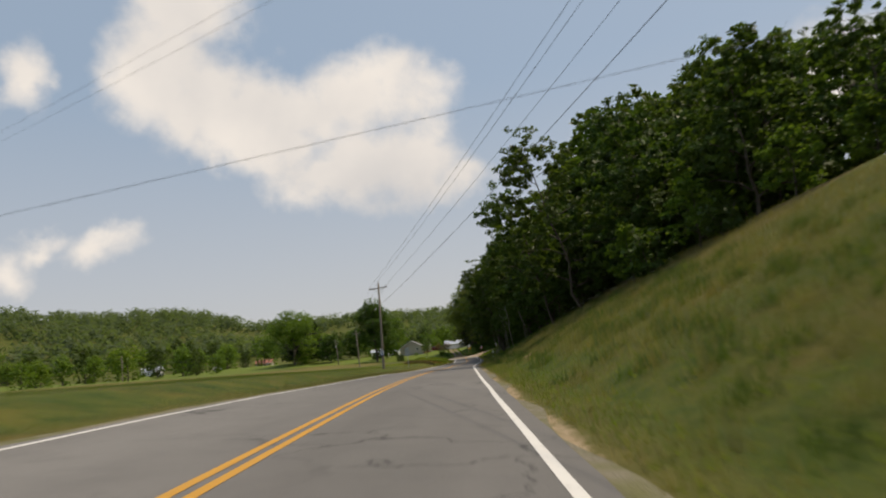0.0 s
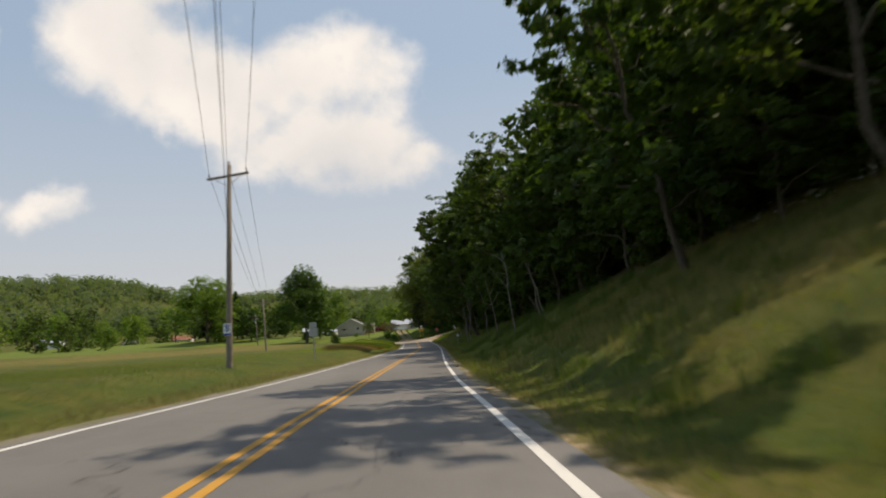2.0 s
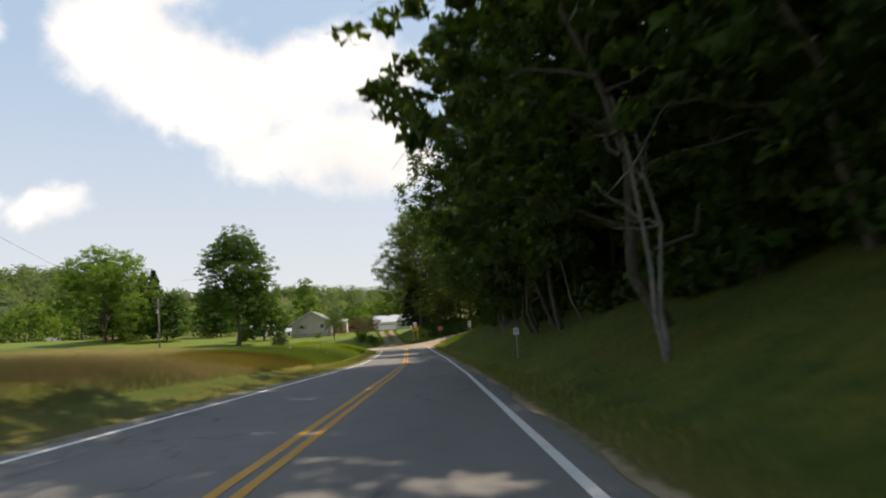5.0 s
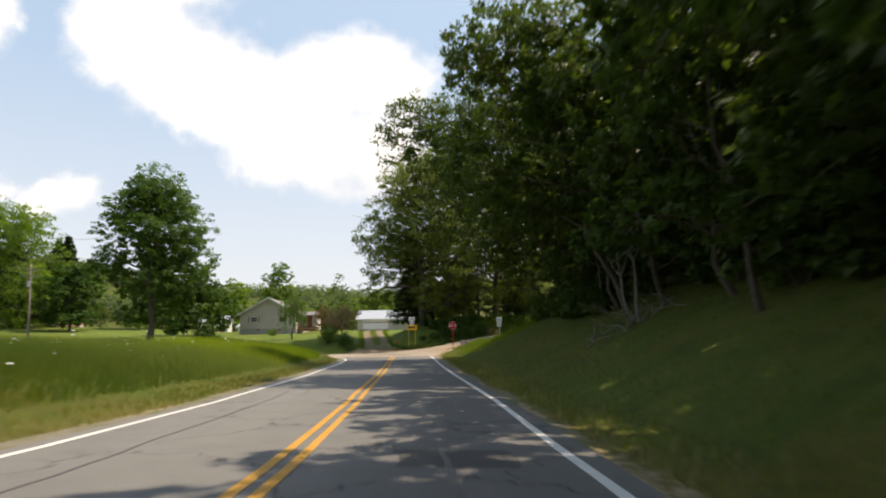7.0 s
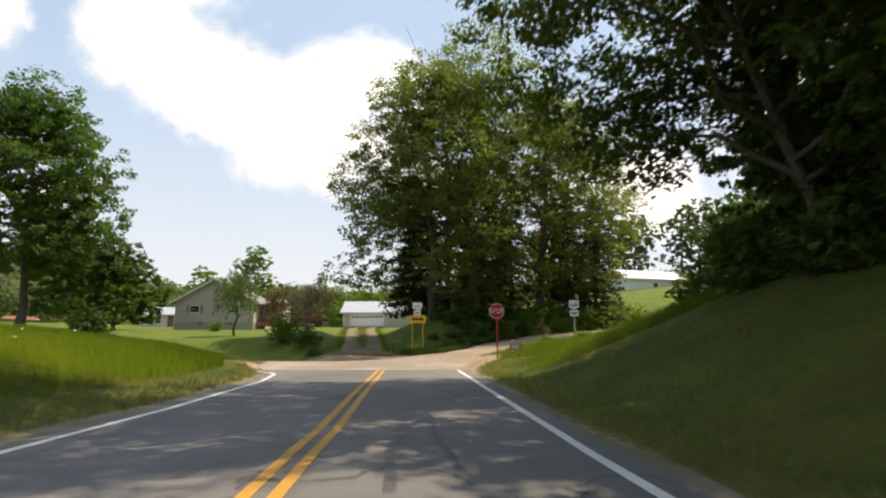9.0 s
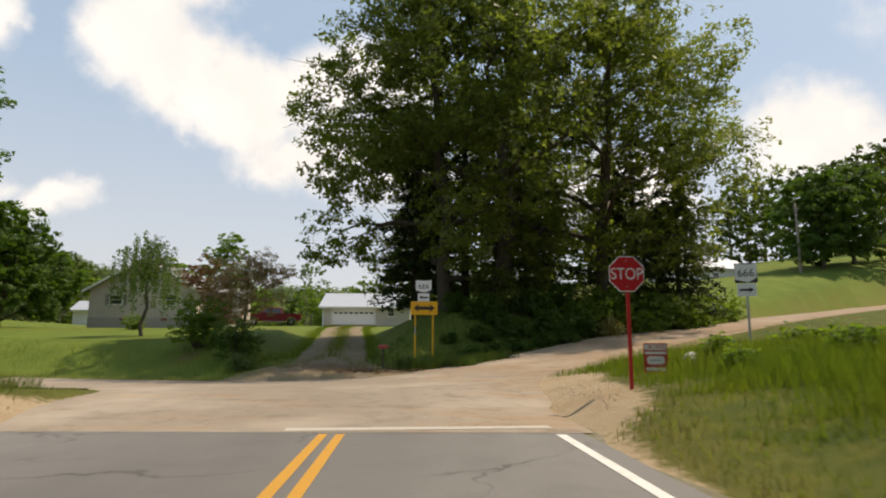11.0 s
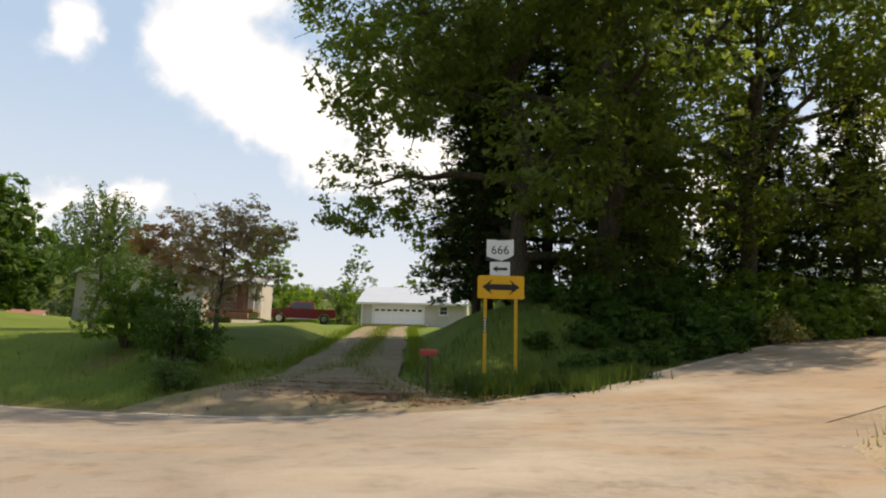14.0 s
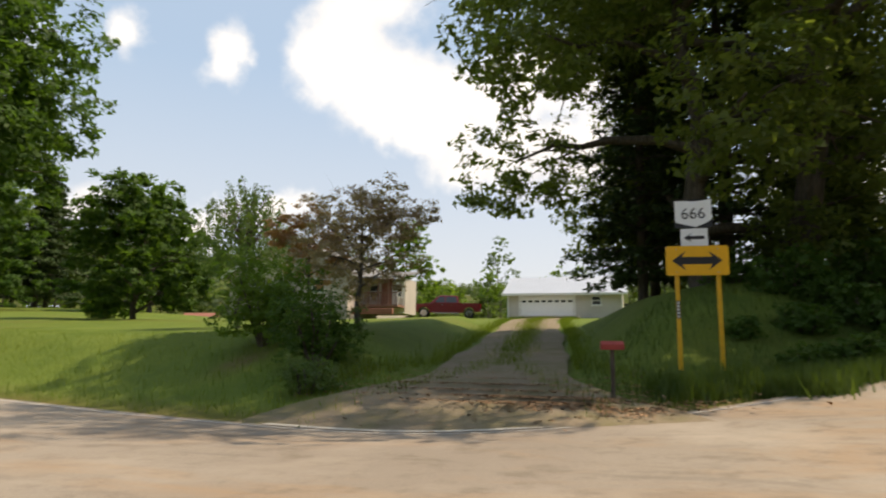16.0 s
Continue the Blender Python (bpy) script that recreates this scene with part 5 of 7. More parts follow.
def far_woods():
    """Woods on the far hills, as tufts of foliage."""
    r = np.random.default_rng(17)
    n = 5200
    az = np.concatenate([r.uniform(-1.25, 1.0, n), ])
    d = 430 + 760 * r.random(n) ** 0.8
    x, y = np.sin(az) * d, 150 + np.cos(az) * d
    open_field = (np.sin(x * 0.011 + 1.0) * np.sin(y * 0.013 + 0.6) > 0.42) & (d < 820)
    x, y = x[~open_field], y[~open_field]
    z = ground_z(x, y)
    m = len(x)
    hgt = r.uniform(11, 19, m)
    k = 42
    P = np.repeat(np.stack([x, y, z + hgt * 0.55], 1), k, 0)
    D = r.normal(0, 1, (m * k, 3))
    D /= np.linalg.norm(D, axis=1)[:, None]
    P = P + D * np.stack([np.repeat(hgt * 0.42, k)] * 2 + [np.repeat(hgt * 0.5, k)], 1)
    ob = islands_object("far_woods", leaf_sprays(P, D, 2.8, r, 0.9, 0.9, 0.35), M["leaf_far_hazed"])
    tagged(ob, "wooded far hills with haze tinted into the leaves", "woods", kind="stuff")


far_woods()


def grass(name, X, Y, hgt, width, mat, label, seed, bend=0.5):
    r = np.random.default_rng(seed)
    n = len(X)
    z = ground_z(X, Y) - 0.03
    a = r.uniform(0, 2 * math.pi, n)
    h = hgt * r.uniform(0.5, 1.25, n)
    w = width * r.uniform(0.6, 1.3, n)
    lx, ly = np.cos(a) * h * bend * r.uniform(0, 1, n), np.sin(a) * h * bend * r.uniform(0, 1, n)
    b = a + math.pi / 2 + r.uniform(-0.5, 0.5, n)
    cx, cy = np.cos(b) * w, np.sin(b) * w
    V = np.stack([np.stack([X - cx, Y - cy, z], 1), np.stack([X + cx, Y + cy, z], 1), np.stack([X + lx, Y + ly, z + h], 1)], 1)
    return tagged(islands_object(name, V, mat), label, "grass", kind="stuff")


def verge_points(n, y0, y1, d0, d1, side, seed, power=1.3):
    r = np.random.default_rng(seed)
    y = r.uniform(y0, y1, n)
    d = d0 + (d1 - d0) * r.random(n) ** power
    x = np.where(side > 0, ROAD_R(y) + 0.6 + d, ROAD_R(y) + ROAD_L(y) - 0.5 - d)
    # tussocks
    x, y = x + 0.10 * np.sin(y * 23) * r.random(n), y + 0.1 * r.normal(0, 1, n)
    dr, _, side_r = route_near(x, y)
    ok = (dr > 4.0) & ~(np.hypot((x - 5.6) / 3.1, (y - 48.1) / 0.85) < 1) & ~(np.hypot((x + 2.3) / 1.6, (y - 237.6) / 4.4) < 1) & ~((np.hypot((x + 2.2) / 1.7, (y - 239.6) / 3.4) < 1) & (x > -4))
    return x[ok], y[ok]


x, y = verge_points(110000, 4, 238, 0.35, 11, 1, 1)
grass("bank_grass", x, y, 0.16, 0.011, M["grass_blade"], "long green grass on the roadside bank", 1, 1.1)
x, y = verge_points(80000, 4, 240, 0.5, 12, -1, 2)
grass("verge_grass", x, y, 0.17, 0.011, M["grass_blade"], "long green grass on the roadside verge", 2, 1.1)
x, y = verge_points(60000, 4, 84, 3.0, 16, 1, 12, 0.9)
grass("seed_grass", x, y, 0.42, 0.008, M["grass_dry"], "golden seeding grass on the sunny bank", 12, 0.8)
x, y = verge_points(9000, 4, 238, 0.2, 1.5, 1, 3)
grass("dry_grass", x, y, 0.22, 0.014, M["grass_dry"], "dry straw-coloured grass at the road edge", 3)
x, y = verge_points(9000, 4, 238, 0.2, 1.3, -1, 4)
grass("dry_grass", x, y, 0.22, 0.014, M["grass_dry"], "dry straw-coloured grass at the road edge", 4)
x, y = verge_points(26000, 138, 173, 2.2, 8, -1, 14, 1.0)
grass("rusty_grass", x, y, 0.62, 0.010, M["grass_rust"], "reddish-brown seeding grass on the verge", 14, 0.6)
# taller clumps and weeds on the bank below the wood
r_ = np.random.default_rng(21)
cx, cy = verge_points(420, 8, 120, 1.4, 11, 1, 21, 0.8)
k = r_.integers(0, len(cx), 30000)
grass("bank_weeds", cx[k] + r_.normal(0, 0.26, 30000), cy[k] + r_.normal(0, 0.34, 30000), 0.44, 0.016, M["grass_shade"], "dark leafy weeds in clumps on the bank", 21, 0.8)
cx, cy = verge_points(160, 8, 90, 1.0, 10, 1, 22, 0.8)
k = r_.integers(0, len(cx), 5000)
grass("bank_weeds", cx[k] + r_.normal(0, 0.16, 5000), cy[k] + r_.normal(0, 0.2, 5000), 0.62, 0.010, M["grass_dry"], "pale seeding stalks in clumps on the bank", 22, 0.6)
# tall weeds on the inside of the junction's west corner
x, y = verge_points(80000, 171, 240, 1.8, 11, -1, 5, 1.0)
grass("tall_weeds", x, y, 0.78, 0.012, M["grass_blade"], "tall weeds and grass on the junction corner", 5)
x, y = verge_points(60000, 226, 244.5, 1.2, 9, 1, 6, 1.0)
keep = np.random.default_rng(61).random(len(x)) < smooth(1.3, 4.2, x - ROAD_R(y) - 0.6 + 0.7 * np.sin(y * 2.1) + 0.5 * np.sin(y * 5.3 + x * 3))
x, y = x[keep], y[keep]
tall = smooth(1.5, 5.0, x - ROAD_R(y) - 0.6)
grass("tall_weeds", x, y, 0.22 + 0.36 * tall, 0.010, M["grass_blade"], "tall weeds and grass on the junction corner", 6)


def north_points(n, x0, x1, q0, q1, seed):
    r = np.random.default_rng(seed)
    k = r.integers(0, len(ROUTE_LINE), n * 6)
    ok = (ROUTE_LINE[k, 0] > x0) & (ROUTE_LINE[k, 0] < x1)
    k = k[ok][:n]
    q = ROUTE_HALF + q0 + (q1 - q0) * r.random(len(k))
    X = ROUTE_LINE[k, 0] + n_[k, 0] * q + r.uniform(-0.6, 0.6, len(k))
    Y = ROUTE_LINE[k, 1] + n_[k, 1] * q + r.uniform(-0.6, 0.6, len(k))
    dd = np.min(np.hypot(X[:, None] - DRIVE_LINE[None, :, 0], Y[:, None] - DRIVE_LINE[None, :, 1]), axis=1)
    m = dd > 1.9
    return X[m], Y[m]


x, y = north_points(60000, -36, 16, 0.25, 7, 7)
grass("lawn_bank_grass", x, y, 0.085, 0.008, M["grass_blade"], "short green grass of the lawn bank", 7, 0.9)
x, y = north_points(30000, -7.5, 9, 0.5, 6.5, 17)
grass("mound_grass", x, y, 0.34, 0.010, M["grass_shade"], "long grass on the mound's bank, shade put into its colour", 17, 0.9)
x, y = north_points(16000, -34, -12, 0.5, 4.5, 18)
grass("lawn_bank_weeds", x, y, 0.26, 0.009, M["grass_blade"], "unmown grass and weeds at the foot of the lawn", 18, 0.8)
r_ = np.random.default_rng(8)
at = np.array([(-4.6, 251.0), (-3.7, 251.5), (-5.3, 251.5), (-4.0, 250.7), (-5.9, 250.8), (-3.2, 251.9), (-2.4, 252.4), (-5.0, 252.0), (-3.9, 252.3), (-6.3, 251.3)])
k = r_.integers(0, len(at), 7200)
# dark blades carry the oaks' shade in their colour
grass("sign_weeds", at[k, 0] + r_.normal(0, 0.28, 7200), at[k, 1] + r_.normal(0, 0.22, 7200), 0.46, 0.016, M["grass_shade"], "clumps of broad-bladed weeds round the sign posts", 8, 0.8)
# dry leaves on the mouth of the drive
k = 4600
X, Y = np.concatenate([-8.0 + r_.normal(0, 1.1, k // 2), -9.6 + r_.normal(0, 1.5, k // 2)]), np.concatenate([249.3 + r_.normal(0, 0.5, k // 2), 250.6 + r_.normal(0, 1.0, k // 2)])
P = np.stack([X, Y, np.array(ground_z(X, Y)) + 0.125], 1)
tagged(islands_object("leaf_litter", leaf_sprays(P, np.tile([0, 0, 4.0], (k, 1)), 0.075, r_, 2.0, 0.7), M["litter"]), "dry brown leaves scattered on the driveway mouth", "leaf litter", kind="stuff")
# grass along the middle and the edges of the drive
r_ = np.random.default_rng(13)
k = r_.integers(4, len(DRIVE_LINE), 20000)
off = np.where(r_.random(20000) < 0.5, r_.normal(0, 0.32, 20000), np.where(r_.random(20000) < 0.5, 1, -1) * (1.75 + np.abs(r_.normal(0, 0.3, 20000))))
off = np.where(k < 9, np.sign(off) * (np.abs(off) + 1.2 * (9 - k) / 4), off)
grass("drive_grass", DRIVE_LINE[k, 0] + dnn[k, 0] * off + r_.normal(0, 0.3, 20000) * dn[k, 0], DRIVE_LINE[k, 1] + dnn[k, 1] * off + r_.normal(0, 0.4, 20000), 0.25, 0.011, M["grass_blade"], "thin grass along the driveway's middle and edges", 13)


wb = build_bush("weed_clump", ground_at(1.9, 238.9), 0.55, 0.85, 67, "leaf_light", 900, 0.11, "leafy bright green weeds in the junction corner", "weeds", "weeds in the junction corner")
r_ = np.random.default_rng(14)
for x, y, s_ in ((3.9, 241.2, 0.9), (2.5, 236.6, 0.6), (3.9, 238.6, 1.3), (1.2, 236.2, 0.8), (4.6, 241.0, 1.2), (0.9, 240.6, 0.7), (5.4, 239.2, 1.4), (3.2, 235.4, 1.2)):
    place(wb, x, y, r_.uniform(0, 360), s_, dz=-0.05)


def flowers(name, X, Y, dz, size, label, seed):
    r = np.random.default_rng(seed)
    P = np.stack([X, Y, ground_z(X, Y) + dz * r.uniform(0.6, 1.3, len(X))], 1)
    D = np.tile([0.0, 0.0, 1.0], (len(X), 1))
    tagged(islands_object(name, leaf_sprays(P, D, size, r, 0.5, 0.9), M["sign_white"]), label, "flowers", kind="stuff")


r_ = np.random.default_rng(9)
yy = r_.uniform(50, 76, 620)
flowers("white_flowers", WOOD_FRONT(yy) - r_.uniform(0.6, 3.4, 620), yy + r_.normal(0, 1.2, 620), 0.6, 0.05, "white wild flowers on the bank", 9)
yy = r_.uniform(174, 238, 260)
flowers("white_flowers", ROAD_R(yy) + ROAD_L(yy) - r_.uniform(3, 9, 260), yy, 0.95, 0.06, "white wild flowers among the weeds", 10)

# ---------------------------------------------------------------- signs


def text_mesh(body, size, mat, parent, at, rot, name="lettering", depth=0.002, sx=1.0):
    cu = bpy.data.curves.new(name, "FONT")
    cu.body, cu.size, cu.align_x, cu.align_y, cu.extrude = body, size, "CENTER", "CENTER", depth
    tmp = bpy.data.objects.new("tmp_text", cu)
    scene.collection.objects.link(tmp)
    dg = bpy.context.evaluated_depsgraph_get()
    me = bpy.data.meshes.new_from_object(tmp.evaluated_get(dg))
    bpy.data.objects.remove(tmp)
    me.name = name
    me.materials.clear()
    me.materials.append(mat)
    ob = new(name, me)
    ob.parent = parent
    ob.matrix_basis = Matrix.Translation(at) @ rot @ Matrix.Diagonal((sx, 1, 1, 1))
    return ob


FACE_S = Euler((radians(90), 0, 0)).to_matrix().to_4x4()


def plate(outline, thick, mat, parent, name, y=0.0, label=""):
    """A flat plate in the x-z plane, its face towards -y at y."""
    bm = bmesh.new()
    vs = [bm.verts.new((x, y, z)) for x, z in outline]
    f = bm.faces.new(vs)
    if f.normal.y > 0 or True:
        bm.normal_update()
        if f.normal.y > 0:
            f.normal_flip()
    g = bmesh.ops.extrude_face_region(bm, geom=[f])
    bmesh.ops.translate(bm, verts=[v for v in g["geom"] if isinstance(v, bmesh.types.BMVert)], vec=(0, thick, 0))
    bmesh.ops.recalc_face_normals(bm, faces=bm.faces)
    return part(name, bm, mat, parent, label)


def round_rect(w, h, r, cx=0.0, cz=0.0, seg=5):
    out = []
    for sx, sz, a0 in ((1, 1, 0), (-1, 1, 90), (-1, -1, 180), (1, -1, 270)):
        for k in range(seg + 1):
            a = radians(a0 + 90 * k / seg)
            out.append((cx + sx * (w / 2 - r) + r * math.cos(a), cz + sz * (h / 2 - r) + r * math.sin(a)))
    return out


def octagon(r, cz):
    return [(r / math.cos(math.pi / 8) * math.cos(math.pi / 8 + k * math.pi / 4), cz + r / math.cos(math.pi / 8) * math.sin(math.pi / 8 + k * math.pi / 4)) for k in range(8)]


def channel_post(h, mat, parent, x=0.0, y=0.03, w=0.07, name="post", lean=0.0):
    """A U-channel steel post with holes along its web."""
    bm = bmesh.new()
    box_bm(w, 0.008, h, (x, y, h / 2), 0, bm)
    box_bm(0.008, 0.035, h, (x - w / 2, y + 0.016, h / 2), 0, bm)
    box_bm(0.008, 0.035, h, (x + w / 2, y + 0.016, h / 2), 0, bm)
    return part(name, bm, mat, parent)


def bolts(parent, places, y):
    bm = bmesh.new()
    for x, z in places:
        cyl_bm(0.014, 0.012, 0.012, (x, y, z), 8, Euler((radians(90), 0, 0)).to_matrix(), bm)
    part("bolts", bm, M["steel"], parent)


def arrow_outline(w, h, head, shaft, two=False, flip=1):
    if two:
        a = [(-w / 2, 0), (-w / 2 + head, h / 2), (-w / 2 + head * 0.72, shaft / 2), (w / 2 - head * 0.72, shaft / 2), (w / 2 - head, h / 2), (w / 2, 0),
             (w / 2 - head, -h / 2), (w / 2 - head * 0.72, -shaft / 2), (-w / 2 + head * 0.72, -shaft / 2), (-w / 2 + head, -h / 2)]
    else:
        a = [(-w / 2, 0), (-w / 2 + head, h / 2), (-w / 2 + head * 0.75, shaft / 2), (w / 2, shaft / 2), (w / 2, -shaft / 2), (-w / 2 + head * 0.75, -shaft / 2), (-w / 2 + head, -h / 2)]
    return [(x * flip, z) for x, z in a]


# stop sign on a red post
sx_, sy_ = -1.05, 236.4
stop = empty("stop_sign", (sx_, sy_, 0.25), 2)
channel_post(2.87, M["post_red"], stop, 0.02, 0.02)
board = plate(octagon(0.385, 2.53), 0.004, M["sign_white"], stop, "sign_board", 0.0, "white-bordered octagonal board")
face = plate(octagon(0.362, 2.53), 0.002, M["sign_red"], board, "red_face", -0.004)
text_mesh("STOP", 0.36, M["sign_white"], board, (0, -0.008, 2.52), FACE_S, "lettering", 0.001, 0.82)
bolts(stop, [(0, 2.81), (0, 2.25)], -0.004)
tagged(stop, "red octagonal stop sign on a red steel post", "stop sign")


def ohio_shape(w, h, cz):
    """A state-outline route shield: flat top with a notch, curved bottom."""
    return [(x * w, cz + z * h) for x, z in ((-0.5, 0.47), (-0.2, 0.47), (-0.05, 0.44), (0.1, 0.44), (0.28, 0.46), (0.5, 0.5), (0.5, -0.22), (0.42, -0.3), (0.3, -0.38), (0.16, -0.44), (0.06, -0.5), (-0.04, -0.46),
                                            (-0.18, -0.42), (-0.34, -0.36), (-0.46, -0.33), (-0.5, -0.26))]


def route_sign(at, rz, flip, w=0.74, base_h=3.0, label="", foot=0.0):
    root = empty("route_sign", at, rz)
    if foot:
        part("post", box_bm(0.06, 0.03, base_h + 0.6 - foot, (0, 0.03, (base_h + 0.6 + foot) / 2), 0.004), M["steel"], root)
    else:
        channel_post(base_h + 0.6, M["steel"], root, 0, 0.02, 0.06)
    back = plate([(-w / 2, base_h), (w / 2, base_h), (w / 2, base_h + 0.6), (-w / 2, base_h + 0.6)], 0.004, M["sign_black"], root, "shield_plate", 0.004, "black square backing plate")
    plate(ohio_shape(w * 0.97, 0.585, base_h + 0.3), 0.003, M["sign_white"], back, "shield", -0.002)
    text_mesh("666", 0.33, M["sign_black"], back, (0, -0.004, base_h + 0.29), FACE_S, "number", 0.001, 0.98)
    ap = plate(round_rect(0.53, 0.38, 0.03, 0, base_h - 0.21), 0.004, M["sign_white"], root, "arrow_plate", 0.0)
    plate([(x, z + base_h - 0.21) for x, z in arrow_outline(0.40, 0.19, 0.15, 0.07, flip=flip)], 0.002, M["sign_black"], ap, "arrow", -0.004)
    return tagged(root, label, "road sign", "route signs at the junction")


route_sign((-5.72, 252.28, 0.92), 0, 1, 0.74, 3.0, "white route 666 shield over an arrow plate before the oaks", 2.1)
route_sign((4.15, 241.9, gz(4.15, 241.9)), -24, -1, 0.62, 2.35, "white route 666 shield over an arrow plate in weeds")

# two-way arrow board on yellow posts
arrow = empty("arrow_sign", (-5.69, 252.2, 1.0), 4)
for px in (-0.40, 0.40):
    p = channel_post(2.45, M["post_yellow"], arrow, px, 0.02, 0.075)
ab = plate(round_rect(1.22, 0.61, 0.05, 0, 2.22), 0.004, M["sign_yellow"], arrow, "sign_board", 0.0, "amber rectangular board")
plate([(x, z + 2.22) for x, z in arrow_outline(0.98, 0.40, 0.27, 0.15, two=True)], 0.002, M["sign_black"], ab, "double_arrow", -0.004)
bolts(arrow, [(-0.4, 2.46), (-0.4, 1.98), (0.4, 2.46), (0.4, 1.98)], -0.004)
tag = plate(round_rect(0.075, 0.36, 0.01, -0.40, 1.22), 0.003, M["sign_black"], arrow, "number_tag", 0.012, "dark tag with pale bars")
for k in range(5):
    plate(round_rect(0.045, 0.04, 0.008, -0.40, 1.08 + 0.07 * k), 0.002, M["sign_white"], tag, "bar", 0.009)
tagged(arrow, "amber two-way arrow board on yellow posts", "road sign")

# newspaper tube by the drive
box_root = empty("newspaper_box", (-7.35, 250.1, gz(-7.35, 250.1)), 8)
bm = bmesh.new()
nseg = 10
prof = [(-0.10, -0.07), (0.10, -0.07)] + [(0.10 * math.cos(radians(180 * k / nseg)), 0.01 + 0.075 * math.sin(radians(180 * k / nseg))) for k in range(nseg + 1)]
ends = [[bm.verts.new((xx, yy, 1.02 + zz)) for yy, zz in prof] for xx in (-0.20, 0.20)]
bm.faces.new(ends[0][::-1])
bm.faces.new(ends[1])
for k in range(len(prof)):
    j = (k + 1) % len(prof)
    bm.faces.new((ends[0][k], ends[0][j], ends[1][j], ends[1][k]))
bmesh.ops.recalc_face_normals(bm, faces=bm.faces)
part("box", bm, plain("box_red", (0.36, 0.055, 0.045), 0.5, vary=0.25), box_root)
part("post", box_bm(0.07, 0.07, 1.24, (0.0, 0, 0.33), 0.008), M["bark"], box_root)
tagged(box_root, "faded red mailbox on a wooden post by the drive", "mailbox")

# mile marker
mm = empty("mile_marker", ground_at(2.3, 161.0, 0.02), 0)
channel_post(1.75, M["steel"], mm, 0, 0.012, 0.05)
b_ = plate(round_rect(0.30, 0.36, 0.04, 0, 1.42), 0.003, M["sign_white"], mm, "sign_board", 0.0)
text_mesh("11", 0.24, M["sign_black"], b_, (0, -0.004, 1.42), FACE_S, "number", 0.001, 0.8)
tagged(mm, "small white numbered marker on a steel post", "road sign")

# back of a two-panel sign on the west verge
ws = empty("warning_sign", ground_at(-11.05, 106.4, -0.2), 0)
g0 = gz(-11.05, 106.4) - 0.2
channel_post(2.75 - g0, M["steel"], ws, 0, -0.03, 0.08)
plate(round_rect(0.68, 0.70, 0.04, 0, 1.93 - g0), 0.004, M["sign_back"], ws, "lower_panel", 0.0)
plate(round_rect(0.60, 0.42, 0.04, 0, 2.52 - g0), 0.004, M["sign_back"], ws, "upper_panel", 0.0)
tagged(ws, "grey backs of two stacked road signs on a post", "road sign")


def yard_sign(name, x, y, rz, w, h, z0, mat, label, word=None, word_mat=None, wsize=0.1, bars=()):
    root = empty(name, ground_at(x, y), rz)
    bm = bmesh.new()
    for s in (-1, 1):
        cyl_bm(0.006, 0.006, z0 + h * 0.8, (s * w * 0.4, 0.006, 0), 6, None, bm)
    part("wire_stand", bm, M["steel"], root)
    b = plate(round_rect(w, h, 0.015, 0, z0 + h / 2), 0.006, mat, root, "sign_panel", 0.0)
    if word:
        text_mesh(word, wsize, word_mat, b, (0.04 * w, -0.004, z0 + h * 0.86), FACE_S, "lettering", 0.001)
    for (bx, bz, bw, bh, bmat) in bars:
        plate(round_rect(bw * w, bh * h, min(bw * w, bh * h) * 0.4, bx * w, z0 + bz * h), 0.002, bmat, b, "bar", -0.003)
    return tagged(root, label, "yard sign")


yard_sign("yard_sign", 0.12, 238.3, 6, 0.60, 0.70, 0.08, plain("panel_red", (0.50, 0.06, 0.05), 0.5, vary=0.2), "red and white yard sign in the grass by the stop sign", "ACRES", M["sign_red"], 0.15,
          [(0, 0.865, 0.94, 0.2, M["sign_white"]), (0, 0.42, 0.74, 0.28, M["sign_white"]), (0, 0.67, 0.9, 0.09, M["sign_white"]), (0, 0.12, 0.84, 0.12, M["sign_white"]), (0, 0.42, 0.5, 0.05, M["sign_back"])])
yard_sign("yard_sign", 4.9, 242.4, -18, 0.62, 0.42, 0.15, plain("panel_yellow", (0.62, 0.50, 0.06), 0.5), "yellow and dark yard sign in tall grass", "ROOFING", M["sign_black"], 0.12, [(0, 0.3, 0.9, 0.4, M["sign_black"])])
yard_sign("yard_sign", 2.85, 240.6, 8, 0.58, 0.30, 0.30, plain("panel_blue", (0.12, 0.28, 0.50), 0.5), "small blue yard sign in tall grass", None, None, 0.1, [(0, 0.6, 0.7, 0.16, M["sign_white"]), (0, 0.3, 0.5, 0.1, M["sign_white"])])
bm = bmesh.new()
bmesh.ops.create_icosphere(bm, subdivisions=3, radius=0.24)
for v in bm.verts:
    v.co *= 1 + 0.35 * noise.noise(v.co * 5)
    v.co.z *= 0.8
rock = part("pale_rock", bm, plain("limestone", (0.55, 0.56, 0.55), 0.9, vary=0.25), None)
rock.location = ground_at(1.5, 239.6, 0.14)
tagged(rock, "pale lump of limestone in the weeds", "rock")

# ---------------------------------------------------------------- poles and wires


def insulator(parent, x, y, z):
    bm = bmesh.new()
    cyl_bm(0.012, 0.012, 0.10, (x, y, z), 6, None, bm)
    cyl_bm(0.05, 0.06, 0.05, (x, y, z + 0.09), 10, None, bm)
    cyl_bm(0.035, 0.03, 0.06, (x, y, z + 0.14), 10, None, bm)
    part("insulator", bm, M["ceramic"], parent)


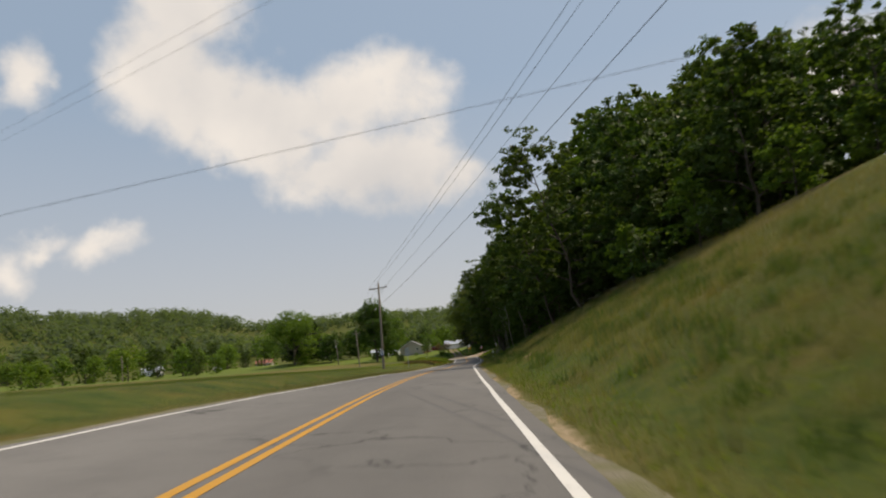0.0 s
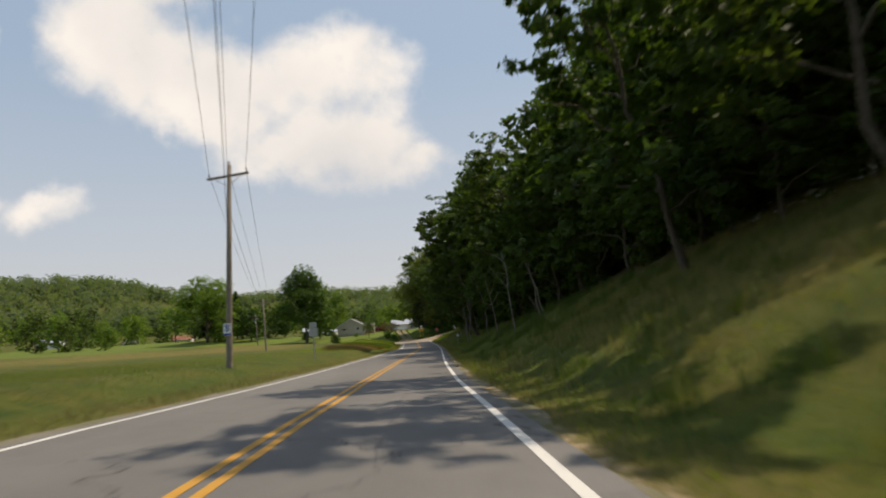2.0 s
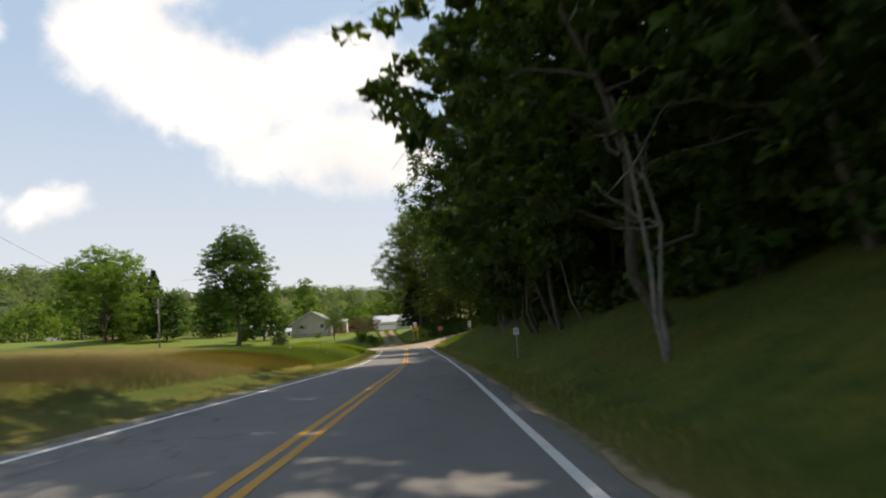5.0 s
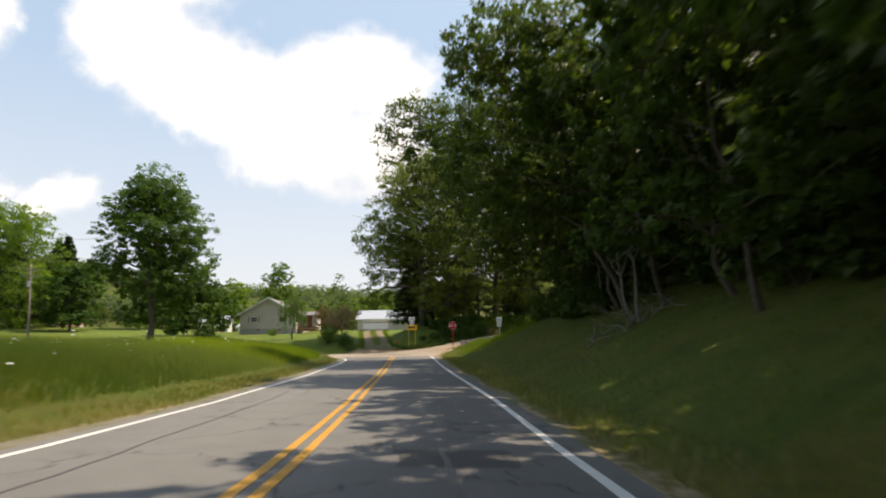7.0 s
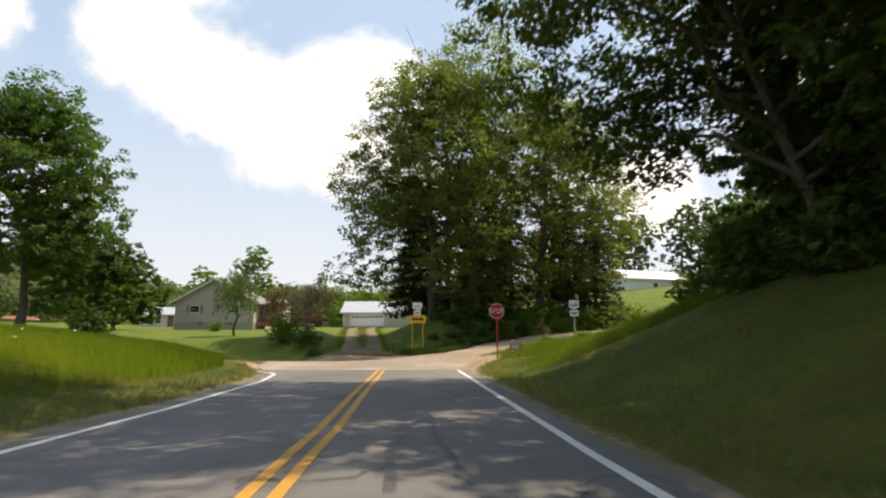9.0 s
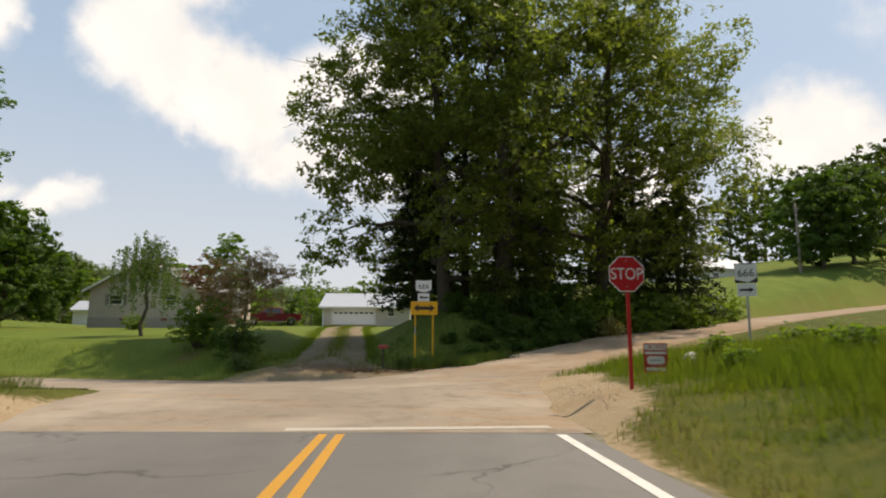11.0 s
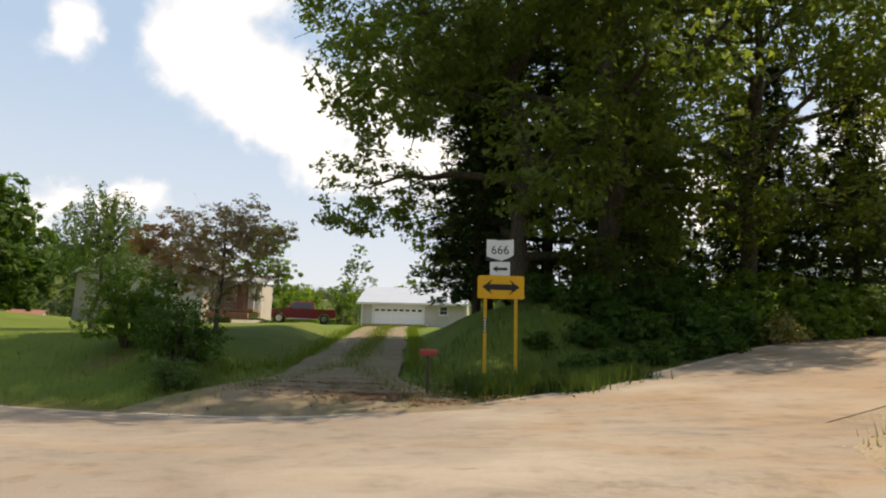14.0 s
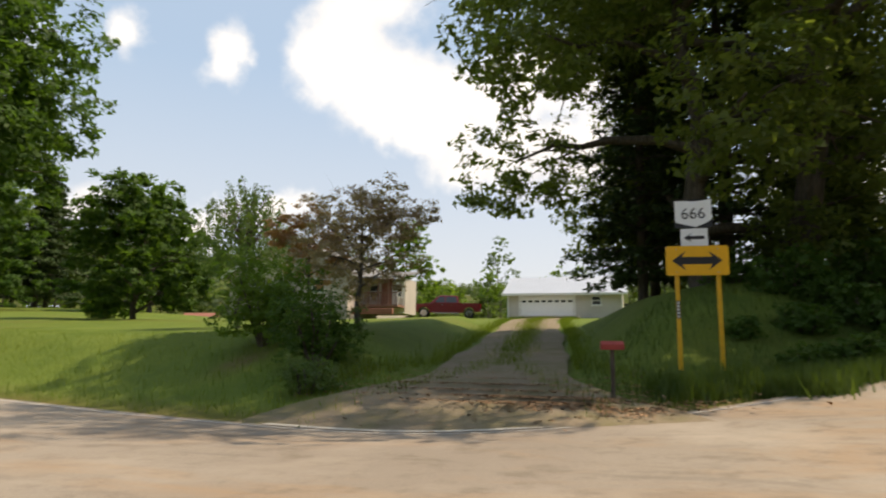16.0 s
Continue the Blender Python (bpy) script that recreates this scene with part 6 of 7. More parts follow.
def utility_pole(at, h, rz, arm_w, label, lean=(0.0, 0.0), transformer=False, arms=1):
    root = empty("utility_pole", at, rz)
    V, F = tube([(0, 0, -0.5), (lean[0] * 0.5, lean[1] * 0.5, h * 0.5), (lean[0], lean[1], h)], [0.17, 0.14, 0.105], 12)
    mesh_object("pole", V, F, M["wood_pole"], root, True)
    for k in range(arms):
        za = h - 0.65 - 0.85 * k
        ox, oy = lean[0] * za / h, lean[1] * za / h
        part("crossarm", box_bm(arm_w, 0.10, 0.12, (ox, oy - 0.14, za), 0.008), M["wood_pole"], root)
        for s in (-1, 1):
            V, F = tube([(ox + s * arm_w * 0.32, oy - 0.15, za - 0.05), (ox + s * 0.1, oy - 0.12, za - 0.5)], [0.02, 0.02], 5)
            mesh_object("brace", V, F, M["steel"], root)
            insulator(root, ox + s * (arm_w / 2 - 0.12), oy - 0.14, za + 0.05)
    insulator(root, lean[0], lean[1], h)
    if transformer:
        bm = cyl_bm(0.24, 0.24, 0.75, (-0.42, 0, h - 3.0), 16)
        cyl_bm(0.20, 0.05, 0.10, (-0.42, 0, h - 2.25), 16, None, bm)
        part("transformer", bm, M["transformer"], root)
    return tagged(root, label, "utility pole", "utility poles along the road")


P1 = np.array([-11.75, 86.6])
z1 = gz(*P1)
pole1 = utility_pole((P1[0], P1[1], z1), 10.7 - z1, -18, 2.55, "weathered wooden utility pole with a crossarm", (0.38, 0.2))
notice = plate(round_rect(0.46, 0.62, 0.02, 0.12, 1.98 - z1), 0.004, M["sign_white"], pole1, "notice_board", -0.20, "white notice board with a blue disc")
for (bx, bz, bw, bh, bmt) in ((0.12, 2.22 - z1, 0.34, 0.035, M["sign_blue"]), (0.12, 2.15 - z1, 0.38, 0.05, M["sign_blue"]), (0.12, 1.73 - z1, 0.44, 0.10, M["sign_blue"])):
    plate(round_rect(bw, bh, 0.01, bx, bz), 0.002, bmt, notice, "bar", -0.204)
plate([(0.12 + 0.12 * math.cos(k * 0.449), 1.98 - z1 + 0.12 * math.sin(k * 0.449)) for k in range(14)], 0.002, M["sign_blue"], notice, "disc", -0.204)
plate(round_rect(0.16, 0.05, 0.01, 0.12, 1.98 - z1), 0.002, M["sign_white"], notice, "bar", -0.207)
P2 = np.array([-30.3, 166.0])
utility_pole((P2[0], P2[1], gz(*P2)), 9.7 - gz(*P2), 10, 1.9, "leaning grey utility pole in the field", (-0.15, 0))
P3 = np.array([-56.6, 258.5])
utility_pole((P3[0], P3[1], gz(*P3)), 12.6 - gz(*P3), 25, 2.2, "utility pole with transformer on the lawn", (-0.35, 0), True, 2)
P0 = np.array([21.0, -20.0])
utility_pole((P0[0], P0[1], gz(*P0)), 10.5, -18, 2.55, "wooden utility pole above the road bank", (0, 0))
utility_pole(ground_at(38.5, 300), 8.5, 0, 0.8, "pale utility pole beside the far shed", (0, 0))
P5 = np.array([-118.0, 215.0])
utility_pole((P5[0], P5[1], gz(*P5)), 8.5, 0, 1.0, "small utility pole in the valley field", (0, 0))


def wire(name, a, b, sag, r=0.011, label="thin dark overhead line"):
    n = 16
    pts = []
    for k in range(n + 1):
        t = k / n
        p = np.array(a) * (1 - t) + np.array(b) * t
        p[2] -= sag * 4 * t * (1 - t)
        pts.append(p)
    V, F = tube(pts, [r] * (n + 1), 5)
    tagged(mesh_object(name, V, F, M["wire"]), label, "wire", "overhead lines")


top0 = gz(*P0) + 10.5
for off, dz, off0 in ((-1.15, -0.35, -1.15), (1.15, -0.35, 1.15), (0.0, 0.2, 0.0)):
    a = (P1[0] + 0.3 + off * 0.95, P1[1] + 0.1 - off * 0.31, 10.7 + dz)
    b = (P0[0] + off0 * 0.95, P0[1] - off0 * 0.31, top0 + dz)
    wire("power_line", a, b, 0.9)
    wire("power_line", a, (P2[0] + off * 0.8, P2[1], 9.9 + dz), 0.7)
wire("power_line", (P1[0] + 0.2, P1[1], 7.8), (P0[0], P0[1], top0 - 2.8), 1.0, 0.014)
wire("power_line", (P1[0] + 0.25, P1[1], 8.6), (P2[0], P2[1], 8.0), 0.8, 0.012)
wire("power_line", (P2[0], P2[1], 9.7), (P3[0], P3[1], 12.0), 1.2)
for k in range(4):
    wire("power_line", (P3[0] - 0.8 + 0.5 * k, P3[1], 12.4 - 0.35 * (k % 2) - 0.5 * (k // 2)), (-150 + 4 * k, 236, 13.0 - 0.4 * k), 1.4)
# a second line that crosses high over the road
for k in range(2):
    wire("transmission_line", (-64.0, 51.8 + 1.6 * k, 12.6 + 0.7 * k), (64.0, 38.4 + 1.6 * k, 19.4 + 0.7 * k), 0.3, 0.009, "high overhead line across the road")
    wire("transmission_line", (-72.8 - k, 82.3 + 1.8 * k, 30.3), (36.0 - k, 4.2 + 1.8 * k, 14.6), 0.6, 0.009, "high overhead line across the road")

# ---------------------------------------------------------------- house, garage, shed


def siding(name, col):
    """Painted lap siding: fine shadow lines and weathering."""
    k = Mat(name, 0.6, 0, 0.3)
    n1, n2 = k.noise(0.8, 5), k.noise(14, 3)
    c = k.mix(k.ramp(n1, 0.35, 0.7), col, tuple(v * 0.88 for v in col))
    k.color(k.mix(k.ramp(n2, 0.5, 0.8, 0, 0.4), c, tuple(v * 0.82 for v in col)))
    return k.mat


M["siding_beige"] = siding("siding_beige", (0.56, 0.49, 0.43))
M["siding_white"] = siding("siding_white", (0.74, 0.73, 0.70))
M["siding_tan"] = siding("siding_tan", (0.55, 0.51, 0.45))
M["trim_white"] = plain("trim_white", (0.78, 0.78, 0.76), 0.5, vary=0.06)
M["roof_metal"] = plain("roof_metal", (0.50, 0.52, 0.55), 0.38, 0.35, vary=0.08, scale=0.6)
M["shingle"] = plain("shingle", (0.22, 0.21, 0.205), 0.9, vary=0.25, scale=2.0)
M["brick"] = plain("brick_red", (0.32, 0.13, 0.09), 0.85, vary=0.25)
M["deck"] = plain("deck_wood", (0.30, 0.16, 0.11), 0.75, vary=0.25)


def glass_material():
    k = Mat("window_glass", 0.05, 0, 0.6)
    k.color((0.03, 0.035, 0.04))
    return k.mat


M["glass"] = glass_material()


def clapboards(x0, x1, z0, z1, y, facing, mat, parent, gable=None, step=0.13):
    """Overlapping boards in one mesh; gable: apex height for a triangular top."""
    bm = bmesh.new()
    z = z0
    top = gable or z1
    while z < top - 0.02:
        h = min(step, top - z)

        def ext(zz):
            if zz <= z1 or not gable:
                return x0, x1
            t = (zz - z1) / (gable - z1)
            c = (x0 + x1) / 2
            return x0 + (c - x0) * t, x1 + (c - x1) * t
        a, b = ext(z), ext(z + h)
        f = facing
        vs = [bm.verts.new(p) for p in ((a[0], y + f * 0.022, z), (a[1], y + f * 0.022, z), (b[1], y + f * 0.006, z + h), (b[0], y + f * 0.006, z + h),
                                        (a[0], y, z), (a[1], y, z), (b[1], y, z + h), (b[0], y, z + h))]
        bm.faces.new(vs[:4])
        bm.faces.new((vs[0], vs[4], vs[5], vs[1]))
        z += h
    bmesh.ops.recalc_face_normals(bm, faces=bm.faces)
    return bm


def window_unit(parent, x, y, z, w, h, facing=-1, shutters=None, axis="x"):
    root = new("window")
    root.parent = parent
    root.matrix_basis = Matrix.Translation((x, y, z)) @ (Matrix.Identity(4) if axis == "x" else Matrix.Rotation(radians(90), 4, "Z"))
    bm = bmesh.new()
    t = 0.07
    for bx, bz, sx, sz in ((0, h / 2, w + t, t), (0, -h / 2, w + t, t), (-w / 2, 0, t, h), (w / 2, 0, t, h), (0, 0, w, 0.04)):
        box_bm(sx, 0.07, sz, (bx, facing * 0.03, bz), 0.005, bm)
    part("window_frame", bm, M["trim_white"], root)
    part("pane", box_bm(w, 0.012, h, (0, facing * 0.012, 0)), M["glass"], root)
    part("sill", box_bm(w + 0.2, 0.12, 0.05, (0, facing * 0.06, -h / 2 - 0.06), 0.006), M["trim_white"], root)
    return root


def gable_roof(parent, x0, x1, y0, y1, z_eave, z_ridge, mat, along="y", over=0.4, thick=0.14, ribs=0):
    """Two roof slabs with overhang, ridge cap and fascia."""
    if along == "y":
        c = (x0 + x1) / 2
        slabs = [((x0 - over, c), 1), ((x1 + over, c), -1)]
        slope = (z_ridge - z_eave) / (c - x0)
        for xe, s in ((x0 - over, 1), (x1 + over, -1)):
            ze = z_eave - slope * over
            bm = bmesh.new()
            v = [bm.verts.new(p) for p in ((xe, y0 - over, ze), (xe, y1 + over, ze), (c, y1 + over, z_ridge), (c, y0 - over, z_ridge),
                                           (xe, y0 - over, ze + thick), (xe, y1 + over, ze + thick), (c, y1 + over, z_ridge + thick), (c, y0 - over, z_ridge + thick))]
            for f in ((0, 1, 2, 3), (4, 5, 6, 7), (0, 1, 5, 4), (1, 2, 6, 5), (2, 3, 7, 6), (3, 0, 4, 7)):
                bm.faces.new([v[i] for i in f])
            bmesh.ops.recalc_face_normals(bm, faces=bm.faces)
            part("roof", bm, mat, parent)
            # white rake boards
            for yy in (y0 - over - 0.02, y1 + over + 0.02):
                bm = bmesh.new()
                q = [bm.verts.new(p) for p in ((xe, yy - 0.02, ze - 0.10), (c, yy - 0.02, z_ridge - 0.10), (c, yy - 0.02, z_ridge + thick), (xe, yy - 0.02, ze + thick),
                                               (xe, yy + 0.02, ze - 0.10), (c, yy + 0.02, z_ridge - 0.10), (c, yy + 0.02, z_ridge + thick), (xe, yy + 0.02, ze + thick))]
                for f in ((0, 1, 2, 3), (4, 5, 6, 7), (0, 1, 5, 4), (2, 3, 7, 6), (0, 3, 7, 4)):
                    bm.faces.new([q[i] for i in f])
                bmesh.ops.recalc_face_normals(bm, faces=bm.faces)
                part("rake_board", bm, M["trim_white"], parent)
    else:
        c = (y0 + y1) / 2
        slope = (z_ridge - z_eave) / (c - y0)
        for ye, s in ((y0 - over, 1), (y1 + over, -1)):
            ze = z_eave - slope * over
            bm = bmesh.new()
            v = [bm.verts.new(p) for p in ((x0 - over, ye, ze), (x1 + over, ye, ze), (x1 + over, c, z_ridge), (x0 - over, c, z_ridge),
                                           (x0 - over, ye, ze + thick), (x1 + over, ye, ze + thick), (x1 + over, c, z_ridge + thick), (x0 - over, c, z_ridge + thick))]
            for f in ((0, 1, 2, 3), (4, 5, 6, 7), (0, 1, 5, 4), (1, 2, 6, 5), (2, 3, 7, 6), (3, 0, 4, 7)):
                bm.faces.new([v[i] for i in f])
            bmesh.ops.recalc_face_normals(bm, faces=bm.faces)
            slab = part("roof", bm, mat, parent)
            if ribs:
                L = math.hypot(c - ye, z_ridge - ze)
                ang = math.atan2(z_ridge - ze, abs(c - ye)) * s
                first = part("rib", box_bm(0.04, L, 0.03), mat, slab)
                for k in range(int((x1 - x0 + 2 * over) / ribs) + 1):
                    rb = first if k == 0 else new("rib", first.data)
                    rb.parent = slab
                    rb.matrix_basis = Matrix.Translation((x0 - over + k * ribs, (ye + c) / 2, (ze + z_ridge) / 2 + thick + 0.012)) @ Matrix.Rotation(ang, 4, "X")
            part("fascia", box_bm(x1 - x0 + 2 * over, 0.03, 0.18, ((x0 + x1) / 2, ye - s * 0.02, ze + 0.04)), M["trim_white"], parent)


def build_house():
    root = empty("house", (-30.3, 279.0, 4.1), 0)
    w, d, ze, zr = 9.2, 13.0, 2.65, 5.25
    part("wall", box_bm(w, d, ze + 0.3, (0, d / 2 + 0.03, ze / 2 - 0.15)), M["siding_beige"], root)
    part("gable_siding", clapboards(-w / 2, w / 2, 0.25, ze, 0.02, -1, None, root, zr), M["siding_beige"], root)
    bm = bmesh.new()
    for yy in (0.03, d):
        v = [bm.verts.new(p) for p in ((-w / 2, yy, ze), (w / 2, yy, ze), (0, yy, zr))]
        bm.faces.new(v)
    part("gable", bm, M["siding_beige"], root)
    part("foundation", box_bm(w + 0.06, d + 0.06, 1.1, (0, d / 2 + 0.03, -0.3), 0.01), M["concrete"], root)
    gable_roof(root, -w / 2, w / 2, 0.0, d, ze, zr, M["shingle"], "y", 0.45)
    win = window_unit(root, -2.3, 0.0, 1.75, 1.1, 0.75)
    for s in (-1, 1):
        part("shutter", box_bm(0.3, 0.04, 0.95, (-2.3 + s * 0.78, -0.03, 1.75), 0.005), plain("shutter_taupe", (0.30, 0.25, 0.23), 0.6), root)
    window_unit(root, 2.4, 0.0, 1.75, 0.9, 0.9)
    part("meter_box", box_bm(0.25, 0.12, 0.4, (0.4, -0.08, 1.2), 0.01), M["transformer"], root)
    for xx in (-1.6, 1.9):
        part("vent", box_bm(0.5, 0.06, 0.22, (xx, -0.03, 0.08)), M["brick"], root)
    # east wing with porch
    part("wing_wall", box_bm(3.1, 2.4, 2.5, (w / 2 + 1.55, 4.2, 1.25)), M["siding_beige"], root)
    part("wing_end", box_bm(0.9, 0.08, 2.3, (w / 2 + 2.6, 2.9, 1.15)), M["siding_white"], root)
    bm = bmesh.new()
    v = [bm.verts.new(p) for p in ((w / 2, 1.6, 2.5), (w / 2 + 3.3, 1.6, 2.5), (w / 2 + 3.3, 5.6, 3.3), (w / 2, 5.6, 3.3), (w / 2, 1.6, 2.38), (w / 2 + 3.3, 1.6, 2.38), (w / 2 + 3.3, 5.6, 3.18), (w / 2, 5.6, 3.18))]
    for f in ((0, 1, 2, 3), (4, 5, 6, 7), (0, 1, 5, 4), (1, 2, 6, 5), (3, 0, 4, 7)):
        bm.faces.new([v[i] for i in f])
    bmesh.ops.recalc_face_normals(bm, faces=bm.faces)
    part("porch_roof", bm, M["shingle"], root)
    part("deck", box_bm(3.1, 1.5, 0.16, (w / 2 + 1.55, 2.2, 0.45), 0.01), M["deck"], root)
    for k in range(5):
        part("porch_post", box_bm(0.1, 0.1, 2.0, (w / 2 + 0.15 + k * 0.72, 1.65, 1.45), 0.008), M["trim_white"] if k in (0, 4) else M["deck"], root)
    rail = part("railing", box_bm(3.0, 0.06, 0.07, (w / 2 + 1.55, 1.55, 1.35), 0.006), M["deck"], root)
    for k in range(18):
        part("baluster", box_bm(0.035, 0.035, 0.82, (w / 2 + 0.1 + k * 0.17, 1.55, 0.93)), M["deck"], rail)
    window_unit(root, w / 2 + 0.8, 2.98, 1.6, 0.8, 0.9)
    window_unit(root, w / 2 + 2.7, 2.85, 1.5, 0.35, 0.7)
    part("door", box_bm(0.9, 0.06, 2.0, (w / 2 + 1.75, 2.96, 1.5), 0.01), M["brick"], root)
    # retaining edge and flower bed
    part("bed_edge", box_bm(3.0, 0.3, 0.4, (w / 2 + 1.6, 0.6, 0.0), 0.03), M["brick"], root)
    return tagged(root, "beige sided ranch house with a grey shingle roof", "house")


def build_garage():
    root = empty("garage", (-12.5, 292.0, 4.26), 0)
    w, d, ze, zr = 9.2, 8.4, 2.1, 3.8
    part("wall", box_bm(w, d, ze + 0.3, (0, d / 2 + 0.03, ze / 2 - 0.15)), M["siding_tan"], root)
    part("siding", clapboards(-w / 2, w / 2, 0.05, ze, 0.02, -1, None, root), M["siding_tan"], root)
    bm = bmesh.new()
    for xx in (-w / 2, w / 2):
        v = [bm.verts.new(p) for p in ((xx, 0.03, ze), (xx, d, ze), (xx, d / 2, zr))]
        bm.faces.new(v)
    part("gable", bm, M["siding_tan"], root)
    gable_roof(root, -w / 2, w / 2, 0.0, d, ze, zr, M["roof_metal"], "x", 0.4, 0.10, 0.4)
    dr = part("garage_door", box_bm(4.3, 0.05, 1.86, (-1.35, -0.01, 0.95), 0.01), M["trim_white"], root)
    for r in range(4):
        for c in range(8):
            if r == 3:
                part("door_window", box_bm(0.36, 0.02, 0.17, (-1.35 - 1.88 + c * 0.537, -0.045, 1.42)), M["glass"], dr)
            else:
                part("door_panel", box_bm(0.46, 0.02, 0.34, (-1.35 - 1.88 + c * 0.537, -0.04, 0.3 + r * 0.45), 0.008), M["trim_white"], dr)
    bm = bmesh.new()
    box_bm(0.12, 0.05, 2.0, (-3.6, -0.03, 1.0), 0, bm)
    box_bm(0.12, 0.05, 2.0, (0.9, -0.03, 1.0), 0, bm)
    box_bm(4.6, 0.05, 0.12, (-1.35, -0.03, 1.97), 0, bm)
    part("door_trim", bm, M["trim_white"], root)
    for s in (-1, 1):
        part("corner_board", box_bm(0.12, 0.06, ze, (s * (w / 2 - 0.03), -0.01, ze / 2)), M["trim_white"], root)
    window_unit(root, 2.6, 0.0, 1.45, 0.7, 0.7)
    part("slab", box_bm(5.4, 2.6, 0.1, (-1.35, -1.4, 0.04), 0.01), M["concrete"], root)
    return tagged(root, "tan garage with white door and metal roof", "garage")


build_house()
build_garage()


def simple_building(name, at, rz, w, d, ze, zr, wall_mat, roof_mat, label, category, windows=2, along="x"):
    root = empty(name, at, rz)
    part("wall", box_bm(w, d, ze + 0.6, (0, d / 2, ze / 2 - 0.3), 0.01), wall_mat, root)
    bm = bmesh.new()
    if along == "x":
        for xx in (-w / 2, w / 2):
            bm.faces.new([bm.verts.new(p) for p in ((xx, 0, ze), (xx, d, ze), (xx, d / 2, zr))])
    else:
        for yy in (0, d):
            bm.faces.new([bm.verts.new(p) for p in ((-w / 2, yy, ze), (w / 2, yy, ze), (0, yy, zr))])
    part("gable", bm, wall_mat, root)
    gable_roof(root, -w / 2, w / 2, 0, d, ze, zr, roof_mat, along, 0.35)
    for k in range(windows):
        window_unit(root, -w / 2 + (k + 0.7) * w / (windows + 0.4), 0.0, ze * 0.55, 0.9, 1.0)
    part("door", box_bm(0.95, 0.06, 2.0, (w * 0.32, -0.02, 1.0), 0.01), M["brick"], root)
    return tagged(root, label, category)


simple_building("shed", ground_at(29.5, 303.0, -1.2), 18, 11, 6, 2.5, 4.0, M["siding_white"], M["roof_metal"], "pale metal shed on the green hillside", "shed", 1)
simple_building("farmhouse", ground_at(-222, 432, 0), 12, 13, 8, 3.0, 5.6, M["siding_white"], M["roof_metal"], "white farmhouse with a pale roof in the valley", "house", 4)
simple_building("cabin", ground_at(-172, 420, 0), -10, 6, 5, 2.4, 4.0, M["siding_white"], M["shingle"], "small white cabin among valley trees", "house", 1)
simple_building("cottage", ground_at(-140, 415, 0), 8, 10, 7, 2.8, 5.0, M["siding_tan"], M["brick"], "cottage with a reddish roof among valley trees", "house", 2)
simple_building("outbuilding", ground_at(-49.5, 309, 0), 6, 6, 5, 2.2, 3.4, M["siding_white"], M["roof_metal"], "small white outbuilding behind the lawn", "shed", 1)
simple_building("outbuilding", ground_at(-43.0, 313, 0), -8, 5, 4, 1.8, 2.6, M["siding_white"], M["roof_metal"], "low white outbuilding behind the lawn", "shed", 1)


# ---------------------------------------------------------------- pickup truck


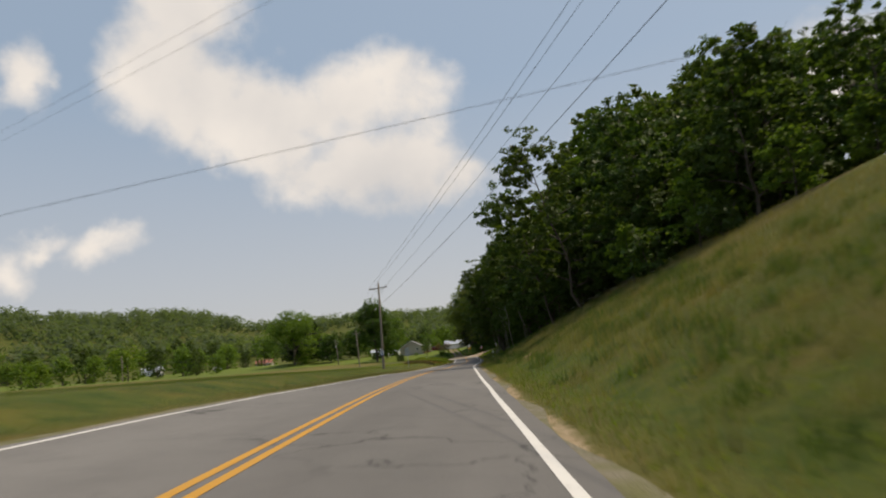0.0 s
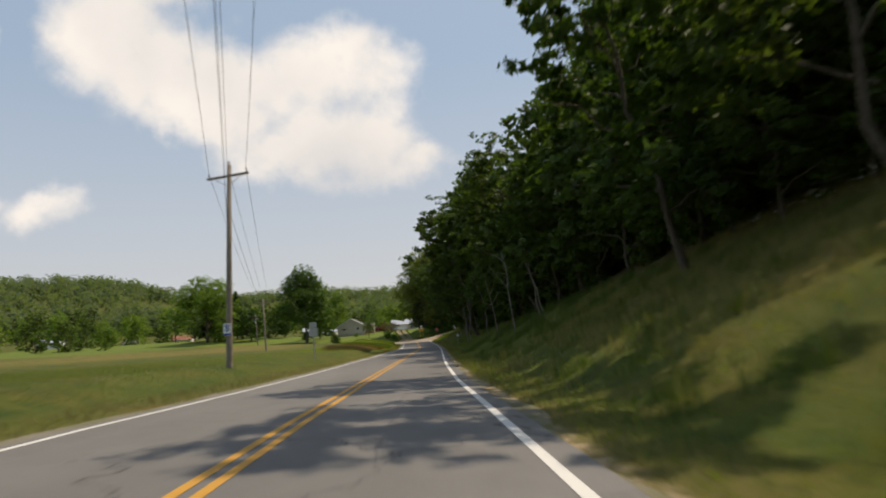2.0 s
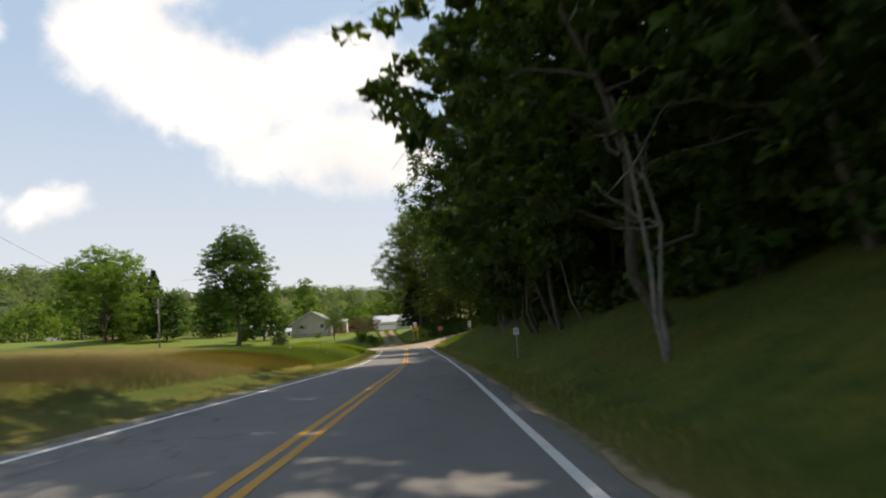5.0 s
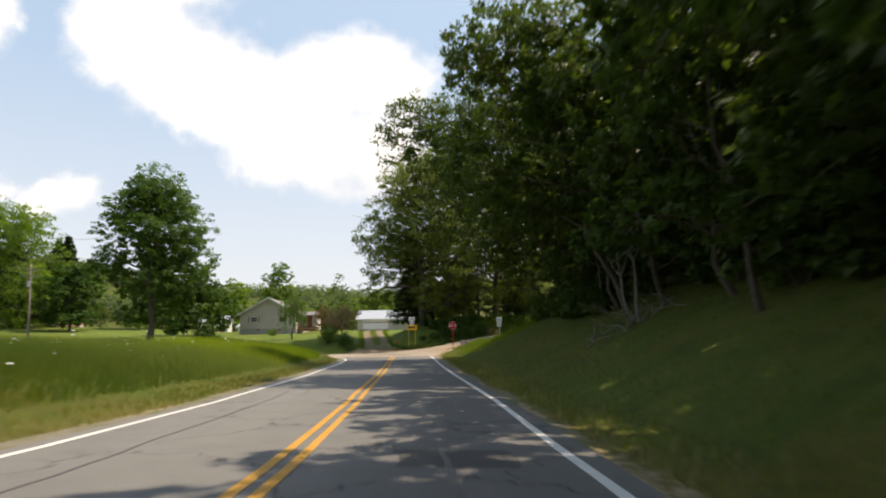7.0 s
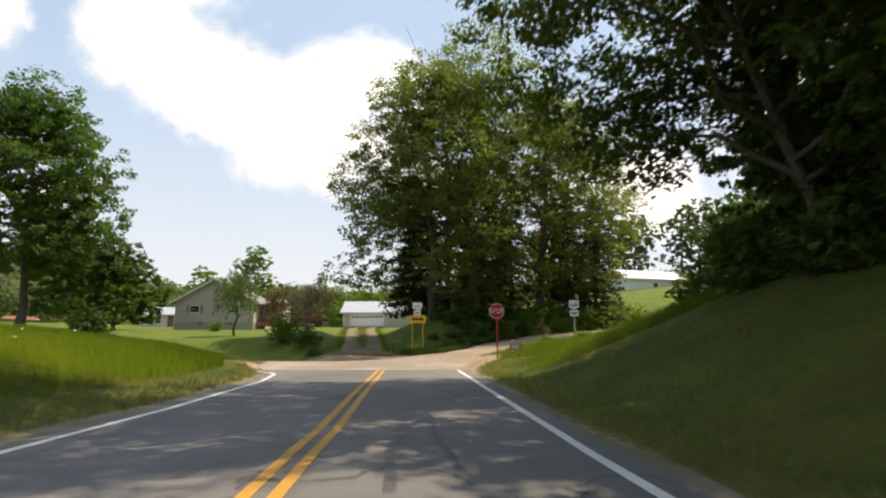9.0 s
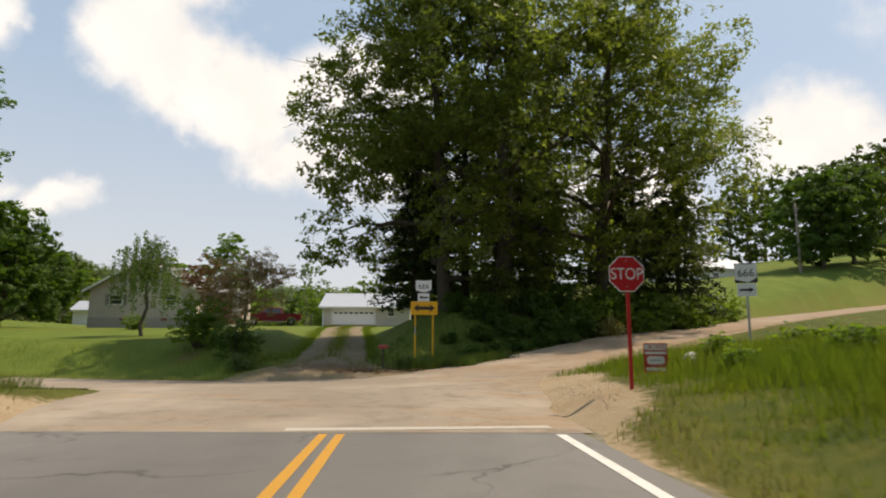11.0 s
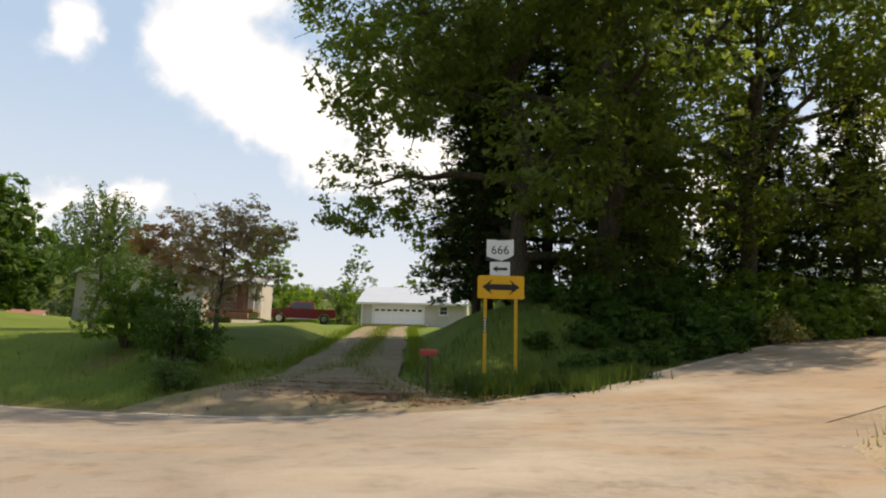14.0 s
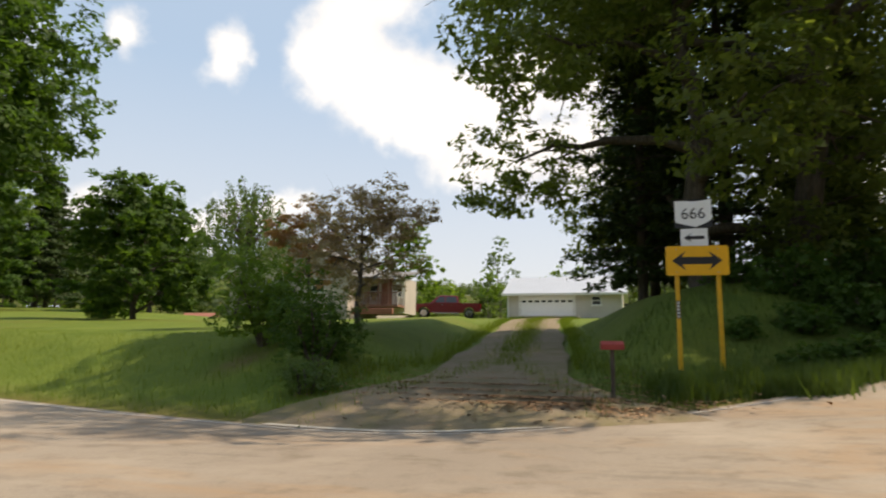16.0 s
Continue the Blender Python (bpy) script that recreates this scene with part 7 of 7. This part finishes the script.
def build_truck():
    root = empty("pickup_truck", (-22.4, 292.0, gz(-22.4, 292.0) + 0.02), 14)
    body_mat = plain("truck_paint", (0.20, 0.022, 0.026), 0.22, 0.25, 0.6, vary=0.1)
    chrome = plain("chrome", (0.62, 0.62, 0.63), 0.18, 1.0)
    rubber = plain("rubber", (0.02, 0.02, 0.02), 0.85)

    def side_body(outline, width, name, mat, parent, bev=0.05, taper=None):
        bm = bmesh.new()
        vs = [bm.verts.new((x, -width / 2, z)) for x, z in outline]
        f = bm.faces.new(vs)
        g = bmesh.ops.extrude_face_region(bm, geom=[f])
        bmesh.ops.translate(bm, verts=[v for v in g["geom"] if isinstance(v, bmesh.types.BMVert)], vec=(0, width, 0))
        if taper:
            for v in bm.verts:
                if v.co.z > taper[0]:
                    v.co.y *= 1 - taper[1] * (v.co.z - taper[0])
        bmesh.ops.recalc_face_normals(bm, faces=bm.faces)
        bmesh.ops.bevel(bm, geom=[e for e in bm.edges], offset=bev, segments=2, affect="EDGES", profile=0.6, clamp_overlap=True)
        return part(name, bm, mat, parent)

    lower = [(-2.85, 0.55), (-2.88, 0.95), (-2.75, 1.12), (-1.35, 1.20), (-1.2, 1.24), (1.05, 1.24), (2.86, 1.22), (2.9, 0.7), (2.84, 0.52), (2.42, 0.5)]
    for k in range(7):
        a = radians(180 * k / 6)
        lower.append((1.93 + 0.48 * math.cos(a), 0.45 + 0.46 * math.sin(a)))
    lower += [(1.4, 0.42), (-1.4, 0.42)]
    for k in range(7):
        a = radians(180 * k / 6)
        lower.append((-1.88 + 0.48 * math.cos(a), 0.45 + 0.46 * math.sin(a)))
    body = side_body(lower, 1.98, "body", body_mat, root, 0.035)
    cab = side_body([(-1.38, 1.2), (-0.72, 1.80), (-0.55, 1.88), (0.85, 1.88), (1.0, 1.82), (1.12, 1.2)], 1.80, "cab", body_mat, root, 0.04, (1.25, 0.32))
    for nm, out in (("windscreen", None), ("side_window", [(-0.98, 1.28), (-0.62, 1.76), (-0.12, 1.76), (-0.12, 1.28)]), ("side_window", [(-0.02, 1.28), (-0.02, 1.76), (0.80, 1.76), (0.92, 1.28)])):
        if out:
            for s in (-1, 1):
                bm = bmesh.new()
                vs = []
                for x, z in out:
                    vs.append(bm.verts.new((x, s * (0.903 * (1 - 0.32 * max(0, z - 1.25)) + 0.008), z)))
                bm.faces.new(vs)
                part(nm, bm, M["glass"], cab)
    for y in (-1, 1):
        for x in (-1.88, 1.93):
            wh = new("wheel")
            wh.parent = root
            wh.matrix_basis = Matrix.Translation((x, y * 0.86, 0.40)) @ Matrix.Rotation(radians(90), 4, "X")
            bm = bmesh.new()
            cyl_bm(0.40, 0.40, 0.26, (0, 0, -0.13), 28, None, bm)
            bmesh.ops.bevel(bm, geom=[e for e in bm.edges if abs(e.verts[0].co.z - e.verts[1].co.z) < 0.01], offset=0.04, segments=2, affect="EDGES")
            part("tyre", bm, rubber, wh)
            bm = cyl_bm(0.27, 0.27, 0.275, (0, 0, -0.1375), 24)
            for k in range(6):
                bmesh.ops.create_cube(bm, size=1.0, matrix=Matrix.Rotation(k * math.pi / 3, 4, "Z") @ Matrix.Translation((0.15, 0, 0)) @ Matrix.Diagonal((0.2, 0.06, 0.30, 1)))
            part("rim", bm, chrome, wh)
    part("bumper", box_bm(0.14, 1.9, 0.24, (-2.93, 0, 0.58), 0.03), chrome, root)
    part("bumper", box_bm(0.12, 1.9, 0.2, (2.95, 0, 0.6), 0.03), chrome, root)
    part("grille", box_bm(0.06, 1.3, 0.42, (-2.9, 0, 0.88), 0.02), chrome, root)
    red = plain("tail_red", (0.5, 0.02, 0.02), 0.25)
    for s in (-1, 1):
        part("tail_light", box_bm(0.06, 0.16, 0.42, (2.9, s * 0.9, 0.98), 0.02), red, root)
        part("headlight", box_bm(0.12, 0.28, 0.22, (-2.86, s * 0.82, 0.98), 0.03), plain("lamp_glass", (0.7, 0.7, 0.7), 0.1), root)
        part("mirror", box_bm(0.12, 0.22, 0.22, (-0.95, s * 1.06, 1.32), 0.03), body_mat, root)
        part("running_board", box_bm(2.2, 0.14, 0.06, (0.0, s * 0.99, 0.38), 0.015), chrome, root)
        for x in (-0.35, 0.55):
            part("door_handle", box_bm(0.16, 0.03, 0.035, (x, s * 0.995, 1.08), 0.01), chrome, root)
    part("bed_liner", box_bm(1.66, 1.7, 0.03, (1.98, 0, 1.235)), rubber, root)
    return tagged(root, "parked dark red pickup truck with chrome wheels", "truck")


build_truck()
